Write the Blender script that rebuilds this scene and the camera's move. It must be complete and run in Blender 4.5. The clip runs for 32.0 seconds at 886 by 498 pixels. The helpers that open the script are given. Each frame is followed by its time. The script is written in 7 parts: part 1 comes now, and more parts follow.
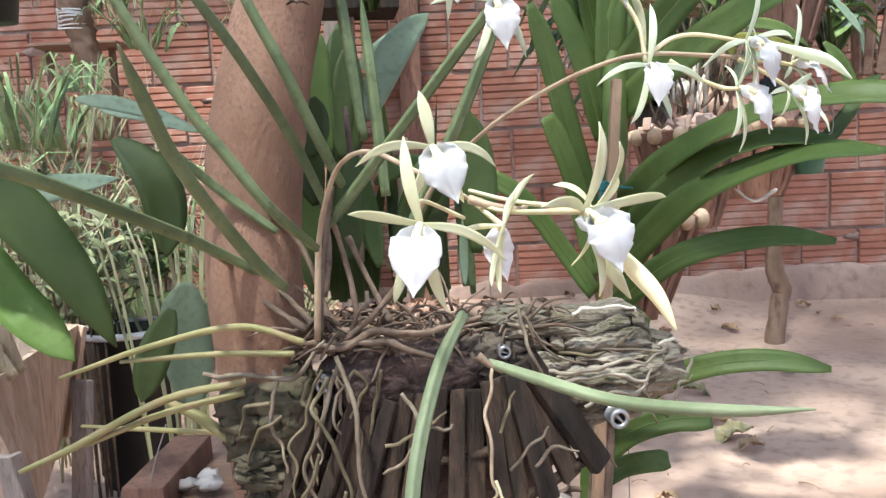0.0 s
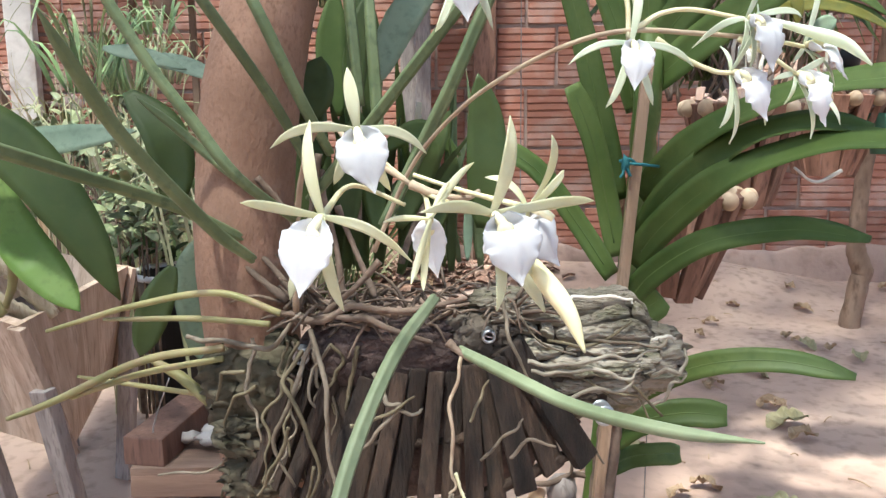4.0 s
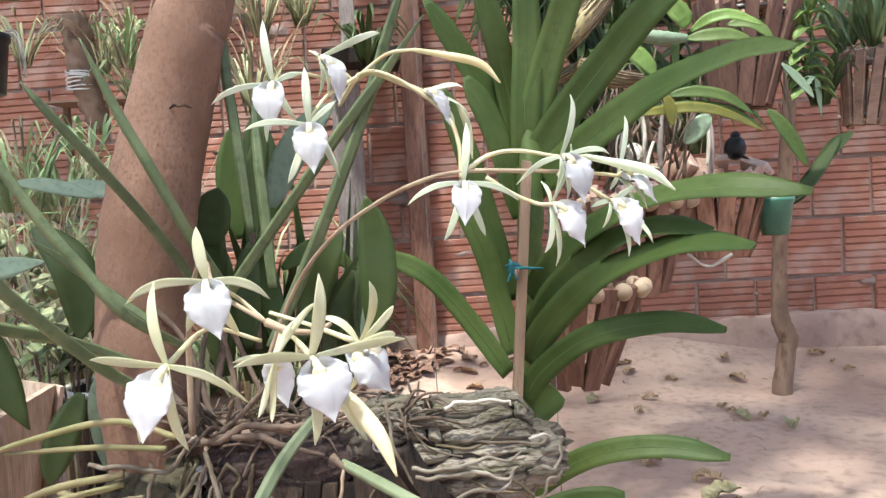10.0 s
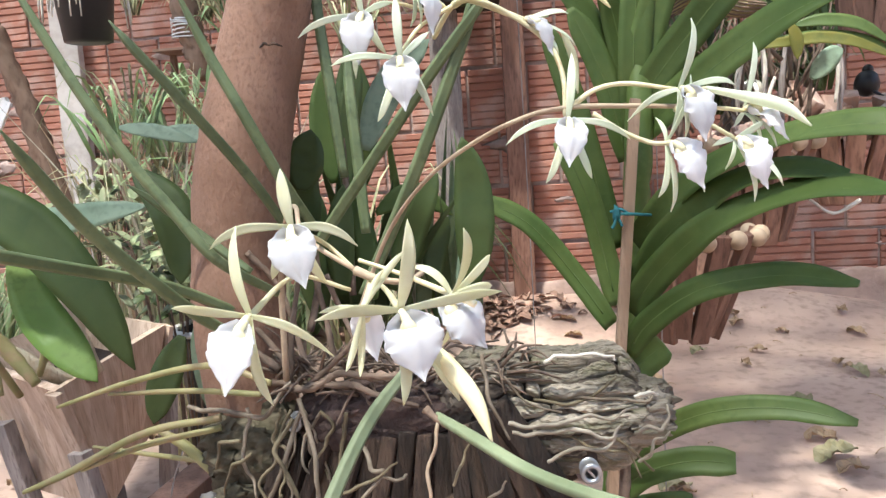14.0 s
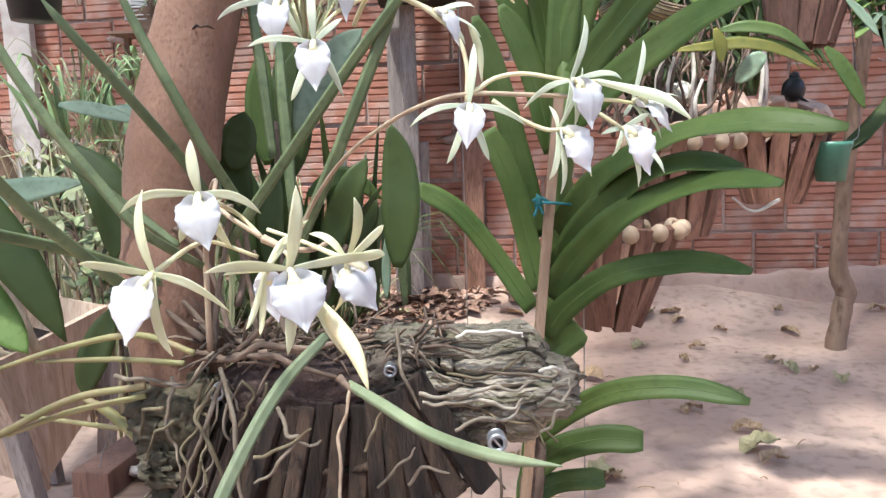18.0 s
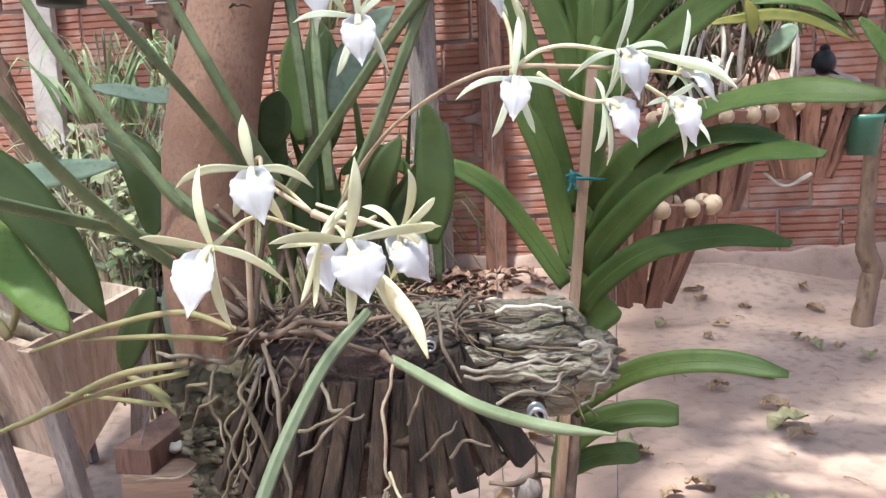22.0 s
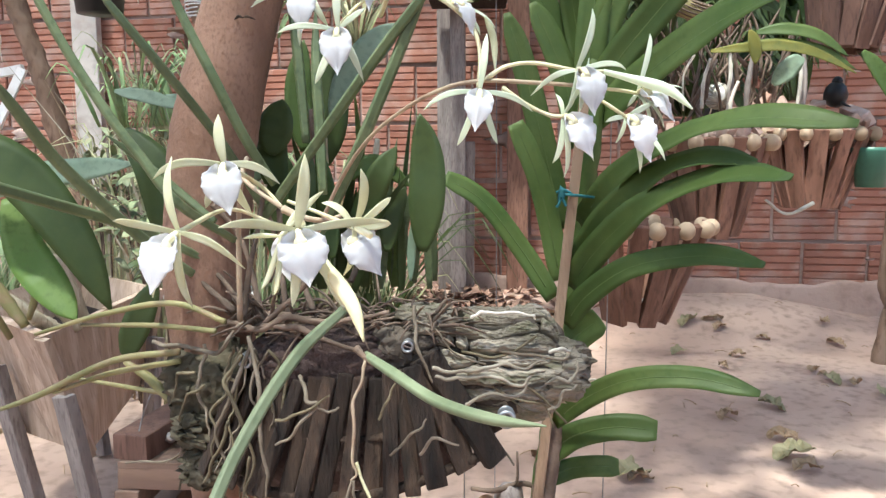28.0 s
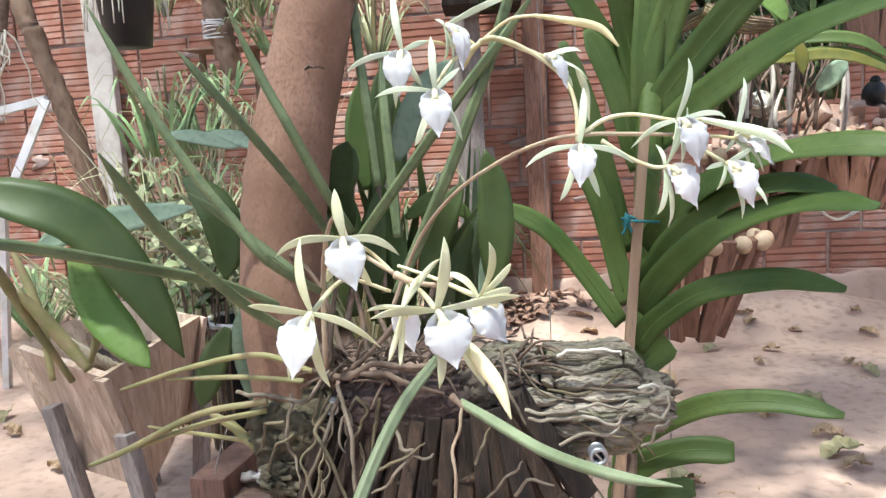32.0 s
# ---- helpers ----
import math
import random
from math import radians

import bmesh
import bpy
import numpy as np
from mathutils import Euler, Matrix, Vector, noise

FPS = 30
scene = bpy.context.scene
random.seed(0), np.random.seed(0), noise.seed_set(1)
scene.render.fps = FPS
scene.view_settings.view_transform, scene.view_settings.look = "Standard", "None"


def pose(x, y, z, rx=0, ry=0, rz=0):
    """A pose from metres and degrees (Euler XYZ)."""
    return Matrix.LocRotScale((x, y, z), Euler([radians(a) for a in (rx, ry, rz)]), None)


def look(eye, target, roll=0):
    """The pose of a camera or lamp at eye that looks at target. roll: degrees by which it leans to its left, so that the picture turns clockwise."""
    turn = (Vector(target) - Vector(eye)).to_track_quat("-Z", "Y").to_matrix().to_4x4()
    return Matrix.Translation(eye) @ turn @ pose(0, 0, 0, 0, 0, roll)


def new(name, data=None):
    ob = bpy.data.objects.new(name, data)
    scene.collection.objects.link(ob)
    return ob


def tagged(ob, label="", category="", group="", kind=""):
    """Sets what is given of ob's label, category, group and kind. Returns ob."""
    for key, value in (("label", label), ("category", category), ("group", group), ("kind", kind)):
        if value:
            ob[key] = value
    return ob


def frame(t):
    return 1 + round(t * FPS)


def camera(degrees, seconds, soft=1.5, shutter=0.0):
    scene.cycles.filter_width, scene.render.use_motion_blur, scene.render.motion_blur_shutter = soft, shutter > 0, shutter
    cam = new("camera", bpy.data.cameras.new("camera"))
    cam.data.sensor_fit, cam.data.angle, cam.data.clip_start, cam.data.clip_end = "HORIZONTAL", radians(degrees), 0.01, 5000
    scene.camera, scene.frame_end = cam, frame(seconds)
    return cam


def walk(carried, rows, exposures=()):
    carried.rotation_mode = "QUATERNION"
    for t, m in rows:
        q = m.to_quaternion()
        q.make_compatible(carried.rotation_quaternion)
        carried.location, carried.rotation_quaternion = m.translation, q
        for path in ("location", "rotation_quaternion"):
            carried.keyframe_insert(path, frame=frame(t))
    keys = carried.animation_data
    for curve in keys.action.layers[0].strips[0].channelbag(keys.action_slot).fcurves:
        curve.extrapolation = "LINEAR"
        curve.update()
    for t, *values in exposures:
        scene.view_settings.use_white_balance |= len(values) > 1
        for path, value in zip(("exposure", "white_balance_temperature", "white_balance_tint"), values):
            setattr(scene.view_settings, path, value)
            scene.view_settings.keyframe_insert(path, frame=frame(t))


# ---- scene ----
cam = camera(58.73, 32.0, soft=1.4)
PATH = [
    (0, -0.1274, 0.0034, 0.5726, 83.97, 2.85, -8.08),
    (0.5, -0.0909, 0.0043, 0.5796, 81.5, 3.01, -5.39),
    (1, -0.0684, 0.0005, 0.5736, 81.93, 1.44, -1.77),
    (1.5, -0.0701, 0.0068, 0.5635, 81.47, -0.08, -1.68),
    (2, -0.0667, 0.0038, 0.5706, 81.76, 0.06, -1.12),
    (2.5, -0.0684, 0.0037, 0.5762, 81.61, -0.03, -0.77),
    (3, -0.0703, 0.0179, 0.5765, 80.42, 0.33, -1.78),
    (3.5, -0.0671, 0.0217, 0.5815, 81.07, 0.57, -2.05),
    (5.5, -0.0302, 0.0574, 0.5931, 78.39, -0.63, 0.57),
    (6, -0.0631, 0.0698, 0.6001, 78.92, 0.62, -3.06),
    (6.5, -0.0786, 0.0704, 0.5925, 77.79, 0.63, -5.44),
    (7, -0.0747, 0.0527, 0.5855, 76.7, 0.81, -3.31),
    (7.5, -0.0663, 0.0399, 0.5823, 75, -0, -1.34),
    (8, -0.0497, 0.0375, 0.5949, 78.01, 1.35, -3.16),
    (8.5, -0.0423, 0.0053, 0.6083, 82.12, 2.24, -3.88),
    (9, -0.0243, -0.0149, 0.602, 84.42, 3.36, -6.26),
    (9.5, -0.0087, -0.0186, 0.6115, 86.19, 4.35, -5.52),
    (10, -0.006, -0.0177, 0.6103, 86.65, 3.36, -5.17),
    (10.5, 0.0042, -0.0195, 0.6058, 85.11, 3.41, -4.15),
    (11, 0.0018, -0.0292, 0.6114, 85.5, 3.62, -3.07),
    (11.5, 0.0004, -0.0175, 0.6068, 84, 3.55, -2.32),
    (12, -0.0062, -0.0261, 0.6075, 84.61, 3.67, -1.5),
    (12.5, -0.0047, -0.0237, 0.6091, 84.42, 4.31, -0.55),
    (13, 0, -0, 0.6008, 82.66, 4.05, -0.52),
    (13.5, -0.0026, 0.0074, 0.605, 83.3, 3.68, 1.68),
    (14, -0.0047, 0.0137, 0.6078, 83.12, 3.67, 1.96),
    (14.5, -0.0113, 0.0076, 0.6065, 81.29, 3.01, 0.02),
    (15, -0.0066, 0.0071, 0.6188, 84.34, 3.84, -3.64),
    (15.5, -0.0015, -0.0221, 0.6233, 85.01, 3.73, -5.4),
    (17.5, 0.0259, -0.0161, 0.5999, 83.01, 2.59, -1.18),
    (18, 0.025, -0.0157, 0.5983, 82.71, 1.82, -0.72),
    (18.5, 0.0242, -0.0062, 0.5953, 82.17, 1.29, -1.31),
    (19, 0.0295, 0.0048, 0.591, 81.95, 1.12, -0.65),
    (19.5, 0.0317, 0.0136, 0.5842, 81.68, 0.7, 1.02),
    (20, 0.0266, 0.0117, 0.5915, 82.28, 0.43, 2.32),
    (20.5, 0.0294, 0.0162, 0.5848, 81.69, 0.14, 2.72),
    (21, 0.0259, 0.0094, 0.582, 81.66, -0.15, 2.44),
    (21.5, 0.0216, -0.0154, 0.5944, 82.02, 1.25, 2.29),
    (22, 0.0089, -0.0185, 0.5947, 81.43, 2.57, 0.42),
    (22.5, -0.0113, -0.0175, 0.589, 80.37, 1.99, -1.52),
    (23, 0.0009, -0.027, 0.5933, 80.61, 2.32, 0.28),
    (23.5, 0.0088, -0.0207, 0.5889, 80.27, 1.02, 1.2),
    (24, 0.0163, -0.0274, 0.5933, 80.89, 1.01, 1.85),
    (24.5, 0.0071, -0.0226, 0.5966, 80.17, 1.28, 1.37),
    (26.5, 0.0322, -0.0491, 0.589, 81.2, 0.52, 4.14),
    (27, 0.0426, -0.0765, 0.5922, 81.81, 0.53, 6.29),
    (27.5, 0.0401, -0.0564, 0.5855, 80.17, -0.38, 4.87),
    (28, 0.0487, -0.0449, 0.5864, 82.99, 0.32, 3.12),
    (28.5, 0.0681, -0.0445, 0.6007, 86.95, 2, 2.64),
    (29, 0.0286, -0.048, 0.6141, 86.29, 2.5, 0.99),
    (29.5, 0.0051, -0.0555, 0.6231, 85.52, 3.39, -2.61),
    (30, 0.0078, -0.0755, 0.6254, 85.65, 4.45, -2.76),
    (30.5, -0.0017, -0.059, 0.6183, 84.43, 3.5, -2.4),
    (31, -0.0117, -0.046, 0.6168, 84.19, 2.28, -1.78),
    (31.5, -0.008, -0.043, 0.62, 83.26, 2.65, 1.63),
    (32, -0.0068, -0.0471, 0.6231, 82.78, 3.17, 3.35),
]
walk(cam, [(t, pose(x, y, z, rx, ry, rz)) for t, x, y, z, rx, ry, rz in PATH], [(0.0, 2.07, 5860.0, 2.0), (1.0, 1.99, 5900.0, 1.0), (3.0, 2.01, 5900.0, 2.0), (8.0, 1.99, 5900.0, 0.8), (10.0, 1.99, 6000.0, 4.5), (13.0, 2.01, 6000.0, 5.0), (19.0, 2.07, 5800.0, 6.0), (23.0, 2.03, 5820.0, 4.5), (28.0, 1.99, 5850.0, 1.8), (31.0, 2.07, 5820.0, 2.0), (32.0, 2.04, 5830.0, 2.0)])

# ---- light: high sun through the tree's crown, open sky all round ----
SUN_EL, SUN_AZ = 69.0, 215.0
world = bpy.data.worlds.new("sky")
scene.world = world
world.use_nodes = True
wn = world.node_tree
sky = wn.nodes.new("ShaderNodeTexSky")
sky.sky_type = "NISHITA"
sky.sun_disc = False
sky.sun_elevation, sky.sun_rotation = radians(SUN_EL), radians(SUN_AZ)
sky.dust_density, sky.air_density = 3.0, 1.0
wn.links.new(sky.outputs[0], wn.nodes["Background"].inputs[0])
wn.nodes["Background"].inputs[1].default_value = 0.15
sun = new("sun", bpy.data.lights.new("sun", "SUN"))
sun.data.energy, sun.data.angle, sun.data.color = 2.45, radians(3.6), (1.0, 0.94, 0.86)
s_dir = Vector((math.sin(radians(SUN_AZ)) * math.cos(radians(SUN_EL)), math.cos(radians(SUN_AZ)) * math.cos(radians(SUN_EL)), math.sin(radians(SUN_EL))))
sun.matrix_world = look(s_dir * 6, (0, 0, 0))


# ---- materials ----
def material(name, c1, c2, scale=12.0, rough=0.6, stretch=(1, 1, 1), bump=0.25, bump_scale=60.0, c3=None, fine=70.0, sheen=0.0, soft=0.0, spec=0.4, metal=0.0, island=0.0, dist=0.004, thin=0.0, vary=0.14):
    """Two colours in large patches, a third in fine flecks, relief from fine noise; lightness varies from object to object."""
    m = bpy.data.materials.new(name)
    m.use_nodes = True
    nt = m.node_tree
    n, ln = nt.nodes, nt.links
    bsdf = n["Principled BSDF"]
    tc = n.new("ShaderNodeTexCoord")
    mp = n.new("ShaderNodeMapping")
    mp.inputs["Scale"].default_value = stretch
    ln.new(tc.outputs["Object"], mp.inputs[0])
    big = n.new("ShaderNodeTexNoise")
    big.inputs["Scale"].default_value, big.inputs["Detail"].default_value = scale, 6
    small = n.new("ShaderNodeTexNoise")
    small.inputs["Scale"].default_value, small.inputs["Detail"].default_value = fine, 4
    ln.new(mp.outputs[0], big.inputs["Vector"]), ln.new(mp.outputs[0], small.inputs["Vector"])
    ramp = n.new("ShaderNodeValToRGB")
    ramp.color_ramp.elements[0].position, ramp.color_ramp.elements[1].position = 0.36, 0.66
    ramp.color_ramp.elements[0].color, ramp.color_ramp.elements[1].color = (*c1, 1), (*c2, 1)
    ln.new(big.outputs[0], ramp.inputs[0])
    mix = n.new("ShaderNodeMix")
    mix.data_type = "RGBA"
    r2 = n.new("ShaderNodeValToRGB")
    r2.color_ramp.elements[0].position, r2.color_ramp.elements[1].position = 0.5, 0.72
    ln.new(small.outputs[0], r2.inputs[0])
    ln.new(r2.outputs[0], mix.inputs[0])
    ln.new(ramp.outputs[0], mix.inputs[6])
    mix.inputs[7].default_value = (*(c3 or [0.5 * (a + b) * 0.75 for a, b in zip(c1, c2)]), 1)
    hsv = n.new("ShaderNodeHueSaturation")
    info = n.new("ShaderNodeObjectInfo")
    mr = n.new("ShaderNodeMapRange")
    mr.inputs[3].default_value, mr.inputs[4].default_value = 1 - vary, 1 + vary
    ln.new(info.outputs["Random"], mr.inputs[0])
    if island:
        geo = n.new("ShaderNodeNewGeometry")
        mr.inputs[3].default_value, mr.inputs[4].default_value = 1 - island, 1 + island
        ln.new(geo.outputs["Random Per Island"], mr.inputs[0])
    ln.new(mr.outputs[0], hsv.inputs["Value"])
    ln.new(mix.outputs[2], hsv.inputs["Color"])
    ln.new(hsv.outputs[0], bsdf.inputs["Base Color"])
    bsdf.inputs["Roughness"].default_value = rough
    bsdf.inputs["Specular IOR Level"].default_value = spec
    bsdf.inputs["Metallic"].default_value = metal
    if soft:
        bsdf.inputs["Subsurface Weight"].default_value = soft
        bsdf.inputs["Subsurface Radius"].default_value = (1.0, 1.0, 0.7)
        bsdf.inputs["Subsurface Scale"].default_value = 0.004
    if bump:
        rel = n.new("ShaderNodeTexNoise")
        rel.inputs["Scale"].default_value, rel.inputs["Detail"].default_value = bump_scale, 5
        ln.new(mp.outputs[0], rel.inputs["Vector"])
        b = n.new("ShaderNodeBump")
        b.inputs["Strength"].default_value, b.inputs["Distance"].default_value = bump, dist
        ln.new(rel.outputs[0], b.inputs["Height"])
        ln.new(b.outputs[0], bsdf.inputs["Normal"])
    if thin:
        tr = n.new("ShaderNodeBsdfTranslucent")
        ln.new(hsv.outputs[0], tr.inputs["Color"])
        both = n.new("ShaderNodeMixShader")
        both.inputs[0].default_value = thin
        ln.new(bsdf.outputs[0], both.inputs[1]), ln.new(tr.outputs[0], both.inputs[2])
        ln.new(both.outputs[0], n["Material Output"].inputs["Surface"])
    return m


M_SAND = material("sand", (0.36, 0.242, 0.182), (0.47, 0.345, 0.268), 1.6, 0.95, bump=0.45, bump_scale=26, c3=(0.285, 0.20, 0.155), fine=34, dist=0.006)
M_BRICK = material("clay_brick", (0.27, 0.105, 0.064), (0.37, 0.178, 0.122), 4, 0.8, bump=0.5, bump_scale=70, c3=(0.40, 0.29, 0.24), fine=9, spec=0.5, vary=0.2)
M_MORTAR = material("mortar", (0.255, 0.185, 0.155), (0.37, 0.285, 0.245), 5, 0.95, bump=0.7, bump_scale=30, c3=(0.22, 0.155, 0.13), fine=26, dist=0.01)
M_PLASTER = material("plaster", (0.38, 0.345, 0.31), (0.54, 0.50, 0.455), 5, 0.9, bump=0.5, bump_scale=26, c3=(0.32, 0.27, 0.235), fine=14)
M_BARK = material("tree_bark", (0.205, 0.115, 0.073), (0.29, 0.172, 0.116), 26, 0.88, (1, 1, 0.6), 0.9, 300, (0.192, 0.107, 0.069), 420, dist=0.0014)
M_LOG = material("weathered_bark", (0.105, 0.09, 0.065), (0.35, 0.302, 0.232), 18, 0.95, (0.45, 1, 2.2), 1.0, 110, (0.13, 0.122, 0.072), 60, dist=0.006)
M_GREENMOSS = material("green_moss", (0.12, 0.125, 0.055), (0.24, 0.245, 0.125), 60, 0.95, bump=0.8, bump_scale=220, c3=(0.20, 0.18, 0.11), fine=120, dist=0.002)
M_DARKBARK = material("dark_inner_bark", (0.045, 0.034, 0.026), (0.10, 0.08, 0.06), 30, 0.95, bump=0.8, bump_scale=160, dist=0.003)
M_MOSS = material("mossy_bark", (0.043, 0.037, 0.022), (0.115, 0.095, 0.06), 30, 0.95, bump=0.8, bump_scale=160, c3=(0.045, 0.04, 0.02), fine=80, dist=0.003)
M_PEAT = material("dark_fibre", (0.035, 0.022, 0.018), (0.085, 0.055, 0.046), 40, 0.95, bump=0.9, bump_scale=260, dist=0.003)
M_SLAT = material("dark_slat_wood", (0.014, 0.0085, 0.0055), (0.062, 0.038, 0.024), 14, 0.88, (5, 5, 1), 0.8, 80, (0.018, 0.0125, 0.008), 30, dist=0.003, vary=0.5)
M_WOOD = material("pale_raw_wood", (0.33, 0.24, 0.17), (0.47, 0.36, 0.275), 7, 0.8, (6, 6, 1), 0.3, 60, (0.26, 0.18, 0.125), 30, dist=0.002)
M_GREYWOOD = material("grey_weathered_wood", (0.185, 0.155, 0.14), (0.29, 0.25, 0.225), 9, 0.85, (6, 6, 1), 0.4, 60, (0.14, 0.115, 0.10), 40, dist=0.002)
M_REDWOOD = material("red_brown_wood", (0.15, 0.073, 0.045), (0.255, 0.135, 0.09), 9, 0.65, (6, 6, 1), 0.35, 50, (0.10, 0.05, 0.032), 30, dist=0.002, vary=0.25)
M_PALLET = material("brown_plank", (0.19, 0.12, 0.085), (0.29, 0.195, 0.14), 10, 0.8, (1, 6, 6), 0.35, 50, (0.19, 0.12, 0.085), 40, dist=0.002)
M_BLOCK = material("dark_red_wood", (0.105, 0.056, 0.04), (0.18, 0.10, 0.072), 10, 0.65, (6, 6, 1), 0.3, 50, (0.075, 0.038, 0.028), 40, dist=0.002)
M_STAKE = material("cane_wood", (0.225, 0.148, 0.092), (0.33, 0.225, 0.148), 12, 0.7, (6, 6, 1), 0.3, 60, dist=0.002)
M_FINIAL = material("turned_tan_wood", (0.30, 0.215, 0.135), (0.40, 0.30, 0.20), 30, 0.6, bump=0.2, fine=50, c3=(0.26, 0.18, 0.11))
M_QUILL = material("terete_leaf", (0.088, 0.118, 0.05), (0.145, 0.178, 0.082), 26, 0.5, bump=0.16, bump_scale=180, c3=(0.075, 0.102, 0.045), fine=140, dist=0.001)
M_PALEQUILL = material("pale_terete_leaf", (0.150, 0.180, 0.098), (0.215, 0.245, 0.145), 22, 0.6, bump=0.16, bump_scale=180, c3=(0.135, 0.165, 0.09), fine=110, dist=0.001, spec=0.3)
M_STRAP = material("strap_leaf", (0.064, 0.106, 0.024), (0.114, 0.158, 0.044), 14, 0.48, bump=0.18, bump_scale=70, c3=(0.083, 0.126, 0.032), fine=120, dist=0.001, thin=0.16, spec=0.25)
M_MIDRIB = material("leaf_midrib", (0.080, 0.124, 0.032), (0.125, 0.168, 0.05), 16, 0.45, bump=0.1, bump_scale=90, dist=0.001, spec=0.25)
M_BROAD = material("broad_leaf", (0.042, 0.066, 0.017), (0.075, 0.104, 0.030), 12, 0.48, bump=0.2, bump_scale=50, c3=(0.055, 0.078, 0.022), fine=90, dist=0.001, thin=0.14, spec=0.3)
M_LIGHTLEAF = material("light_leaf", (0.110, 0.185, 0.038), (0.175, 0.255, 0.068), 14, 0.5, bump=0.12, bump_scale=70, fine=150, dist=0.001, thin=0.18, spec=0.25)
M_PALELEAF = material("pale_leaf", (0.165, 0.225, 0.145), (0.24, 0.305, 0.205), 12, 0.5, bump=0.15, bump_scale=70, fine=150, dist=0.001, thin=0.14, spec=0.3)
M_YELLOWLEAF = material("yellowing_leaf", (0.19, 0.19, 0.035), (0.30, 0.275, 0.06), 20, 0.5, bump=0.1, c3=(0.16, 0.175, 0.045), fine=60, dist=0.001, thin=0.14, spec=0.3)
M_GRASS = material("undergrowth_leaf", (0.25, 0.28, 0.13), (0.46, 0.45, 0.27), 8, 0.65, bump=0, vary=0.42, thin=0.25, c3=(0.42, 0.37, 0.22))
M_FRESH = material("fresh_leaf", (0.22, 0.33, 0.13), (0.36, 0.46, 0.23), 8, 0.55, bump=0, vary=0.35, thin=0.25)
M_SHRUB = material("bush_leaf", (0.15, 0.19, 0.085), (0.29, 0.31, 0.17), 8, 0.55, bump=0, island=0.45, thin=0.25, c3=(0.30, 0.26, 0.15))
M_CROWN = material("crown_leaf", (0.04, 0.08, 0.025), (0.08, 0.13, 0.045), 3, 0.6, bump=0, island=0.3, thin=0.25)
M_CANE = material("striped_cane", (0.20, 0.165, 0.06), (0.35, 0.29, 0.14), 14, 0.65, bump=0.4, bump_scale=90, c3=(0.17, 0.14, 0.055), fine=40, dist=0.002)
M_YSTEM = material("yellow_green_stem", (0.18, 0.172, 0.066), (0.285, 0.25, 0.11), 30, 0.6, bump=0.25, bump_scale=160, c3=(0.25, 0.18, 0.10), fine=70, dist=0.001)
M_STEM = material("brown_stem", (0.105, 0.074, 0.052), (0.225, 0.158, 0.112), 40, 0.85, bump=0.7, bump_scale=200, c3=(0.085, 0.056, 0.04), fine=90, dist=0.0015)
M_ROOT = material("aerial_root", (0.115, 0.088, 0.058), (0.25, 0.205, 0.15), 45, 0.8, bump=0.4, bump_scale=260, c3=(0.14, 0.105, 0.07), fine=120, dist=0.001)
M_DARKROOT = material("mossy_root", (0.095, 0.075, 0.042), (0.19, 0.155, 0.092), 45, 0.85, bump=0.4, bump_scale=260, dist=0.001)
M_PAPER = material("papery_sheath", (0.36, 0.31, 0.21), (0.52, 0.46, 0.34), 30, 0.8, (4, 4, 0.7), 0.6, 120, (0.26, 0.21, 0.13), 60, dist=0.002)
M_WHITEROOT = material("white_root", (0.47, 0.43, 0.35), (0.62, 0.58, 0.49), 40, 0.75, bump=0.4, bump_scale=200, dist=0.001)
M_PALESTEM = material("pale_flower_stalk", (0.30, 0.215, 0.145), (0.43, 0.345, 0.23), 40, 0.6, bump=0.2, bump_scale=260, c3=(0.26, 0.18, 0.12), fine=60, dist=0.001)
M_PEDICEL = material("pedicel", (0.52, 0.49, 0.28), (0.64, 0.59, 0.38), 40, 0.5, bump=0.1, bump_scale=260, c3=(0.50, 0.38, 0.22), fine=60, soft=0.15, dist=0.001)
M_SEPAL = material("pale_green_sepal", (0.735, 0.73, 0.50), (0.83, 0.825, 0.63), 60, 0.55, bump=0.1, bump_scale=260, c3=(0.765, 0.76, 0.54), fine=240, thin=0.5, dist=0.001, spec=0.2)
M_SEPAL_UP = material("greenish_white_sepal", (0.70, 0.76, 0.58), (0.80, 0.84, 0.68), 60, 0.5, bump=0.08, bump_scale=300, c3=(0.74, 0.79, 0.62), fine=400, thin=0.4, dist=0.001)
M_LIP = material("white_lip", (0.74, 0.74, 0.75), (0.82, 0.82, 0.825), 60, 0.6, bump=0.1, bump_scale=200, c3=(0.81, 0.81, 0.815), fine=200, thin=0.45, dist=0.001, spec=0.2)
M_PLINTH = material("dusty_plinth", (0.245, 0.165, 0.128), (0.35, 0.25, 0.20), 3, 0.95, bump=0.6, bump_scale=24, c3=(0.21, 0.142, 0.112), fine=18, dist=0.010)
M_POLE = material("dry_pole_bark", (0.15, 0.097, 0.062), (0.25, 0.168, 0.115), 18, 0.85, (1, 1, 0.4), 0.6, 120, (0.12, 0.075, 0.048), 60, dist=0.003)
M_PALEROOT = material("pale_root", (0.22, 0.187, 0.138), (0.35, 0.31, 0.24), 40, 0.8, bump=0.4, bump_scale=220, c3=(0.2, 0.165, 0.12), fine=90, dist=0.001)
M_BUD = material("yellowish_bud", (0.60, 0.53, 0.27), (0.74, 0.68, 0.42), 40, 0.5, bump=0.08, bump_scale=300, c3=(0.58, 0.55, 0.30), fine=90, soft=0.2, dist=0.001)
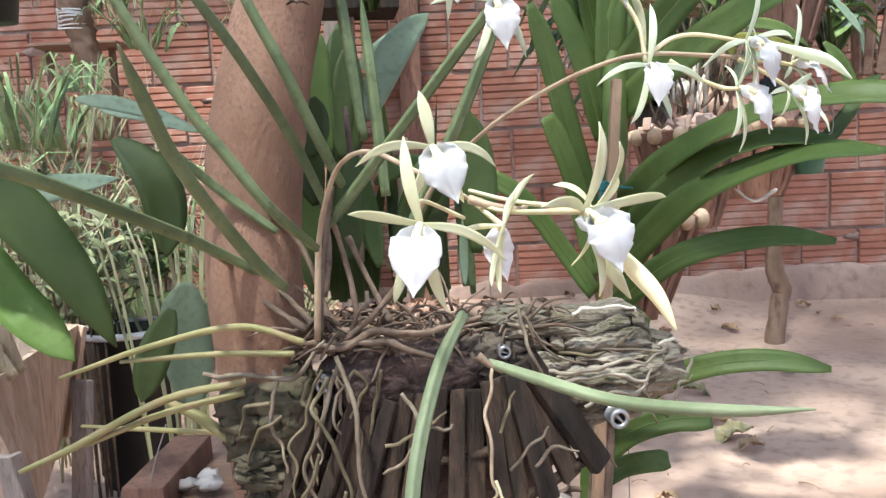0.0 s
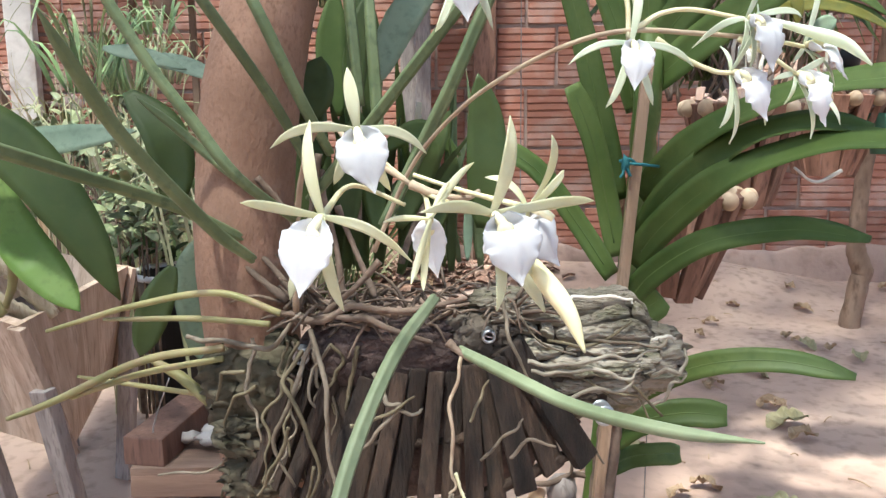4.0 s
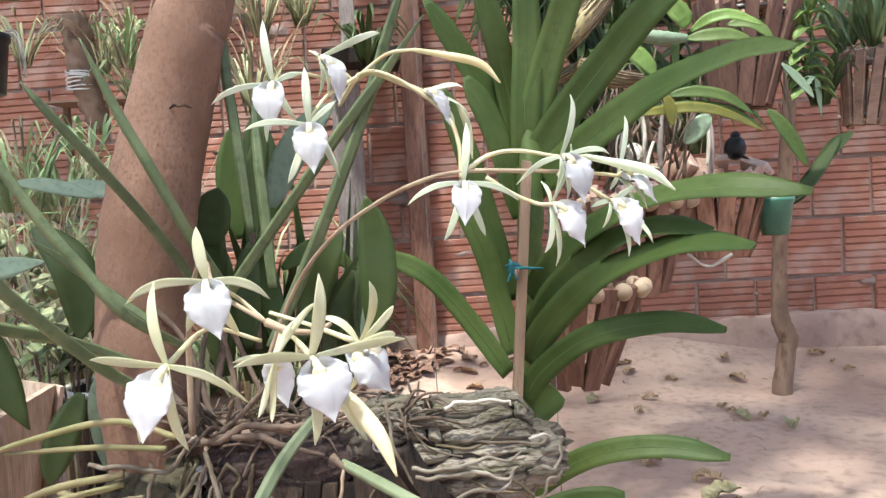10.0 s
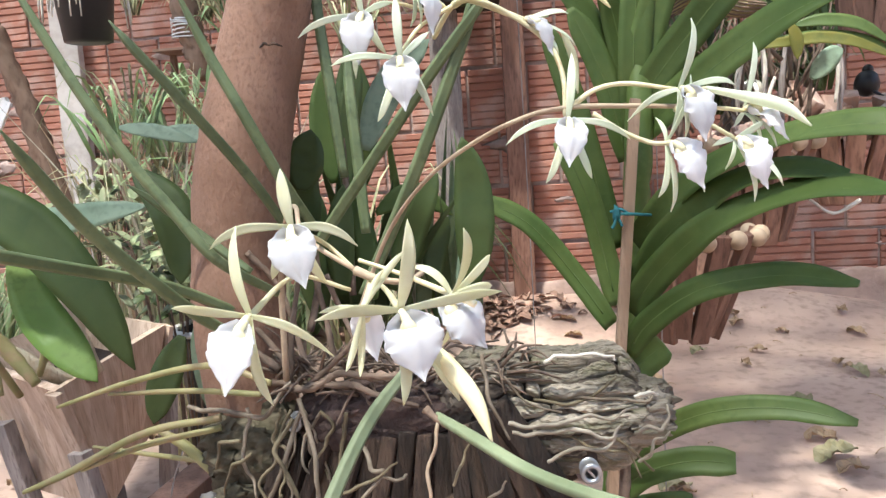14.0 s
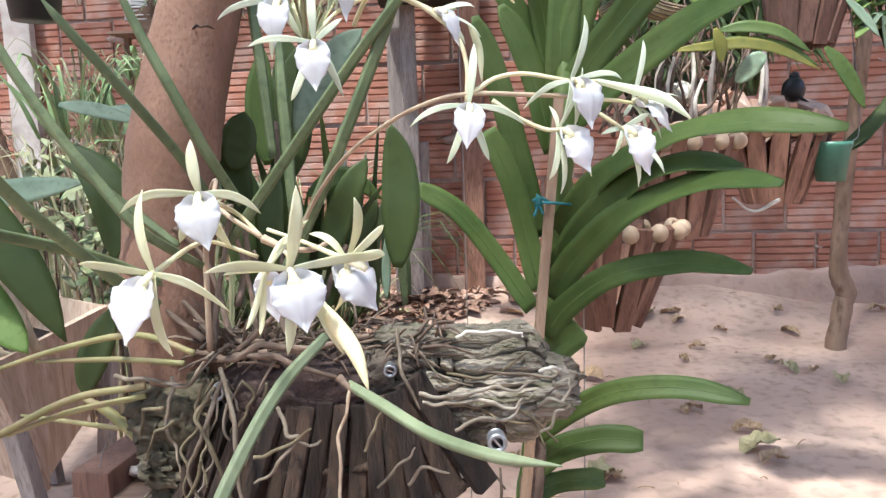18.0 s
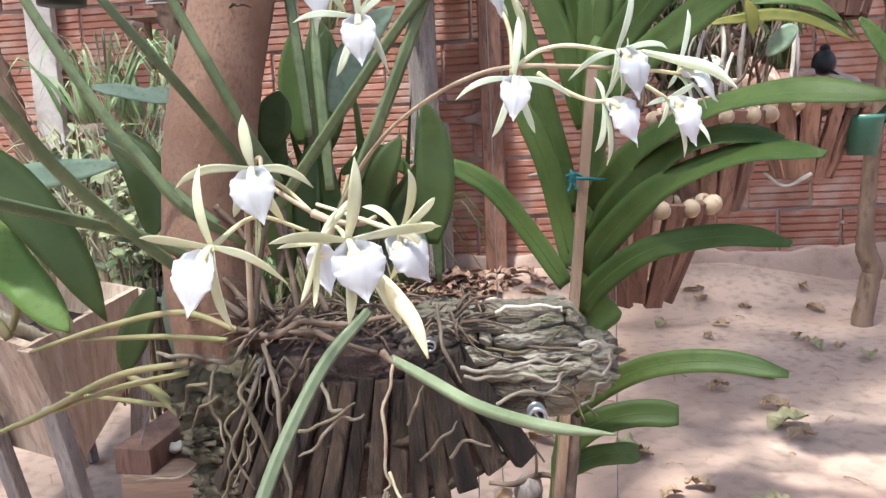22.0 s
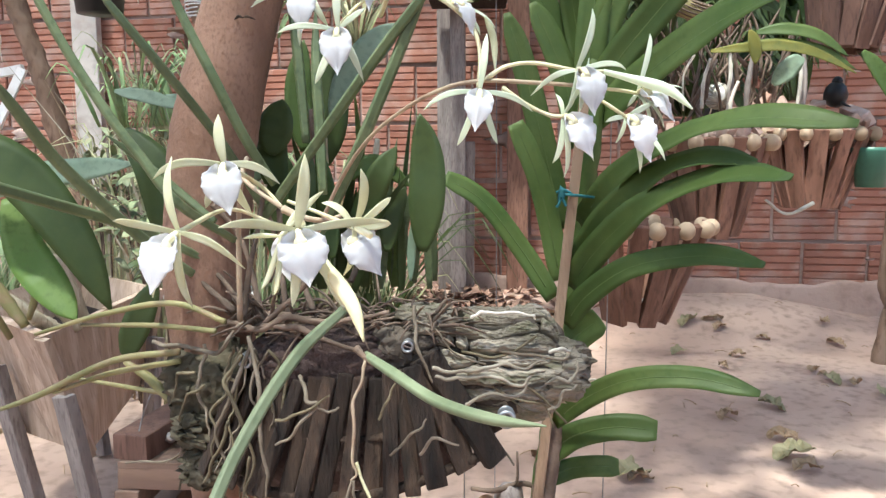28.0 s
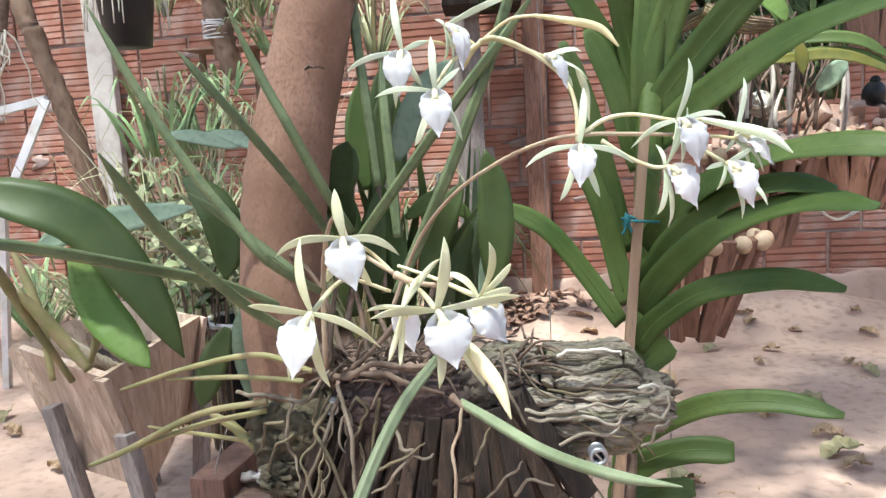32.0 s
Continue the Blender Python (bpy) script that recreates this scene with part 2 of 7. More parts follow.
M_THROAT = material("cream_column", (0.72, 0.65, 0.38), (0.80, 0.74, 0.52), 60, 0.5, bump=0.05, soft=0.25)
M_STEEL = material("galvanised_screw", (0.36, 0.37, 0.38), (0.46, 0.47, 0.48), 80, 0.42, bump=0.2, bump_scale=300, metal=0.85, dist=0.0006)
M_HOLE = material("screw_recess", (0.03, 0.03, 0.03), (0.05, 0.05, 0.05), 60, 0.6, bump=0.1)
M_WIRE = material("thin_wire", (0.20, 0.18, 0.17), (0.28, 0.26, 0.25), 60, 0.5, bump=0.1, metal=0.4)
M_TWINE = material("teal_twine", (0.015, 0.10, 0.11), (0.03, 0.16, 0.17), 80, 0.7, bump=0.4, bump_scale=300, dist=0.001)
M_BLACK = material("black_plastic", (0.012, 0.013, 0.014), (0.02, 0.021, 0.023), 12, 0.4, bump=0.05)
M_GREENPOT = material("green_plastic", (0.06, 0.175, 0.115), (0.085, 0.22, 0.15), 12, 0.4, bump=0.05)
M_WHITEPAINT = material("white_paint", (0.70, 0.69, 0.66), (0.80, 0.79, 0.77), 9, 0.6, bump=0.15, bump_scale=40, c3=(0.58, 0.55, 0.50), fine=22)
M_STONE = material("brick_chip", (0.40, 0.24, 0.17), (0.56, 0.43, 0.35), 25, 0.9, bump=0.5, bump_scale=80, island=0.3)
M_DRY = material("dry_leaf", (0.30, 0.20, 0.115), (0.46, 0.33, 0.20), 30, 0.8, bump=0.3, bump_scale=120, c3=(0.22, 0.14, 0.08), fine=50, dist=0.002)
M_RUST = material("rusty_dry_leaf", (0.20, 0.115, 0.078), (0.33, 0.205, 0.145), 30, 0.85, bump=0.3, bump_scale=120, island=0.4)
M_DRYGREEN = material("fallen_green_leaf", (0.25, 0.22, 0.115), (0.37, 0.32, 0.18), 30, 0.8, bump=0.3, bump_scale=120, dist=0.002)


# ---- mesh helpers ----
def part(name, bm, mat, parent=None, label="", smooth=True):
    """One mesh object from a bmesh, under a thing or a part."""
    me = bpy.data.meshes.new(name)
    bm.to_mesh(me)
    bm.free()
    me.materials.append(mat)
    if smooth:
        me.polygons.foreach_set("use_smooth", [True] * len(me.polygons))
    ob = new(name, me)
    ob.parent = parent
    if label:
        tagged(ob, label)
    return ob


def thing(name, label, category, group="", kind=""):
    return tagged(new(name), label, category, group, kind)


def spline(pts, n):
    """n + 1 points of a smooth curve through pts (rows of numbers)."""
    p = np.array(pts, float)
    if len(p) == 2:
        return [p[0] + (p[1] - p[0]) * i / n for i in range(n + 1)]
    ext = np.vstack([2 * p[0] - p[1], p, 2 * p[-1] - p[-2]])
    out = []
    for i in range(n + 1):
        u = i / n * (len(p) - 1)
        k = min(int(u), len(p) - 2)
        t = u - k
        a, b, c, d = ext[k : k + 4]
        out.append(0.5 * (2 * b + (c - a) * t + (2 * a - 5 * b + 4 * c - d) * t * t + (3 * b - a - 3 * c + d) * t**3))
    return out


def tube(bm, pts, radii, sides=8, n=None, wob=0.0, groove=0.0, flat=1.0, ribs=0.0):
    """A round bar along a curve; radii are spread evenly along it."""
    n = n or 6 * (len(pts) - 1)
    line = [Vector(q) for q in spline(pts, n)]
    rad = [float(r[0]) for r in spline([[r] for r in radii], n)] if len(radii) > 1 else [radii[0]] * (n + 1)
    rings = []
    up = Vector((0.3, -0.9, 0.3)).normalized()
    seed = random.random() * 50
    for i, q in enumerate(line):
        t = (line[min(i + 1, n)] - line[max(i - 1, 0)]).normalized()
        s = t.cross(up)
        s = s.normalized() if s.length > 1e-4 else Vector((1, 0, 0))
        up = s.cross(t).normalized()
        ring = []
        for k in range(sides):
            a = 2 * math.pi * k / sides
            r = max(rad[i], 1e-5) * (1 + wob * noise.noise(Vector((seed + math.cos(a) * 2, math.sin(a) * 2, i * 0.7))))
            if ribs:
                r *= 1 - ribs * (k % 2)
            if groove and abs(k - sides * 0.25) < 0.6:
                r *= 1 - groove
            ring.append(bm.verts.new(q + s * (math.cos(a) * r) + up * (math.sin(a) * r * flat)))
        rings.append(ring)
    for a, b in zip(rings, rings[1:]):
        for k in range(sides):
            bm.faces.new((a[k], a[(k + 1) % sides], b[(k + 1) % sides], b[k]))
    bm.faces.new(rings[0][::-1]), bm.faces.new(rings[-1])
    return bm


def bar(pts, radii, **kw):
    return tube(bmesh.new(), pts, radii, **kw)


def wander(pts, amp):
    """The same way, with the small crooks of a root."""
    s_ = random.random() * 80
    out = []
    line = spline(pts, 5 * (len(pts) - 1))
    for i, p in enumerate(line):
        f_ = amp * min(1.0, i / 2, (len(line) - 1 - i) / 2)
        out.append([p[0] + f_ * noise.noise(Vector((s_, i * 0.27, 0))) * 1.5, p[1] + f_ * noise.noise(Vector((s_, i * 0.27, 9))), p[2] + f_ * noise.noise(Vector((s_, i * 0.27, 5))) * 1.5])
    return out


PROFILES = {
    "strap": [0.72, 0.9, 1, 1, 1, 1, 0.98, 0.94, 0.82, 0.28],
    "blunt": [0.8, 0.95, 1, 1, 1, 1, 1, 1, 0.99, 0.72],
    "oval": [0.25, 0.62, 0.85, 0.97, 1, 0.98, 0.9, 0.75, 0.5, 0.03],
    "petal": [0.42, 0.62, 0.82, 0.95, 1, 0.98, 0.88, 0.68, 0.4, 0.03],
    "grass": [0.6, 0.9, 1, 0.97, 0.9, 0.8, 0.66, 0.48, 0.28, 0.02],
}


def ribbon(bm, pts, half, profile="strap", fold=0.25, thick=0.0012, normal=(0, -0.4, 1), n=18, wave=0.0, twist=0.0):
    """A leaf blade: a creased strip with thickness along a curve. half: half its greatest width."""
    line = [Vector(q) for q in spline(pts, n)]
    prof = [max(float(w[0]), 0.02) for w in spline([[w] for w in PROFILES[profile]], n)]
    rings = []
    nrm = Vector(normal).normalized()
    seed = random.random() * 90
    for i, q in enumerate(line):
        t = (line[min(i + 1, n)] - line[max(i - 1, 0)]).normalized()
        s = t.cross(nrm)
        s = s.normalized() if s.length > 1e-3 else Vector((1, 0, 0))
        u = s.cross(t).normalized()
        if twist:
            s = (Matrix.Rotation(twist * i / n, 3, t) @ s)
            u = s.cross(t).normalized()
        w = half * prof[i]
        top, low = [], []
        for k in (-1, -0.55, 0, 0.55, 1):
            lift = fold * w * (abs(k) ** 1.1)
            if wave:
                lift += wave * w * noise.noise(Vector((seed + k * 1.5, i * 0.55, 0)))
            edge = 1 - 0.75 * abs(k) ** 3
            top.append(bm.verts.new(q + s * (k * w) + u * (lift + thick * edge * 0.5)))
            low.append(bm.verts.new(q + s * (k * w) + u * (lift - thick * edge * 0.5)))
        rings.append(top + low[::-1])
    for a, b in zip(rings, rings[1:]):
        for k in range(10):
            bm.faces.new((a[k], b[k], b[(k + 1) % 10], a[(k + 1) % 10]))
    bm.faces.new(rings[0]), bm.faces.new(rings[-1][::-1])
    return bm


def leaf(pts, half, **kw):
    return ribbon(bmesh.new(), pts, half, **kw)


def box(bm, c, size, m=None, bev=0.0, jitter=0.0):
    """A box with softened edges, turned by the matrix m about its centre."""
    sx, sy, sz = [a / 2 for a in size]
    vs = []
    q = bmesh.new()
    bmesh.ops.create_cube(q, size=1)
    for v in q.verts:
        v.co = Vector((v.co.x * 2 * sx, v.co.y * 2 * sy, v.co.z * 2 * sz))
        if jitter:
            v.co += Vector([random.uniform(-jitter, jitter) for _ in range(3)])
    if bev:
        bmesh.ops.bevel(q, geom=q.edges[:], offset=bev, segments=2, affect="EDGES", profile=0.6)
    rot = (m or Matrix.Identity(3)).to_3x3()
    idx = {v: bm.verts.new(rot @ v.co + Vector(c)) for v in q.verts}
    for f in q.faces:
        bm.faces.new([idx[v] for v in f.verts])
    q.free()
    return bm


def plank(a, b, width, thick, side, bev=0.0015, jitter=0.0008):
    """A board from a to b; side: the way its width runs."""
    a, b = Vector(a), Vector(b)
    x = (b - a).normalized()
    y = Vector(side) - x * x.dot(Vector(side))
    y.normalize()
    z = x.cross(y)
    m = Matrix((x, y, z)).transposed()
    return box(bmesh.new(), (a + b) / 2, ((b - a).length, width, thick), m, bev, jitter)


def blob(bm, c, r, lat=8, lon=12, squash=(1, 1, 1), rough=0.0):
    c = Vector(c)
    rows = []
    seed = random.random() * 40
    for i in range(lat + 1):
        th = math.pi * i / lat
        row = []
        for k in range(lon):
            a = 2 * math.pi * k / lon
            d = Vector((math.sin(th) * math.cos(a), math.sin(th) * math.sin(a), math.cos(th)))
            rr = r * (1 + rough * noise.noise(d * 2 + Vector((seed, 0, 0))))
            row.append(bm.verts.new(c + Vector((d.x * squash[0], d.y * squash[1], d.z * squash[2])) * rr))
            if i in (0, lat):
                break
        rows.append(row)
    for i in range(lat):
        a, b = rows[i], rows[i + 1]
        for k in range(lon):
            k2 = (k + 1) % lon
            if len(a) == 1:
                bm.faces.new((a[0], b[k], b[k2]))
            elif len(b) == 1:
                bm.faces.new((a[k], b[0], a[k2]))
            else:
                bm.faces.new((a[k], b[k], b[k2], a[k2]))
    return bm


def lathe(bm, c, prof, lon=28, axis=None):
    """A turned body: rows of radius and height about c, closed into a shell."""
    c = Vector(c)
    rings = []
    for r, h in prof:
        rings.append([bm.verts.new(c + Vector((r * math.cos(2 * math.pi * k / lon), r * math.sin(2 * math.pi * k / lon), h))) for k in range(lon)])
    for a, b in zip(rings, rings[1:]):
        for k in range(lon):
            bm.faces.new((a[k], a[(k + 1) % lon], b[(k + 1) % lon], b[k]))
    bm.faces.new(rings[0][::-1]), bm.faces.new(rings[-1])
    return bm


# ---- ground, wall ----
def ground_height(x, y):
    h = 0.014 * noise.noise(Vector((x * 1.1, y * 1.1, 3))) + 0.005 * noise.noise(Vector((x * 4, y * 4, 7)))
    near_wall = max(0.0, min(1.0, (y - (WALL_Y(x) - 0.45)) / 0.4))
    drift = 0.10 - 0.075 * max(0.0, min(1.0, (x - 0.95) / 0.35))
    return h + drift * near_wall * near_wall * (3 - 2 * near_wall)


WALL_A, WALL_SLOPE = 2.78, -0.12


def WALL_Y(x):
    return WALL_A + WALL_SLOPE * x


bm = bmesh.new()
xs = [-60, -20, -8] + [-4 + 0.09 * i for i in range(90)] + [6, 10, 20, 60]
ys = [-60, -20, -6, -2, -0.5] + [0.2 + 0.07 * i for i in range(45)] + [4, 6, 20, 60]
gv = [[bm.verts.new((x, y, ground_height(x, y) if abs(x) < 6 and -1 < y < 5 else 0)) for x in xs] for y in ys]
for j in range(len(ys) - 1):
    for i in range(len(xs) - 1):
        bm.faces.new((gv[j][i], gv[j][i + 1], gv[j + 1][i + 1], gv[j + 1][i]))
tagged(part("ground", bm, M_SAND), "pale pinkish sandy soil with trodden dents", "ground", kind="structure")

wall_turn = math.degrees(math.atan(WALL_SLOPE))
bm = bmesh.new()
L, R_ = -4.5, 4.5
wall_m = Matrix.Rotation(radians(wall_turn), 3, "Z")
box(bm, (0, WALL_A + 0.075, 1.1), (9.4, 0.13, 2.3), wall_m)
wall = tagged(part("wall_north", bm, M_MORTAR, smooth=False), "unplastered garden wall of grooved hollow clay bricks with rough mortar", "wall", kind="structure")

# dusty, soil-splashed foot of the wall
bm = bmesh.new()
prev = None
for i in range(181):
    x = -4.5 + i * 0.05
    top_ = 0.150 + 0.03 * noise.noise(Vector((x * 2.3, 0, 2))) + 0.025 * noise.noise(Vector((x * 11, 0, 5)))
    ring = [bm.verts.new((x, WALL_Y(x) + dy + 0.006 * noise.noise(Vector((x * 9, z * 30, 1))), z)) for dy, z in ((-0.028, -0.05), (-0.026, 0.02), (-0.021, top_ * 0.6), (-0.015, top_ - 0.012), (-0.006, top_), (0.01, top_))]
    if prev:
        for k in range(5):
            bm.faces.new((prev[k], ring[k], ring[k + 1], prev[k + 1]))
    prev = ring
tagged(part("plinth", bm, M_PLINTH), "soil-splashed rough render along the foot of the wall", "trim", kind="structure")

# plain walls that close the yard, far outside the view
for name, c, s in (("wall_west", (-6, 0, 1.1), (0.13, 9, 2.3)), ("wall_east", (6, 0, 1.1), (0.13, 9, 2.3)), ("wall_south", (0, -5, 1.1), (12, 0.13, 2.3))):
    bm = bmesh.new()
    box(bm, c, s)
    tagged(part(name, bm, M_BRICK, smooth=False), "clay brick garden wall", "wall", kind="structure")

# ---- the tree in front of the wall ----
tree = thing("tree", "young tree with a leaning reddish-brown trunk and a wide leafy crown", "tree")
TR = [(-0.176, 0.620, 0.149), (-0.178, 0.636, 0.210), (-0.189, 0.608, 0.468), (-0.187, 0.613, 0.542), (-0.181, 0.615, 0.599), (-0.170, 0.618, 0.651), (-0.155, 0.621, 0.707), (-0.142, 0.622, 0.752), (-0.126, 0.638, 0.827)]
foot = Vector(TR[0])
pts = [(foot.x + 0.01, foot.y + 0.01, -0.05), (foot.x + 0.005, foot.y, 0.1)] + TR + [(TR[-1][0] + 0.07, TR[-1][1] + 0.1, 1.3), (TR[-1][0] + 0.1, TR[-1][1] + 0.2, 2.0), (TR[-1][0] + 0.1, TR[-1][1] + 0.2, 2.6)]
part("trunk", bar(pts, [0.046, 0.041, 0.036, 0.036, 0.036, 0.036, 0.036, 0.034, 0.032, 0.030, 0.029, 0.028, 0.026, 0.02], sides=24, n=90, wob=0.03), M_BARK, tree, "smooth reddish-brown bark with fine lumps")
kn = Vector((-0.144, 0.586, 0.693))
part("knot", bar([kn + Vector((-0.008, 0.004, -0.001)), kn + Vector((-0.003, 0, 0.001)), kn, kn + Vector((0.004, 0, 0.0008)), kn + Vector((0.009, 0.004, -0.001))], [0.0005, 0.0011, 0.0006, 0.0010, 0.0004], sides=8, n=18, wob=0.5), M_SLAT, tree, "small healed twig scar")
top = Vector(pts[-2])
crown = bmesh.new()
rng = random.Random(5)
for k in range(9):
    a = k * 0.7 + rng.random()
    tip = top + Vector((math.cos(a) * 1.6, math.sin(a) * 1.6, 0.5 + rng.random() * 0.5))
    part("limb", bar([pts[-3], (top + tip) / 2 + Vector((0, 0, 0.1)), tip], [0.02, 0.014, 0.005], sides=7, n=8), M_BARK, tree)
# out-of-view leaves; dense spots and gaps are placed to shape sun and shade below
for k in range(24000):
    x, y = rng.uniform(-4.2, 3.6), rng.uniform(-3.6, 3.4)
    px, py = x, y
    x, y = x - 0.33, y - 0.46
    clump = noise.noise(Vector((x * 1.5, y * 1.5, 11))) + 0.7 * noise.noise(Vector((x * 4.5, y * 4.5, 5)))
    dense = math.exp(-((x + 0.75) ** 2 + (y + 0.55) ** 2) / 0.8)
    shade = 1.4 * math.exp(-(((x - 0.45) / 0.5) ** 2) - ((y - 1.75) / 0.3) ** 2) + 0.6 * math.exp(-((x - 0.1) ** 2 + (y - 0.8) ** 2) / 0.25) + 1.1 * math.exp(-((x - 0.55) ** 2) / 0.5 - ((y - 1.5) ** 2) / 0.12) + 0.2 * math.exp(-((x + 0.7) ** 2) / 0.4 - ((y - 1.6) ** 2) / 0.2)
    shade += 1.2 * math.exp(-(((x - 0.18) / 0.42) ** 2) - ((y - 1.05) / 0.36) ** 2)
    shade -= 0.7 * math.exp(-(((x + 0.78) / 0.16) ** 2) - ((y + 0.62) / 0.16) ** 2) + 1.3 * math.exp(-(((x - -0.16) / 0.22) ** 2) - ((y - 1.64) / 0.2) ** 2)
    shade -= 0.8 * math.exp(-(((x + 0.62) / 0.35) ** 2) - ((y - 1.55) / 0.3) ** 2) + 0.9 * math.exp(-(((x + 0.84) / 0.32) ** 2) - ((y - 1.0) / 0.35) ** 2) + 0.5 * math.exp(-(((x + 2.15) / 0.4) ** 2) - ((y - 1.95) / 0.3) ** 2) + 1.6 * math.exp(-((x + 0.74) ** 2) / 0.12 - ((y + 0.82) ** 2) / 0.03) + 0.9 * math.exp(-((x + 0.55) ** 2 + (y + 0.22) ** 2) / 0.05) + 0.5 * math.exp(-((x + 1.65) ** 2 + (y - 0.6) ** 2) / 0.6) + 1.1 * math.exp(-((x + 0.28) ** 2 + (y + 0.08) ** 2) / 0.11) + 1.3 * math.exp(-((x + 0.11) ** 2 + (y - 1.68) ** 2) / 0.02)
    if clump < -0.12 - 0.9 * dense - shade - (0.22 if y > 0.15 else 0.0) + rng.uniform(-0.08, 0.08):
        continue
    c = Vector((px, py, 2.4 + rng.random() * 0.8))
    d = Vector((rng.uniform(-1, 1), rng.uniform(-1, 1), rng.uniform(-0.5, 0.3))).normalized()
    s = d.cross(Vector((rng.uniform(-0.5, 0.5), rng.uniform(-0.5, 0.5), 1))).normalized()
    ln_, w = rng.uniform(0.07, 0.13), rng.uniform(0.025, 0.045)
    v = [crown.verts.new(c + d * a + s * b) for a, b in ((0, 0), (ln_ * 0.45, w), (ln_, 0), (ln_ * 0.45, -w))]
    crown.faces.new(v)
# extra unseen leaves towards the yard's far corner, added to shade sand and wall
for k in range(700):
    c = Vector((rng.uniform(-0.12, 1.25), rng.uniform(0.70, 2.15), 2.4 + rng.random() * 0.8))
    if noise.noise(Vector((c.x * 5, c.y * 5, 21))) < -0.22:
        continue
    d = Vector((rng.uniform(-1, 1), rng.uniform(-1, 1), rng.uniform(-0.5, 0.3))).normalized()
    s = d.cross(Vector((rng.uniform(-0.5, 0.5), rng.uniform(-0.5, 0.5), 1))).normalized()
    ln_, w = rng.uniform(0.06, 0.11), rng.uniform(0.02, 0.04)
    v = [crown.verts.new(c + d * a + s * b) for a, b in ((0, 0), (ln_ * 0.45, w), (ln_, 0), (ln_ * 0.45, -w))]
    crown.faces.new(v)
part("crown", crown, M_CROWN, tree, smooth=False)


# ---- orchid on the log ----
orchid = thing("orchid", "orchid with quill leaves and white-lipped pale green flowers on a log", "orchid")


def quill(pts, r0, mat=M_QUILL, label=""):
    r0 *= 0.9
    rad = [r0 * 0.8, r0, r0, r0 * 0.95, r0 * 0.8, r0 * 0.12]
    return part("leaf", bar(pts, rad, sides=16, n=30, groove=0.4), mat, orchid, label)


B1, B2, B3 = (-0.142, 0.577, 0.506), (-0.124, 0.587, 0.533), (-0.178, 0.589, 0.527)
quill([(-0.177, 0.581, 0.499), (-0.217, 0.539, 0.530), (-0.246, 0.454, 0.558), (-0.266, 0.398, 0.576), (-0.283, 0.371, 0.585), (-0.296, 0.353, 0.589)], 0.0044)
quill([(-0.160, 0.498, 0.502), (-0.176, 0.469, 0.525), (-0.201, 0.413, 0.577), (-0.210, 0.381, 0.611), (-0.214, 0.363, 0.631)], 0.0042)
quill([(-0.140, 0.533, 0.522), (-0.165, 0.491, 0.552), (-0.188, 0.486, 0.585), (-0.208, 0.483, 0.614), (-0.234, 0.479, 0.660), (-0.254, 0.476, 0.702), (-0.269, 0.476, 0.732)], 0.0039)
quill([(-0.128, 0.583, 0.537), (-0.151, 0.547, 0.594), (-0.177, 0.511, 0.643), (-0.201, 0.492, 0.680), (-0.214, 0.487, 0.699)], 0.0039)
quill([(-0.120, 0.575, 0.562), (-0.136, 0.555, 0.598), (-0.156, 0.543, 0.646), (-0.175, 0.542, 0.686), (-0.194, 0.537, 0.735)], 0.0044)
quill([(-0.168, 0.573, 0.532), (-0.202, 0.575, 0.560), (-0.225, 0.566, 0.583), (-0.244, 0.554, 0.601)], 0.0038)
quill([(-0.137, 0.584, 0.529), (-0.119, 0.578, 0.549), (-0.073, 0.557, 0.605), (-0.026, 0.537, 0.662), (0.008, 0.526, 0.701), (0.037, 0.516, 0.737)], 0.0046)
quill([(-0.083, 0.540, 0.516), (-0.065, 0.546, 0.551), (-0.035, 0.536, 0.612), (-0.004, 0.537, 0.684), (0.014, 0.534, 0.734), (0.034, 0.532, 0.785)], 0.005)
quill([(-0.101, 0.610, 0.595), (-0.107, 0.617, 0.657), (-0.114, 0.625, 0.723), (-0.116, 0.632, 0.780), (-0.117, 0.641, 0.846)], 0.0048)
quill([(-0.087, 0.605, 0.552), (-0.090, 0.612, 0.609), (-0.093, 0.618, 0.656), (-0.096, 0.635, 0.709)], 0.005)
quill([(-0.050, 0.491, 0.478), (-0.073, 0.445, 0.457), (-0.093, 0.397, 0.421), (-0.102, 0.356, 0.390), (-0.103, 0.332, 0.363)], 0.0046, M_PALEQUILL, "pale green quill leaf hanging over the log")
quill([(-0.035, 0.488, 0.446), (-0.011, 0.455, 0.442), (0.019, 0.407, 0.440), (0.050, 0.351, 0.449), (0.077, 0.315, 0.458)], 0.0042, M_PALEQUILL, "pale green quill leaf pointing outward")

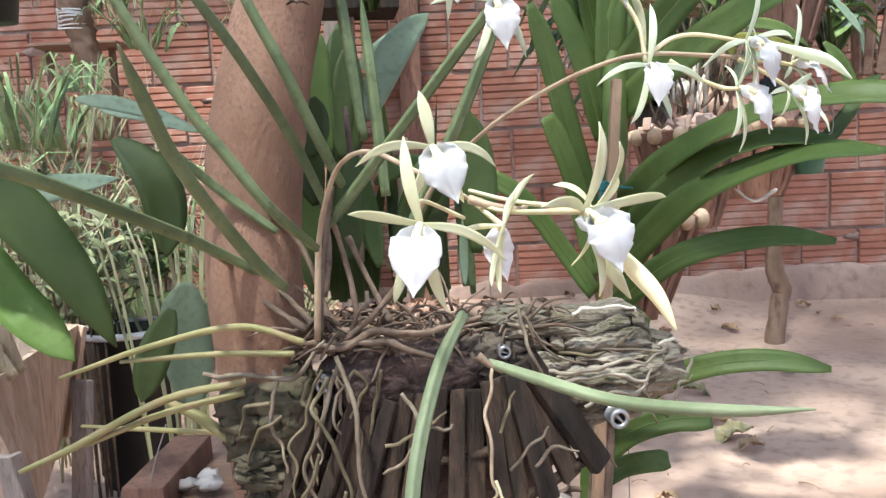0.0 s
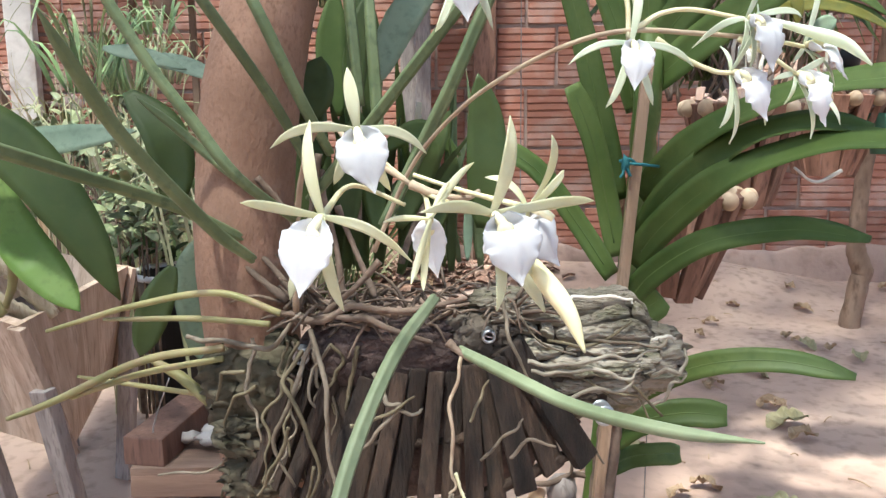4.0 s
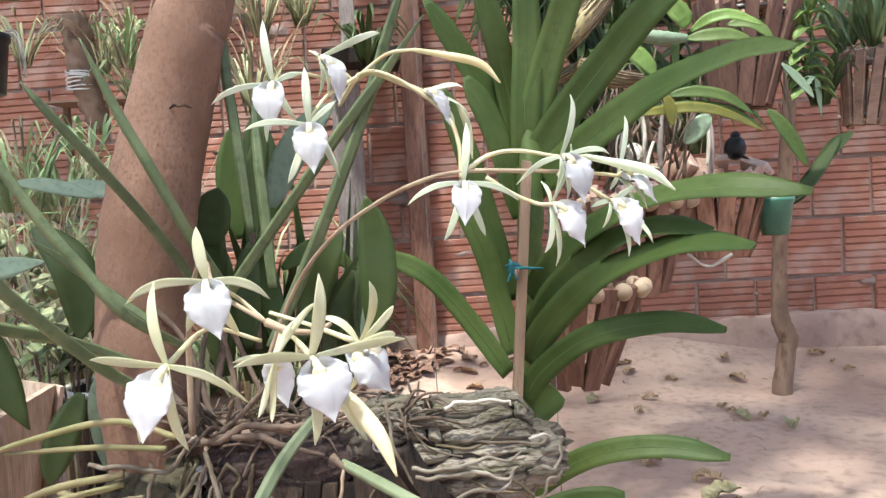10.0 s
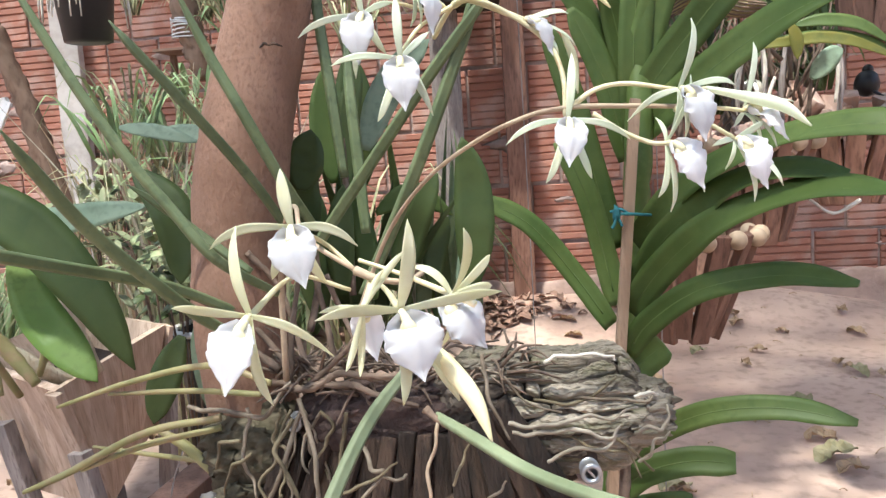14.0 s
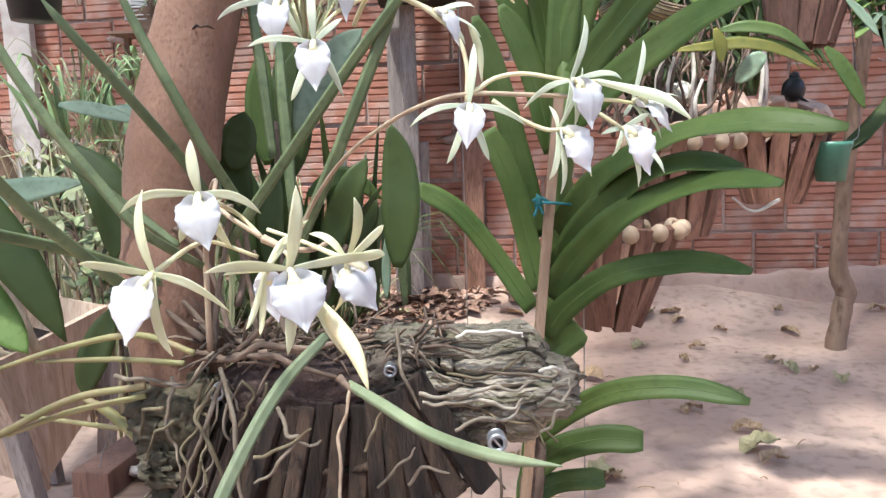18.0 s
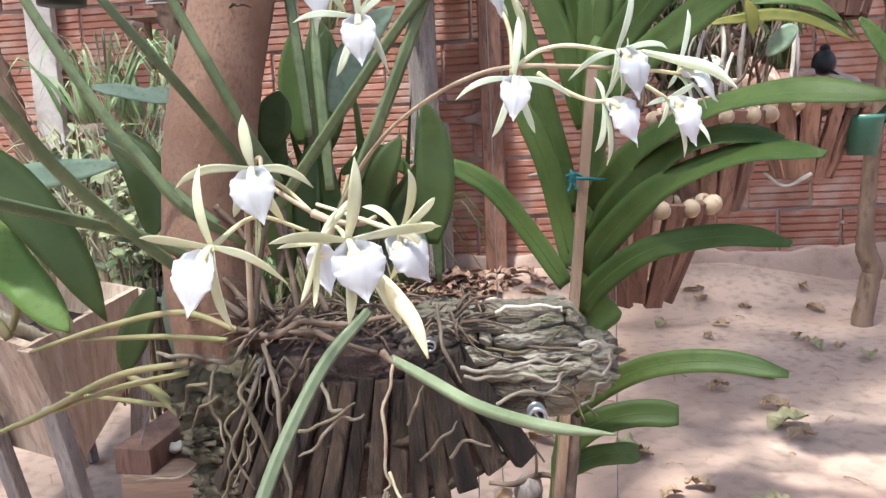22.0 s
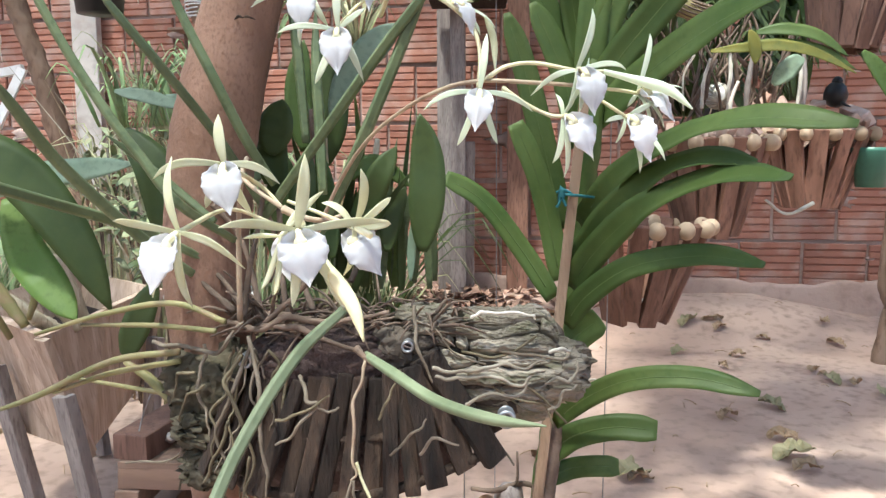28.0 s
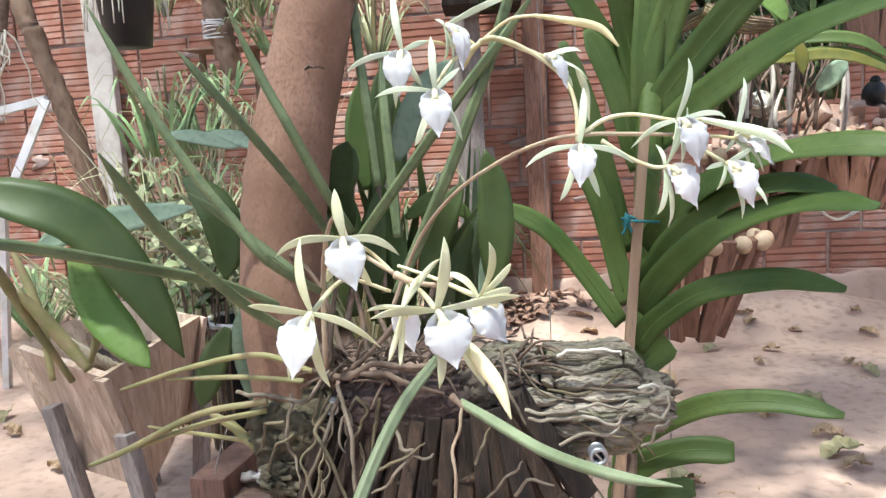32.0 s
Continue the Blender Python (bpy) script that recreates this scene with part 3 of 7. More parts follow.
# stems below the leaves, with papery sheaths
for a in (
    [(-0.143, 0.556, 0.456), (-0.139, 0.565, 0.495), (-0.133, 0.573, 0.530), (-0.128, 0.576, 0.562)],
    [(-0.129, 0.554, 0.451), (-0.105, 0.548, 0.471), (-0.086, 0.547, 0.491)],
    [(-0.151, 0.563, 0.461), (-0.180, 0.574, 0.482), (-0.198, 0.579, 0.505), (-0.217, 0.539, 0.530)],
    [(-0.147, 0.568, 0.464), (-0.168, 0.578, 0.487), (-0.195, 0.584, 0.508)],
    [(-0.113, 0.577, 0.453), (-0.118, 0.582, 0.491), (-0.125, 0.586, 0.524), (-0.130, 0.584, 0.541)],
    [(-0.091, 0.575, 0.460), (-0.106, 0.586, 0.494), (-0.118, 0.591, 0.524)],
    [(-0.133, 0.575, 0.455), (-0.150, 0.584, 0.514), (-0.172, 0.580, 0.546)],
    [(-0.042, 0.488, 0.451), (-0.034, 0.483, 0.445), (-0.028, 0.479, 0.443)],
):
    part("stem", bar(a, [0.0030, 0.0021, 0.0020, 0.0027], sides=9, n=26, wob=0.35), M_STEM, orchid)
for a in (
    [(-0.157, 0.563, 0.452), (-0.130, 0.549, 0.452), (-0.098, 0.545, 0.459), (-0.057, 0.550, 0.457), (-0.027, 0.556, 0.463)],
    [(-0.161, 0.574, 0.458), (-0.121, 0.569, 0.460), (-0.074, 0.551, 0.451)],
    [(-0.145, 0.551, 0.449), (-0.114, 0.547, 0.453), (-0.090, 0.543, 0.450), (-0.051, 0.546, 0.434)],
):
    part("rhizome", bar(wander(a, 0.003), [0.0024, 0.0021, 0.0026, 0.0020, 0.0015], sides=9, n=40, wob=0.5), M_STEM, orchid)
# older yellow stems that hang to the side
for a, r in (
    ([(-0.153, 0.543, 0.457), (-0.196, 0.550, 0.470), (-0.257, 0.562, 0.459), (-0.323, 0.572, 0.439)], 0.0035),
    ([(-0.160, 0.541, 0.450), (-0.214, 0.555, 0.451), (-0.281, 0.568, 0.448)], 0.0032),
    ([(-0.195, 0.555, 0.430), (-0.252, 0.557, 0.421), (-0.318, 0.566, 0.390), (-0.353, 0.565, 0.377)], 0.0042),
    ([(-0.198, 0.563, 0.420), (-0.256, 0.565, 0.409), (-0.308, 0.567, 0.391)], 0.0036),
    ([(-0.223, 0.595, 0.382), (-0.272, 0.611, 0.384), (-0.332, 0.634, 0.385)], 0.003),
    ([(-0.213, 0.576, 0.383), (-0.234, 0.586, 0.398), (-0.259, 0.595, 0.410)], 0.006),
):
    part("stem", bar(a, [0.66 * r, 0.7 * r, 0.66 * r, r * 0.42], sides=9, n=22, wob=0.12), M_YSTEM, orchid, "leafless yellow-green stem")

# ---- roots over the log ----
ROOTS = (
    ([(-0.228, 0.582, 0.431), (-0.200, 0.569, 0.431), (-0.163, 0.548, 0.432), (-0.147, 0.542, 0.446), (-0.139, 0.544, 0.457)], 0.0026, M_ROOT),
    ([(-0.132, 0.534, 0.448), (-0.122, 0.520, 0.414), (-0.120, 0.518, 0.368), (-0.118, 0.517, 0.325)], 0.0024, M_ROOT),
    ([(-0.131, 0.538, 0.440), (-0.145, 0.526, 0.407), (-0.156, 0.525, 0.374), (-0.145, 0.527, 0.340)], 0.0024, M_ROOT),
    ([(-0.138, 0.536, 0.433), (-0.150, 0.526, 0.412), (-0.137, 0.520, 0.390), (-0.129, 0.521, 0.357), (-0.137, 0.520, 0.319)], 0.0022, M_DARKROOT),
    ([(-0.090, 0.519, 0.422), (-0.080, 0.503, 0.409), (-0.074, 0.498, 0.404), (-0.091, 0.499, 0.385), (-0.106, 0.505, 0.373)], 0.0021, M_ROOT),
    ([(-0.074, 0.498, 0.404), (-0.064, 0.499, 0.402), (-0.058, 0.505, 0.402)], 0.0016, M_ROOT),
    ([(-0.034, 0.483, 0.445), (-0.040, 0.474, 0.421), (-0.042, 0.465, 0.398), (-0.040, 0.462, 0.374), (-0.043, 0.461, 0.366)], 0.0017, M_PALESTEM),
    ([(-0.039, 0.463, 0.378), (-0.029, 0.460, 0.354), (-0.018, 0.458, 0.331)], 0.0015, M_PEDICEL),
    ([(-0.042, 0.461, 0.366), (-0.049, 0.457, 0.346), (-0.057, 0.454, 0.330)], 0.0014, M_ROOT),
    ([(-0.041, 0.461, 0.366), (-0.039, 0.458, 0.346), (-0.041, 0.455, 0.325)], 0.0014, M_ROOT),
    ([(-0.055, 0.611, 0.394), (-0.026, 0.588, 0.390), (0.002, 0.576, 0.388), (0.037, 0.563, 0.379), (0.057, 0.557, 0.360), (0.071, 0.552, 0.341)], 0.0019, M_ROOT),
    ([(-0.063, 0.615, 0.411), (-0.055, 0.606, 0.396), (-0.021, 0.597, 0.386)], 0.0018, M_ROOT),
    ([(-0.003, 0.624, 0.448), (0.001, 0.600, 0.437), (0.004, 0.591, 0.422), (0.013, 0.585, 0.400)], 0.0022, M_ROOT),
    ([(-0.016, 0.623, 0.444), (-0.021, 0.599, 0.433), (-0.026, 0.590, 0.418)], 0.0018, M_DARKROOT),
    ([(-0.009, 0.623, 0.446), (-0.009, 0.599, 0.433), (-0.010, 0.591, 0.420)], 0.0018, M_DARKROOT),
    ([(-0.024, 0.624, 0.446), (-0.031, 0.601, 0.437), (-0.027, 0.597, 0.422)], 0.002, M_ROOT),
    ([(0.095, 0.527, 0.439), (0.103, 0.523, 0.442), (0.111, 0.528, 0.440)], 0.002, M_WHITEROOT),
    ([(0.037, 0.541, 0.462), (0.056, 0.543, 0.466), (0.078, 0.544, 0.464), (0.086, 0.544, 0.460)], 0.0017, M_WHITEROOT),
    ([(0.092, 0.514, 0.419), (0.100, 0.510, 0.424), (0.110, 0.511, 0.422), (0.115, 0.517, 0.430), (0.115, 0.523, 0.434)], 0.0019, M_PALEROOT),
    ([(0.094, 0.517, 0.398), (0.106, 0.514, 0.410), (0.115, 0.516, 0.418)], 0.0016, M_PALEROOT),
    ([(0.010, 0.511, 0.431), (0.028, 0.506, 0.429), (0.046, 0.503, 0.432), (0.057, 0.504, 0.436), (0.075, 0.505, 0.434), (0.094, 0.512, 0.437)], 0.002, M_PALEROOT),
    ([(0.012, 0.510, 0.425), (0.032, 0.506, 0.425), (0.054, 0.503, 0.427), (0.070, 0.503, 0.421), (0.081, 0.505, 0.427)], 0.002, M_PALEROOT),
    ([(0.034, 0.509, 0.404), (0.050, 0.506, 0.413), (0.071, 0.507, 0.412), (0.079, 0.506, 0.422)], 0.0019, M_PALEROOT),
    ([(-0.005, 0.531, 0.473), (-0.002, 0.518, 0.449), (0.010, 0.510, 0.420)], 0.002, M_ROOT),
    ([(-0.104, 0.499, 0.394), (-0.085, 0.496, 0.400), (-0.063, 0.496, 0.414)], 0.0018, M_DARKROOT),
    ([(-0.172, 0.544, 0.406), (-0.190, 0.550, 0.394), (-0.198, 0.556, 0.372)], 0.0018, M_DARKROOT),
    ([(-0.179, 0.544, 0.416), (-0.195, 0.552, 0.411), (-0.203, 0.558, 0.391)], 0.002, M_DARKROOT),
    ([(-0.147, 0.523, 0.384), (-0.159, 0.527, 0.354), (-0.172, 0.533, 0.331)], 0.002, M_DARKROOT),
    ([(-0.131, 0.521, 0.357), (-0.136, 0.526, 0.326), (-0.124, 0.524, 0.307)], 0.0018, M_DARKROOT),
    ([(0.000, 0.516, 0.363), (0.010, 0.509, 0.378), (0.029, 0.510, 0.373)], 0.0018, M_ROOT),
    ([(-0.028, 0.497, 0.396), (-0.020, 0.501, 0.413), (-0.016, 0.502, 0.422)], 0.0015, M_DARKROOT),
    ([(-0.021, 0.504, 0.367), (-0.003, 0.504, 0.386), (0.006, 0.501, 0.396)], 0.0015, M_ROOT),
)
for a, r, m in ROOTS:
    part("root", bar(wander(a, 0.0024), [0.7 * r, 0.72 * r, r * 0.62, r * 0.4], sides=7, n=36, wob=0.35), m, orchid)
rng = random.Random(3)
for k in range(20):
    x0 = rng.uniform(-0.20, -0.11) if k < 14 else rng.uniform(-0.02, 0.1)
    z0 = rng.uniform(0.30, 0.43) if k < 14 else rng.uniform(0.395, 0.46)
    y0 = 0.555 + (0.02 if k < 14 else 0.0)
    p, d = Vector((x0, y0, z0)), Vector((rng.uniform(-0.6, 0.6), 0, -1)) if k < 14 else Vector((1, 0, rng.uniform(-0.5, 0.2)))
    a = [tuple(p)]
    for _ in range(5):
        d = (d.normalized() + Vector((rng.uniform(-0.7, 0.7), 0, rng.uniform(-0.6, 0.5)))).normalized()
        p = p + d * rng.uniform(0.008, 0.02)
        a.append((p.x, y0 - 0.006 + rng.uniform(-0.007, 0.006), p.z))
    r = rng.uniform(0.0007, 0.0015)
    part("root", bar(a, [r, r * 0.8], sides=6, n=18, wob=0.3), rng.choice((M_ROOT, M_DARKROOT, M_DARKROOT)), orchid)
for k in range(9):
    px = rng.uniform(0, 1)
    p = Vector((-0.189, 0.561, 0.436)).lerp(Vector((-0.094, 0.541, 0.433)), px)
    a = [p]
    for _ in range(rng.randrange(4, 8)):
        a.append(a[-1] + Vector((rng.uniform(-0.011, 0.009), rng.uniform(-0.004, 0.003), -rng.uniform(0.010, 0.022))))
    r = rng.uniform(0.0009, 0.0018)
    part("root", bar(wander(a, 0.002), [r, r, r * 0.6], sides=6, n=40, wob=0.35), rng.choice((M_ROOT, M_DARKROOT)), orchid)
# matted roots and dry sheaths on top of the log
mat_ = bmesh.new()
for k in range(190):
    u = rng.random()
    p = Vector((-0.158, 0.578, 0.452)).lerp(Vector((0.025, 0.579, 0.455)), u) + Vector((0, rng.uniform(-0.025, 0.03), rng.uniform(-0.012, 0.008)))
    d = Vector((rng.uniform(-1, 1), rng.uniform(-0.6, 0.6), rng.uniform(-0.25, 0.3))).normalized() * rng.uniform(0.015, 0.045)
    tube(mat_, [p, p + d * 0.5 + Vector((0, 0, rng.uniform(0, 0.008))), p + d], [rng.uniform(0.0008, 0.0019), 0.0007], sides=5, n=6, wob=0.3)
tagged(part("root_mat", mat_, M_STEM, orchid), "tangle of dry brown roots", kind="stuff")


# ---- flowers ----
def lip_mesh(base, tip, half, face):
    """A lip: its sides rise into a cup round the throat, below it flares into a frilled blade with a drawn-out point."""
    base, tip, face = Vector(base), Vector(tip), Vector(face).normalized()
    v = tip - base
    ln_ = v.length
    v.normalize()
    face = (face - v * v.dot(face)).normalized()
    s = v.cross(face).normalized()
    bm_ = bmesh.new()
    rows_w = [0.20, 0.44, 0.63, 0.78, 0.89, 0.96, 1.0, 0.99, 0.94, 0.84, 0.68, 0.47, 0.27, 0.12, 0.015]
    nr, nu = 34, 20
    rows_w = [max(0.015, float(w[0])) for w in spline([[w] for w in rows_w], nr - 1)]
    seed = random.random() * 60
    grids = []
    for off in (0.0, -0.0005):
        grid = []
        for i, w in enumerate(rows_w):
            q = i / (nr - 1)
            row = []
            for k in range(nu + 1):
                u = 2 * k / nu - 1
                e = max(0.0, abs(u) - 0.45) / 0.55
                cup = half * (0.38 * max(0.0, 1 - q / 0.5) * abs(u) ** 2.2 - 0.45 * math.exp(-(((q - 0.17) / 0.13) ** 2)) * (1 - u * u))
                flare = -half * 0.14 * e * e * math.exp(-(((q - 0.58) / 0.22) ** 2))
                frill = half * 0.075 * e * e * (math.sin(q * 27 + seed + 2 * u) + 0.6 * math.sin(q * 49 + 2 * seed)) * math.sin(math.pi * min(1.0, q * 1.05))
                keel = half * 0.10 * math.exp(-((u / 0.22) ** 2)) * math.sin(math.pi * q)
                bulge = ln_ * (0.17 * math.sin(math.pi * min(1.0, q * 1.15)) - 0.13 * q**3)
                edge = 1 + e * (0.022 * math.sin(q * 36 + seed) + 0.016 * math.sin(q * 83 + 2 * seed + 3 * u))
                lobe = -0.10 * half * abs(u) ** 2.5 * max(0.0, 1 - q / 0.35)
                row.append(bm_.verts.new(base + v * (ln_ * q - lobe) + s * (u * w * half * 1.05 * edge) + face * (cup + flare + frill + keel + bulge + off)))
            grid.append(row)
        grids.append(grid)
    a, b = grids
    for i in range(nr - 1):
        for k in range(nu):
            bm_.faces.new((a[i][k], a[i][k + 1], a[i + 1][k + 1], a[i + 1][k]))
            bm_.faces.new((b[i][k], b[i + 1][k], b[i + 1][k + 1], b[i][k + 1]))
        for k, flip in ((0, False), (nu, True)):
            q4 = (a[i][k], a[i + 1][k], b[i + 1][k], b[i][k])
            bm_.faces.new(q4[::-1] if flip else q4)
    for i in (0, nr - 1):
        for k in range(nu):
            bm_.faces.new((a[i][k], b[i][k], b[i][k + 1], a[i][k + 1]))
    return bm_


def flower(c, tips, lip, lip_half, face=(0, -1, -0.25), mat=M_SEPAL, half=0.0026, pedicel=None, lipbase=None, mlip=None):
    """One bloom: tips are those of the sepals and petals, each with the way that it bows."""
    c = Vector(c)
    fl = new("flower")
    fl.parent = orchid
    tagged(fl, "open flower with five narrow pale green tepals and a frilled white lip")
    f = Vector(face).normalized()
    for i, (tip, bow) in enumerate(tips):
        tip = Vector(tip)
        v = tip - c
        out = f * (0.10 * v.length) + Vector((0, 0, bow * v.length))
        pts_ = [c - f * 0.001, c + v * 0.3 + out * 0.7, c + v * 0.55 + out * 1.05, c + v * 0.8 + out * 0.8, tip]
        nrm = f if abs(v.normalized().dot(f)) < 0.9 else Vector((1, 0, 0))
        part("sepal" if i in (0, 3, 4) else "petal", leaf(pts_, half * (1.08 if i == 0 else 0.95 if i > 2 else 0.8), profile="petal", fold=0.3, thick=0.0007, normal=nrm, n=16, twist=random.uniform(-0.3, 0.3)), mat, fl)
    lb = Vector(lipbase) if lipbase else c + f * 0.002
    part("lip", lip_mesh(lb, lip, lip_half, f), M_LIP, fl, "frilled white lip with a cream throat")
    ax = (Vector(lip) - lb).normalized()
    part("throat", blob(bmesh.new(), lb + ax * ((Vector(lip) - lb).length * 0.22) + f * 0.0016, lip_half * 0.30, 9, 14, (1, 0.7, 1.0)), M_THROAT, fl, "yellowish cream throat")
    part("column", bar([c + f * 0.001, c + f * 0.0045 + ax * 0.003, c + f * 0.0055 + ax * 0.0065], [0.0016, 0.0020, 0.0015], sides=8, n=8), M_THROAT, fl, "cream column")
    if pedicel:
        part("pedicel", bar([*pedicel, c], [0.0010, 0.0011, 0.0015], sides=8, n=16, wob=0.1), M_PEDICEL, fl)
    return fl


# lower spray
J = (-0.062, 0.380, 0.556)
flower((-0.094, 0.311, 0.550), [((-0.098, 0.318, 0.585), 0), ((-0.122, 0.306, 0.556), 0.06), ((-0.061, 0.305, 0.534), 0.16), ((-0.106, 0.308, 0.520), -0.02), ((-0.086, 0.305, 0.516), 0.02)], (-0.101, 0.289, 0.527), 0.0098, face=(-0.35, -1, -0.15), lipbase=(-0.094, 0.307, 0.549), pedicel=[(-0.065, 0.379, 0.547), (-0.087, 0.364, 0.557)])
flower((-0.083, 0.347, 0.581), [((-0.087, 0.353, 0.606), 0), ((-0.117, 0.340, 0.574), 0.14), ((-0.055, 0.347, 0.571), 0.16), ((-0.093, 0.346, 0.559), 0), ((-0.070, 0.348, 0.556), 0)], (-0.076, 0.327, 0.559), 0.0098, face=(0.05, -1, -0.1), pedicel=[J, (-0.077, 0.391, 0.568)])
flower((-0.033, 0.291, 0.553), [((-0.028, 0.287, 0.586), 0), ((-0.058, 0.262, 0.557), 0.08), ((0.004, 0.302, 0.556), 0.06), ((-0.033, 0.278, 0.522), 0), ((-0.017, 0.292, 0.528), 0)], (-0.024, 0.273, 0.533), 0.0102, face=(0.4, -1, -0.15), lipbase=(-0.032, 0.287, 0.553), pedicel=[J, (-0.048, 0.365, 0.550)])
flower((-0.015, 0.333, 0.550), [((-0.009, 0.317, 0.579), 0), ((-0.032, 0.338, 0.562), 0.1), ((0.001, 0.347, 0.564), 0.05), ((-0.023, 0.344, 0.525), 0), ((0.001, 0.345, 0.551), 0.03)], (-0.001, 0.331, 0.529), 0.0105, face=(0.75, -0.7, 0.1), lipbase=(-0.022, 0.337, 0.547), pedicel=[(-0.061, 0.386, 0.560), (-0.041, 0.376, 0.554)])
flower((-0.054, 0.343, 0.545), [((-0.035, 0.358, 0.567), 0.05), ((-0.073, 0.341, 0.544), 0.05), ((-0.045, 0.351, 0.560), 0.05), ((-0.062, 0.333, 0.520), -0.1), ((-0.057, 0.338, 0.516), -0.1)], (-0.052, 0.355, 0.520), 0.007, face=(-0.2, 0.9, -0.1), half=0.0016, pedicel=[J, (-0.056, 0.383, 0.551)])
part("bud", bar([(-0.022, 0.293, 0.539), (-0.016, 0.290, 0.531), (-0.008, 0.285, 0.520), (-0.003, 0.279, 0.507)], [0.0014, 0.0030, 0.0036, 0.0027, 0.0004], sides=12, n=24), M_BUD, orchid, "long pale yellow-green bud")
part("bud", bar([(-0.026, 0.305, 0.541), (-0.020, 0.301, 0.529), (-0.014, 0.296, 0.517)], [0.0014, 0.0030, 0.0026, 0.0004], sides=10, n=18), M_SEPAL, orchid, "slender pale green bud")
for a in (
    [(-0.144, 0.552, 0.456), (-0.139, 0.540, 0.520), (-0.131, 0.522, 0.556), (-0.121, 0.503, 0.577), (-0.106, 0.460, 0.583), (-0.088, 0.395, 0.572), J],
    [J, (-0.051, 0.375, 0.552), (-0.038, 0.376, 0.550), (-0.031, 0.387, 0.552)],
):
    part("spike", bar(a, [0.0024, 0.0018, 0.0014, 0.0012], sides=9, n=36, wob=0.15), M_PALESTEM, orchid, "slender pinkish-brown flower stalk")

# upper spray over the fan-leaved orchid
U = M_SEPAL_UP
flower((0.045, 0.413, 0.621), [((0.049, 0.420, 0.654), 0), ((0.013, 0.407, 0.610), 0.12), ((0.075, 0.411, 0.609), 0.1), ((0.032, 0.408, 0.590), -0.06), ((0.055, 0.409, 0.591), -0.06)], (0.043, 0.393, 0.600), 0.0078, face=(0.05, -1, -0.05), mat=U, half=0.00209)
flower((0.100, 0.411, 0.632), [((0.109, 0.421, 0.667), 0), ((0.074, 0.412, 0.618), 0.12), ((0.127, 0.412, 0.632), 0.08), ((0.101, 0.408, 0.608), 0), ((0.094, 0.412, 0.608), 0)], (0.110, 0.395, 0.608), 0.0098, face=(0.5, -0.85, 0.25), mat=U, half=0.00209)
flower((0.092, 0.407, 0.606), [((0.093, 0.408, 0.572), -0.04), ((0.088, 0.413, 0.619), 0), ((0.107, 0.417, 0.639), 0), ((0.086, 0.403, 0.580), -0.08), ((0.109, 0.405, 0.581), 0.02)], (0.109, 0.397, 0.585), 0.0098, face=(0.5, -0.85, 0.25), mat=U, half=0.00194)
flower((0.129, 0.419, 0.606), [((0.137, 0.416, 0.574), 0), ((0.123, 0.417, 0.591), 0), ((0.117, 0.418, 0.603), 0.05), ((0.144, 0.421, 0.614), 0), ((0.151, 0.415, 0.581), 0)], (0.144, 0.409, 0.582), 0.0098, face=(0.5, -0.85, 0.25), mat=U, half=0.00187)
flower((0.137, 0.429, 0.620), [((0.145, 0.437, 0.655), 0), ((0.131, 0.427, 0.612), 0), ((0.163, 0.431, 0.623), 0), ((0.144, 0.425, 0.602), 0.02), ((0.152, 0.425, 0.600), 0.02)], (0.159, 0.421, 0.606), 0.0080, face=(0.35, -0.6, 0.7), mat=U, half=0.00158)
part("bud", bar([(0.116, 0.422, 0.632), (0.135, 0.422, 0.627), (0.153, 0.420, 0.621), (0.166, 0.417, 0.610)], [0.0015, 0.0022, 0.0032, 0.0026, 0.0005], sides=10, n=22), U, orchid, "long pale green bud")
flower((-0.037, 0.418, 0.657), [((-0.038, 0.424, 0.689), 0), ((-0.072, 0.415, 0.655), 0.08), ((-0.022, 0.425, 0.670), 0), ((-0.050, 0.413, 0.626), -0.06), ((-0.022, 0.415, 0.627), 0.1)], (-0.035, 0.399, 0.632), 0.0088, face=(0.03, -1, -0.05), mat=U, half=0.00223)
flower((-0.056, 0.430, 0.682), [((-0.060, 0.436, 0.718), 0), ((-0.089, 0.423, 0.671), 0.08), ((-0.040, 0.432, 0.687), 0.05), ((-0.061, 0.425, 0.649), 0), ((-0.045, 0.430, 0.661), 0)], (-0.058, 0.410, 0.657), 0.0085, face=(-0.15, -1, -0.1), mat=U, half=0.00216)
flower((-0.030, 0.441, 0.697), [((0.005, 0.439, 0.709), 0.05), ((-0.036, 0.441, 0.701), 0), ((-0.027, 0.438, 0.675), 0), ((-0.032, 0.438, 0.675), 0), ((-0.016, 0.441, 0.691), 0)], (-0.017, 0.426, 0.671), 0.0075, face=(0.75, -0.6, 0.1), mat=U, half=0.00187)
flower((0.028, 0.442, 0.675), [((0.051, 0.443, 0.677), 0.03), ((0.041, 0.443, 0.676), 0), ((0.054, 0.441, 0.660), 0.02), ((0.045, 0.440, 0.656), 0), ((0.041, 0.442, 0.668), 0)], (0.043, 0.430, 0.657), 0.006, face=(0.6, -0.6, 0.4), mat=U, half=0.00180)
part("bud", bar([(0.024, 0.450, 0.701), (0.043, 0.450, 0.697), (0.063, 0.449, 0.691), (0.074, 0.446, 0.679)], [0.0011, 0.0019, 0.0026, 0.0022, 0.0005], sides=10, n=22), M_BUD, orchid, "long pale yellow-green bud")
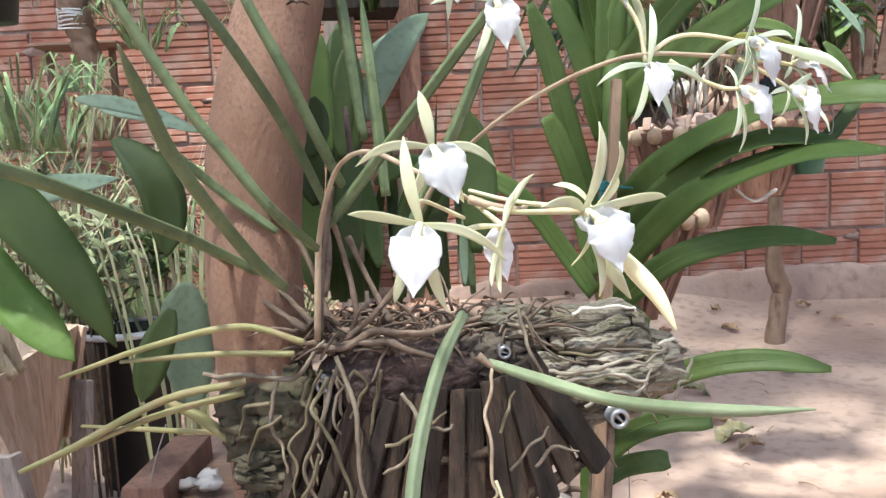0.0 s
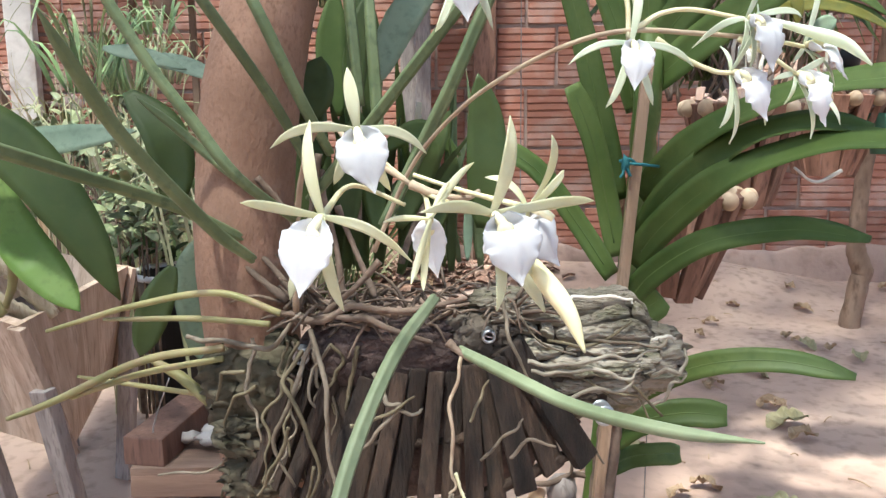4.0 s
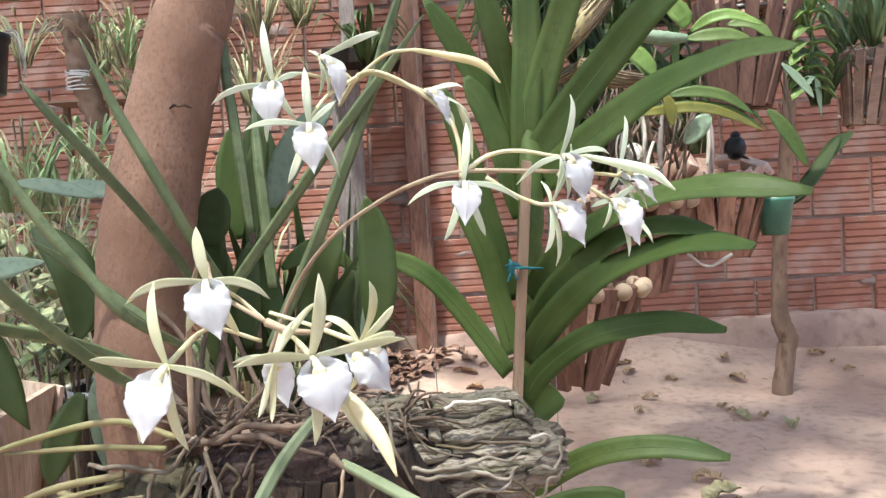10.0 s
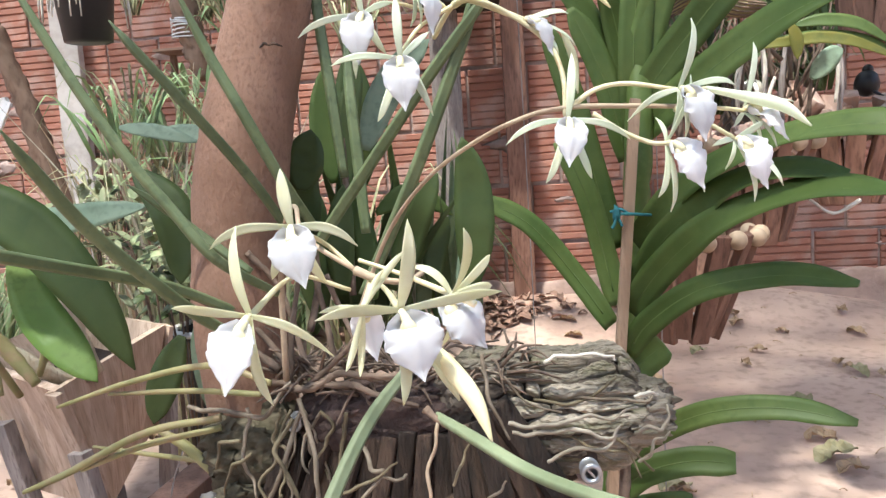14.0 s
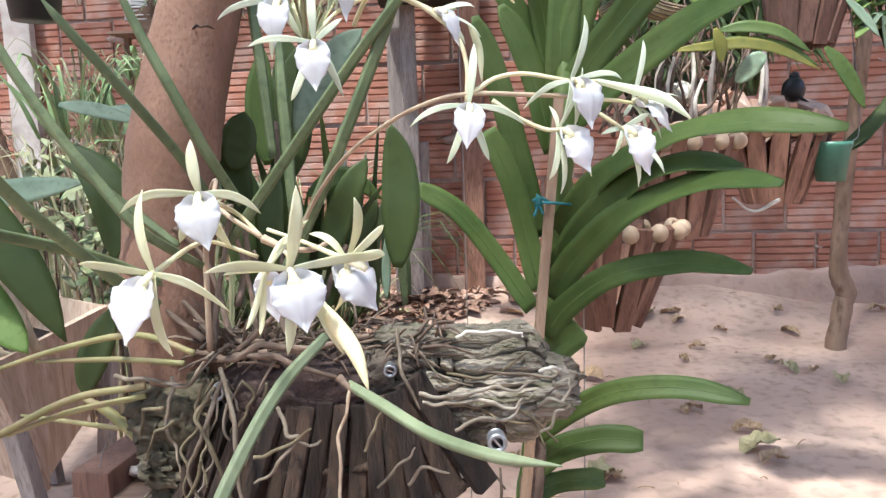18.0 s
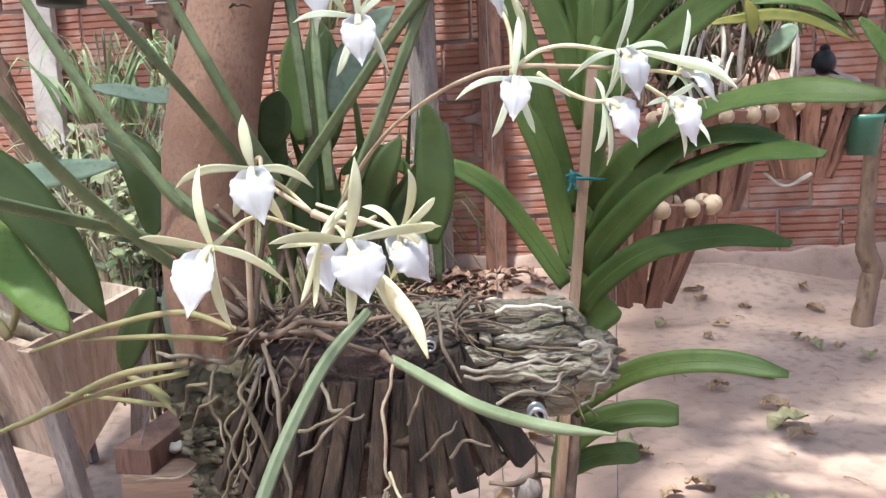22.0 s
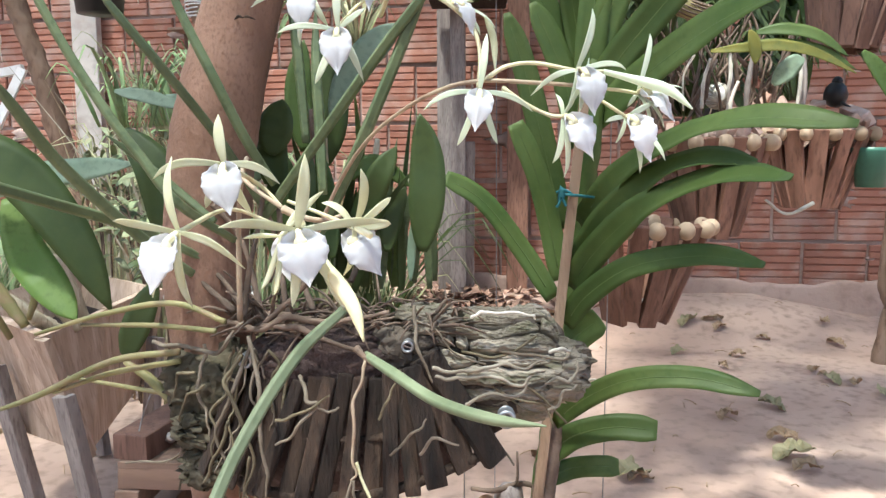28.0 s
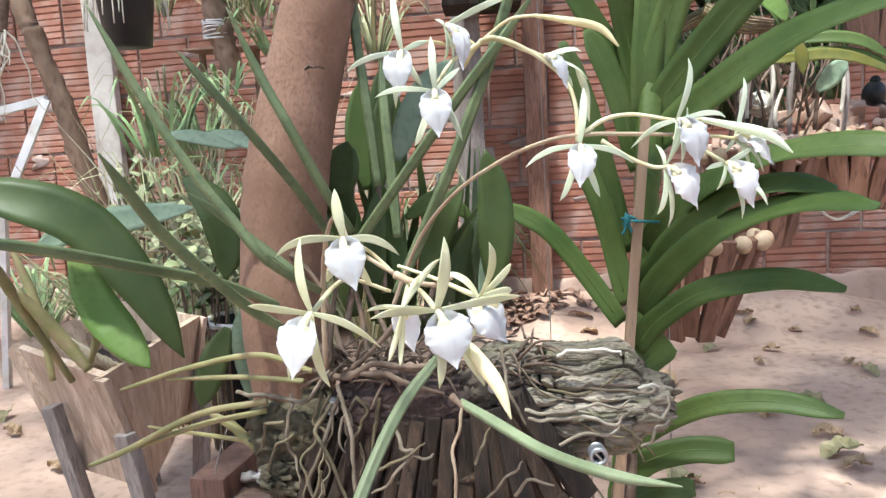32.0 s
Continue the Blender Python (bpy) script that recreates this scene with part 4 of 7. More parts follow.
part("bud", bar([(0.048, 0.445, 0.668), (0.053, 0.444, 0.654), (0.054, 0.439, 0.635)], [0.0010, 0.0022, 0.0020, 0.0004], sides=10, n=18), M_SEPAL, orchid, "slender pale green bud")
for a, r, m in (
    ([(-0.089, 0.538, 0.499), (-0.063, 0.527, 0.556), (-0.033, 0.483, 0.592), (-0.002, 0.447, 0.613), (0.025, 0.425, 0.624), (0.047, 0.417, 0.627), (0.073, 0.418, 0.626), (0.102, 0.420, 0.624)], 0.0016, M_PALESTEM),
    ([(0.047, 0.417, 0.627), (0.060, 0.418, 0.635), (0.077, 0.420, 0.637), (0.101, 0.416, 0.632), (0.117, 0.422, 0.632)], 0.0015, M_PEDICEL),
    ([(0.058, 0.417, 0.623), (0.072, 0.413, 0.613), (0.084, 0.409, 0.607), (0.092, 0.407, 0.606)], 0.0015, M_PEDICEL),
    ([(0.099, 0.419, 0.623), (0.115, 0.419, 0.615), (0.129, 0.419, 0.606)], 0.0014, M_PEDICEL),
    ([(0.099, 0.419, 0.623), (0.123, 0.426, 0.622), (0.137, 0.429, 0.620)], 0.0014, M_PEDICEL),
    ([(-0.022, 0.494, 0.677), (-0.009, 0.456, 0.688), (0.004, 0.442, 0.687), (0.024, 0.441, 0.676), (0.040, 0.438, 0.661), (0.045, 0.426, 0.643), (0.044, 0.416, 0.623)], 0.0017, M_PEDICEL),
    ([(-0.009, 0.456, 0.688), (0.001, 0.447, 0.688), (0.028, 0.442, 0.675)], 0.0022, M_PEDICEL),
    ([(-0.009, 0.456, 0.688), (0.009, 0.454, 0.700), (0.026, 0.450, 0.701)], 0.0013, M_PEDICEL),
    ([(-0.009, 0.456, 0.688), (-0.027, 0.438, 0.675), (-0.038, 0.420, 0.658)], 0.0013, M_PEDICEL),
    ([(-0.017, 0.455, 0.683), (-0.040, 0.439, 0.688), (-0.055, 0.431, 0.683)], 0.0013, M_PEDICEL),
    ([(-0.013, 0.456, 0.686), (-0.023, 0.446, 0.694), (-0.030, 0.441, 0.697)], 0.0013, M_PEDICEL),
):
    part("spike", bar(a, [r, r * 0.82, r * 0.8, r * 0.75], sides=8, n=32, wob=0.12), m, orchid)

# ---- the log and the upturned slat basket that carry the orchid ----
planter = thing("log_planter", "rough bark log on an upturned fan of dark slats", "planter")


def bark_lump(name, a, b, ry, rz, mat, seed, ridge=0.10, label="", nu=96, nv=120, plates=2.3):
    """A weathered chunk from a to b, with wavy ledges along its length and broken ends."""
    a, b = Vector(a), Vector(b)
    x = (b - a).normalized()
    z = Vector((0, 0, 1)) - x * x.z
    z.normalize()
    y = z.cross(x)
    bm_ = bmesh.new()
    rows_ = []
    for i in range(nu + 1):
        u = i / nu
        cap = math.sqrt(max(0.0, 1 - abs(2 * u - 1) ** 5))
        row = []
        for k in range(nv):
            t = 2 * math.pi * k / nv
            d = Vector((math.cos(t), math.sin(t)))
            wav = noise.noise(Vector((u * 3.2, d.x * 0.8, d.y * 0.8 + seed)))
            ph = (d.y * 1.5 + 0.3 * d.x + wav * 0.35 + seed) * plates
            led = ph - math.floor(ph)
            deep = max(0.25, min(1.0, 0.65 + 1.6 * noise.noise(Vector((u * 4, math.floor(ph) * 1.7, seed * 3)))))
            crack = max(0.0, 1 - min(led, 1 - led) / (0.05 * plates)) * deep
            big = noise.noise(Vector((u * 2.2 + seed, d.x * 1.1, d.y * 1.1)))
            chip = noise.noise(Vector((u * 4.5 + seed, math.floor(ph) * 3.1, d.x * 2)))
            fine_ = noise.noise(Vector((u * 10, d.x * 6, d.y * 14 + seed)))
            r = cap * (1 + 0.16 * big - 1.1 * ridge * (led - 0.5) + ridge * 0.6 * chip - 2.6 * ridge * crack + 0.04 * fine_) + 0.02
            row.append(bm_.verts.new(a + (b - a) * u + x * (0.008 * fine_ + 0.010 * chip) + y * (d.x * r * ry) + z * (d.y * r * rz)))
        rows_.append(row)
    for p, q in zip(rows_, rows_[1:]):
        for k in range(nv):
            bm_.faces.new((p[k], p[(k + 1) % nv], q[(k + 1) % nv], q[k]))
    bm_.faces.new(rows_[0][::-1]), bm_.faces.new(rows_[-1])
    return part(name, bm_, mat, planter, label)


bark_lump("log", (-0.007, 0.593, 0.410), (0.112, 0.582, 0.415), 0.033, 0.039, M_DARKBARK, 1.3, label="grey-brown corky log with wavy ledges", ridge=0.2, plates=1.7)
part("moss", blob(bmesh.new(), (0.067, 0.616, 0.431), 0.013, 12, 16, (1.3, 0.8, 0.9), 0.7), M_GREENMOSS, planter, "knob of pale green moss")
part("moss", blob(bmesh.new(), (0.088, 0.615, 0.427), 0.010, 12, 16, (1.5, 0.8, 0.8), 0.8), M_GREENMOSS, planter, "knob of pale green moss")
LOG_A, LOG_B = Vector((-0.007, 0.593, 0.410)), Vector((0.112, 0.582, 0.415))


def bark_plate(row, u0, u1, f0, f1, seed):
    """One long plate of corky bark lying on the log; f: angle from the top towards the front."""
    x = (LOG_B - LOG_A).normalized()
    z = (Vector((0, 0, 1)) - x * x.z).normalized()
    y = z.cross(x)
    bm_ = bmesh.new()
    nu, nv = max(10, int((u1 - u0) * 130)), 16
    rows_ = []
    for i in range(nu + 1):
        q = i / nu
        u = u0 + (u1 - u0) * q
        cap = math.sqrt(max(0.02, 1 - abs(2 * min(max(u, 0), 1) - 1) ** 7))
        end = min(1.0, 11 * q, 11 * (1 - q)) ** 0.5 if 0 < q < 1 else 0.0
        row_ = []
        for k in range(nv + 1):
            v = k / nv
            e0 = f0 + 0.2 * noise.noise(Vector((u * 3.0, row, 1))) + 0.07 * noise.noise(Vector((u * 9, row * 2.3, 4)))
            e1 = f1 + 0.2 * noise.noise(Vector((u * 3.0, row + 1, 1))) + 0.07 * noise.noise(Vector((u * 9, row * 3.7, 8)))
            mid_ = (e0 + e1) / 2
            f = mid_ + (e0 + (e1 - e0) * v - mid_) * (0.35 + 0.65 * end)
            rim = 1 - abs(2 * v - 1) ** 8
            big = noise.noise(Vector((u * 2.2 + 1.3, math.sin(f) * 1.1, math.cos(f) * 1.1)))
            grain = noise.noise(Vector((u * 5 + seed, v * 4, row))) + 0.9 * noise.noise(Vector((u * 20, v * 9 + seed, row))) + 0.7 * noise.noise(Vector((u * 45, v * 22, seed)))
            r = cap * (0.93 + 0.14 * big + (0.12 + 0.07 * v + 0.065 * grain + 0.05 * math.sin(seed * 7)) * rim * end)
            row_.append(bm_.verts.new(LOG_A.lerp(LOG_B, u) - y * (math.sin(f) * 0.036 * r * (-1 if y.y < 0 else 1)) + z * (math.cos(f) * 0.043 * r)))
        rows_.append(row_)
    for p, q in zip(rows_, rows_[1:]):
        for k in range(nv):
            bm_.faces.new((p[k], q[k], q[k + 1], p[k + 1]))
    bmesh.ops.recalc_face_normals(bm_, faces=bm_.faces[:])
    return part("bark_plate", bm_, M_LOG, planter)


g = random.Random(31)
for row in range(12):
    f0 = -0.75 + row * 0.31
    cuts = [-0.02] + sorted(g.uniform(0.15, 0.85) for _ in range(g.choice((0, 1, 1, 2)))) + [1.03]
    for u0, u1 in zip(cuts, cuts[1:]):
        if u1 - u0 > 0.08:
            bark_plate(row, u0 + 0.006, u1 - 0.006, f0 + 0.02, f0 + 0.31 - 0.02, g.random() * 9)
bark_lump("log_end", (0.086, 0.569, 0.417), (0.125, 0.582, 0.408), 0.026, 0.026, M_LOG, 7.7, 0.14, "broken end of the log with pale fibres", 50, 56)
bark_lump("bark_chunk", (-0.022, 0.572, 0.453), (0.027, 0.582, 0.449), 0.018, 0.014, M_LOG, 4.1, 0.12, "", 50, 50)
bark_lump("bark_chunk", (-0.216, 0.592, 0.391), (-0.145, 0.587, 0.402), 0.030, 0.034, M_MOSS, 2.2, 0.14, "mossy dark bark", 60, 60)
bark_lump("bark_chunk", (-0.209, 0.584, 0.362), (-0.165, 0.579, 0.362), 0.026, 0.020, M_MOSS, 5.5, 0.16, "mossy dark bark", 56, 56)
bark_lump("bark_chunk", (-0.203, 0.584, 0.325), (-0.155, 0.575, 0.333), 0.024, 0.022, M_MOSS, 9.1, 0.14, "mossy dark bark", 56, 56)
bark_lump("fibre_block", (-0.141, 0.574, 0.418), (-0.023, 0.578, 0.424), 0.030, 0.026, M_PEAT, 3.3, 0.05, "block of dark fibre", 70, 60)

bark_lump("fibre_block", (-0.045, 0.572, 0.428), (0.022, 0.580, 0.432), 0.022, 0.022, M_DARKBARK, 8.4, 0.10, "dark bark wedged between the block and the log", 50, 50)
# added dark body that stands in for the shade between the slats
bark_lump("fibre_block", (-0.153, 0.578, 0.347), (0.032, 0.591, 0.364), 0.024, 0.050, M_PEAT, 6.3, 0.05, "dark backing added behind the slats to keep their gaps shadowy", 60, 50)

# slats fan out downward from under the log
FAN_TOP = ((-0.150, 0.558, 0.405), (-0.115, 0.548, 0.410), (-0.088, 0.543, 0.412), (-0.060, 0.542, 0.412), (-0.032, 0.542, 0.413), (-0.012, 0.543, 0.420), (0.004, 0.546, 0.433))
FAN_BOTTOM = ((-0.178, 0.556, 0.326), (-0.148, 0.537, 0.320), (-0.116, 0.523, 0.317), (-0.079, 0.517, 0.317), (-0.036, 0.517, 0.321), (0.006, 0.523, 0.332), (0.058, 0.543, 0.350))
rng = random.Random(8)
NS = 14
for row, (t_, b_) in enumerate(zip(spline(FAN_TOP, NS), spline(FAN_BOTTOM, NS))):
    back_ = 0.007 * (row % 2) + rng.uniform(-0.001, 0.002)
    p0, p1 = Vector(t_) + Vector((0, back_, rng.uniform(-0.002, 0.004))), Vector(b_) + Vector((rng.uniform(-0.003, 0.003), back_ * 1.4, rng.uniform(-0.005, 0.006)))
    out = Vector((0.12 * (row - NS / 2), -1.0, -0.3))
    side = out.cross((p1 - p0).normalized())
    part("slat", plank(p0, p1, rng.uniform(0.0105, 0.0140) * (1.5 if row > 11 else 1.0), 0.006, side, 0.0018, 0.0018), M_SLAT, planter, smooth=False)
for row, (t_, b_) in enumerate(zip(spline(FAN_TOP, 11), spline(FAN_BOTTOM, 11))):
    p0, p1 = Vector(t_) + Vector((0, 0.035, -0.008)), Vector(b_) * 0.97 + Vector((-0.002, 0.068, 0.012))
    part("slat", plank(p0, p1, 0.020, 0.006, (1, 0, 0.2), 0.0015, 0.001), M_SLAT, planter, smooth=False)
# the hoop that the slat ends are fixed to, and another half way up
for h, off, r in ((0.95, 0.012, 0.0042), (0.5, 0.010, 0.003)):
    part("hoop", bar([Vector(t_).lerp(Vector(b_), h) + Vector((0, off, 0)) for t_, b_ in zip(spline(FAN_TOP, 10), spline(FAN_BOTTOM, 10))], [r], sides=8, n=36, wob=0.5), M_SLAT, planter, "rough dark hoop")


def screw(p, r, turn):
    """A hollow-headed galvanised screw."""
    p = Vector(p)
    head = bmesh.new()
    rings = []
    for rr, yy in ((r * 0.92, 0.010), (r, 0.0), (r, -0.003), (r * 0.92, -0.004), (r * 0.62, -0.004), (r * 0.56, -0.001), (r * 0.5, 0.0025)):
        rings.append([head.verts.new(p + Vector((rr * math.cos(2 * math.pi * k / 20), yy, rr * math.sin(2 * math.pi * k / 20)))) for k in range(20)])
    for a, b in zip(rings, rings[1:]):
        for k in range(20):
            head.faces.new((a[k], b[k], b[(k + 1) % 20], a[(k + 1) % 20]))
    head.faces.new(rings[-1]), head.faces.new(rings[0][::-1])
    s = part("screw", head, M_STEEL, planter, "galvanised hollow-headed screw")
    blade = bmesh.new()
    box(blade, p + Vector((0, -0.0012, 0)), (r * 1.05, 0.003, r * 0.2), Matrix.Rotation(radians(turn), 3, "Y"))
    part("slot", blade, M_STEEL, s, smooth=False)
    return s


SR, SM, SL, SBL = (0.064, 0.527, 0.388), (-0.012, 0.551, 0.437), (-0.142, 0.557, 0.423), (-0.204, 0.634, 0.316)
screw(SR, 0.0073, 50)
screw(SM, 0.0050, 20)
screw(SL, 0.0062, 70)
screw(SBL, 0.0068, 0)

# ---- fan-leaved orchid behind the log, tied to a stake ----
fan = thing("fan_orchid", "tall orchid with arching strap leaves, tied to a stake", "orchid")
ST = [(0.099, 0.715, 0.184), (0.107, 0.727, 0.261), (0.124, 0.734, 0.370), (0.137, 0.744, 0.463), (0.146, 0.751, 0.539), (0.151, 0.752, 0.613), (0.167, 0.799, 0.739), (0.174, 0.805, 0.832)]
part("stem", bar(ST, [0.011, 0.010, 0.009, 0.010, 0.012, 0.013, 0.012, 0.008], sides=14, n=60, wob=0.2, flat=0.8), M_STRAP, fan, "leafy green stem, brown and bare at the foot")
part("old_stem", bar([(0.096, 0.683, 0.182), (0.103, 0.692, 0.239), (0.113, 0.703, 0.307), (0.122, 0.717, 0.362)], [0.012, 0.0115, 0.011, 0.009], sides=12, n=30, wob=0.2), M_STEM, fan, "bare brown lower stem")
FAN_LEAVES = (
    ([(0.126, 0.711, 0.420), (0.143, 0.697, 0.449), (0.179, 0.665, 0.482), (0.228, 0.622, 0.498), (0.265, 0.575, 0.497)], 0.0095, "strap"),
    ([(0.131, 0.717, 0.456), (0.152, 0.694, 0.494), (0.185, 0.653, 0.535), (0.225, 0.570, 0.565), (0.257, 0.508, 0.567)], 0.0115, "strap"),
    ([(0.134, 0.720, 0.473), (0.157, 0.699, 0.520), (0.190, 0.657, 0.560), (0.219, 0.602, 0.579), (0.248, 0.554, 0.577)], 0.0105, "strap"),
    ([(0.141, 0.737, 0.517), (0.170, 0.686, 0.564), (0.208, 0.614, 0.597), (0.245, 0.548, 0.609), (0.297, 0.502, 0.603)], 0.0105, "strap"),
    ([(0.152, 0.772, 0.610), (0.197, 0.730, 0.655), (0.253, 0.678, 0.698), (0.298, 0.614, 0.716), (0.327, 0.571, 0.714)], 0.0135, "strap"),
    ([(0.151, 0.773, 0.633), (0.182, 0.754, 0.680), (0.228, 0.723, 0.738), (0.264, 0.692, 0.781), (0.304, 0.671, 0.813)], 0.0135, "strap"),
    ([(0.149, 0.772, 0.604), (0.148, 0.776, 0.662), (0.138, 0.780, 0.720), (0.123, 0.766, 0.780), (0.109, 0.760, 0.834)], 0.012, "strap"),
    ([(0.148, 0.771, 0.599), (0.142, 0.776, 0.657), (0.120, 0.781, 0.710), (0.089, 0.778, 0.762), (0.059, 0.774, 0.813)], 0.0115, "strap"),
    ([(0.153, 0.771, 0.607), (0.157, 0.770, 0.672), (0.174, 0.768, 0.733), (0.194, 0.760, 0.791), (0.209, 0.751, 0.838)], 0.013, "strap"),
    ([(0.151, 0.772, 0.616), (0.152, 0.767, 0.689), (0.158, 0.771, 0.757), (0.160, 0.776, 0.836)], 0.013, "strap"),
    ([(0.114, 0.723, 0.443), (0.084, 0.726, 0.489), (0.046, 0.719, 0.538), (0.009, 0.708, 0.562)], 0.0085, "blunt"),
    ([(0.122, 0.736, 0.459), (0.112, 0.743, 0.511), (0.098, 0.739, 0.563), (0.076, 0.733, 0.614)], 0.0095, "blunt"),
    ([(0.126, 0.754, 0.509), (0.107, 0.753, 0.585), (0.088, 0.752, 0.659), (0.068, 0.748, 0.721)], 0.0105, "strap"),
    ([(0.143, 0.768, 0.591), (0.124, 0.767, 0.666), (0.094, 0.763, 0.733)], 0.0115, "strap"),
    ([(0.115, 0.696, 0.327), (0.142, 0.673, 0.358), (0.178, 0.641, 0.385), (0.226, 0.617, 0.394), (0.272, 0.591, 0.389)], 0.0085, "strap"),
    ([(0.111, 0.701, 0.293), (0.135, 0.696, 0.313), (0.172, 0.687, 0.325), (0.209, 0.676, 0.326)], 0.0105, "blunt"),
    ([(0.109, 0.707, 0.264), (0.132, 0.711, 0.273), (0.154, 0.704, 0.279), (0.179, 0.706, 0.278)], 0.0085, "blunt"),
    ([(0.124, 0.717, 0.392), (0.139, 0.721, 0.406), (0.160, 0.715, 0.425)], 0.0125, "blunt"),
    ([(0.105, 0.739, 0.192), (0.127, 0.734, 0.175), (0.152, 0.713, 0.138)], 0.009, "blunt"),
)
for a, h, pr in FAN_LEAVES:
    b = part("leaf", leaf(a, h * 1.22, profile=pr, fold=0.3, thick=0.0022, normal=(0.1, -0.9, 0.5), n=26), M_STRAP, fan, "thick green strap leaf with a creased midrib")
    part("midrib", bar([Vector(p) + Vector((0.0001, -0.0010, 0.0006)) for p in spline(a, 13)][1:-1], [0.0009, 0.0008, 0.0006, 0.0004], sides=6, n=26), M_MIDRIB, b, "pale midrib")
for a in ([(0.111, 0.690, 0.358), (0.149, 0.686, 0.372), (0.153, 0.676, 0.369)], [(0.255, 0.767, 0.681), (0.245, 0.767, 0.660), (0.245, 0.764, 0.626)]):
    part("root", bar(a, [0.0012, 0.0009], sides=6, n=14, wob=0.3), M_WHITEROOT, fan)

stake = thing("stake", "square pale wooden stake beside the fan-leaved orchid", "stake")
part("pole", plank((0.090, 0.676, 0.173), (0.143, 0.725, 0.645), 0.0092, 0.0092, (1, 0, 0), 0.001, 0.0006), M_STAKE, stake, smooth=False)
tie = thing("twine_tie", "knot of teal twine tying the stem to the stake", "twine")
part("knot", blob(bmesh.new(), (0.120, 0.706, 0.546), 0.0055, squash=(0.7, 0.7, 1.2), rough=0.7), M_TWINE, tie)
for a in ([(0.115, 0.708, 0.548), (0.123, 0.705, 0.550), (0.130, 0.709, 0.546)], [(0.123, 0.705, 0.546), (0.136, 0.705, 0.545), (0.151, 0.711, 0.543)], [(0.119, 0.705, 0.543), (0.117, 0.703, 0.537), (0.115, 0.703, 0.534)], [(0.121, 0.705, 0.543), (0.124, 0.703, 0.535)]):
    part("strand", bar(a, [0.0014], sides=6, n=8, wob=0.2), M_TWINE, tie)

# fine hanging wires
for k, (p, z1) in enumerate((((0.181, 0.820, 0.360), 1.3), ((0.023, 0.784, 0.234), 0.42), ((0.060, 0.967, 0.397), 0.9))):
    w = thing("hanging_wire", "thin dark wire hanging straight down", "wire", "wires")
    part("strand", bar([(p[0], p[1], 0.02), (p[0] + 0.002, p[1], (z1 + 0.02) / 2), (p[0], p[1], z1)], [0.0007], sides=5, n=6), M_WIRE, w)

# dried seed ball with a twig, tied low on the stem
orn = thing("dried_fruit", "round grey dried fruit wired to the bare stem", "fruit")
part("ball", blob(bmesh.new(), (0.072, 0.719, 0.238), 0.0150, 14, 20, (1, 1, 1.08), 0.16), M_GREYWOOD, orn)
part("husk", leaf([(0.056, 0.715, 0.240), (0.046, 0.712, 0.236), (0.040, 0.712, 0.224)], 0.007, profile="oval", fold=0.5, n=10, wave=0.5, normal=(0, -1, 0.2)), M_DRY, orn, "curled dry husk")
part("stalk", bar([(0.072, 0.716, 0.252), (0.080, 0.713, 0.259), (0.080, 0.717, 0.288)], [0.002, 0.0012], sides=6, n=8), M_STEM, orn)
part("twig", bar([(0.034, 0.716, 0.249), (0.057, 0.709, 0.250), (0.087, 0.723, 0.252), (0.108, 0.724, 0.243)], [0.0022, 0.003, 0.0022], sides=7, n=12, wob=0.4), M_STEM, orn)


# ---- slat baskets with wooden ball ends ----
def slat_basket(top_c, r_top, bot_c, r_bot, n, label, balls=True, ball_r=0.0125, slat_w=0.02, mat=M_REDWOOD, squash=0.8, filled=True, seed=1):
    g = random.Random(seed)
    top_c, bot_c = Vector(top_c), Vector(bot_c)
    t = thing("slat_basket", label, "basket", "slat baskets")
    for k in range(n):
        a = 2 * math.pi * k / n + 0.1
        d = Vector((math.cos(a), math.sin(a) * squash, 0))
        p0, p1 = top_c + d * r_top, bot_c + d * r_bot + Vector((0, 0, g.uniform(-0.004, 0.004)))
        side = d.cross(Vector((0, 0, 1)))
        sl = part("slat", plank(p0, p1, slat_w * g.uniform(0.9, 1.1), 0.009, side, 0.0012, 0.001), mat, t, smooth=False)
        if balls:
            half_step = math.pi / n
            d2 = Vector((math.cos(a + half_step), math.sin(a + half_step) * squash, 0))
            part("ball_end", blob(bmesh.new(), top_c + d2 * (r_top + 0.001) - Vector((0, 0, 0.006)), ball_r, 10, 14, (1, 1, 1.05), 0.06), M_FINIAL, t, "turned tan wooden ball")
    for h in (0.12, 0.85):
        c, r = top_c.lerp(bot_c, h), r_top + (r_bot - r_top) * h - 0.008
        part("hoop", bar([c + Vector((math.cos(a) * r, math.sin(a) * r * squash, 0)) for a in [2 * math.pi * i / 16 for i in range(17)]], [0.003], sides=6, n=32), M_WIRE, t)
    part("base", lathe(bmesh.new(), bot_c + Vector((0, 0, 0.006)), [(r_bot * 0.9, 0), (r_bot * 0.92, 0.006)], 18), mat, t)
    if filled:
        fill = bmesh.new()
        for k in range(70):
            a, r = g.uniform(0, 6.28), r_top * math.sqrt(g.random()) * 0.92
            s = g.uniform(0.006, 0.016)
            box(fill, top_c + Vector((math.cos(a) * r, math.sin(a) * r * squash, g.uniform(-0.02, 0.012))), (s * 1.6, s, s * 0.8), Euler((g.random() * 3, g.random() * 3, g.random() * 3)).to_matrix(), s * 0.12, s * 0.1)
        tagged(part("filling", fill, M_STONE, t, "broken brick and charcoal chips", smooth=False), kind="stuff")
    return t


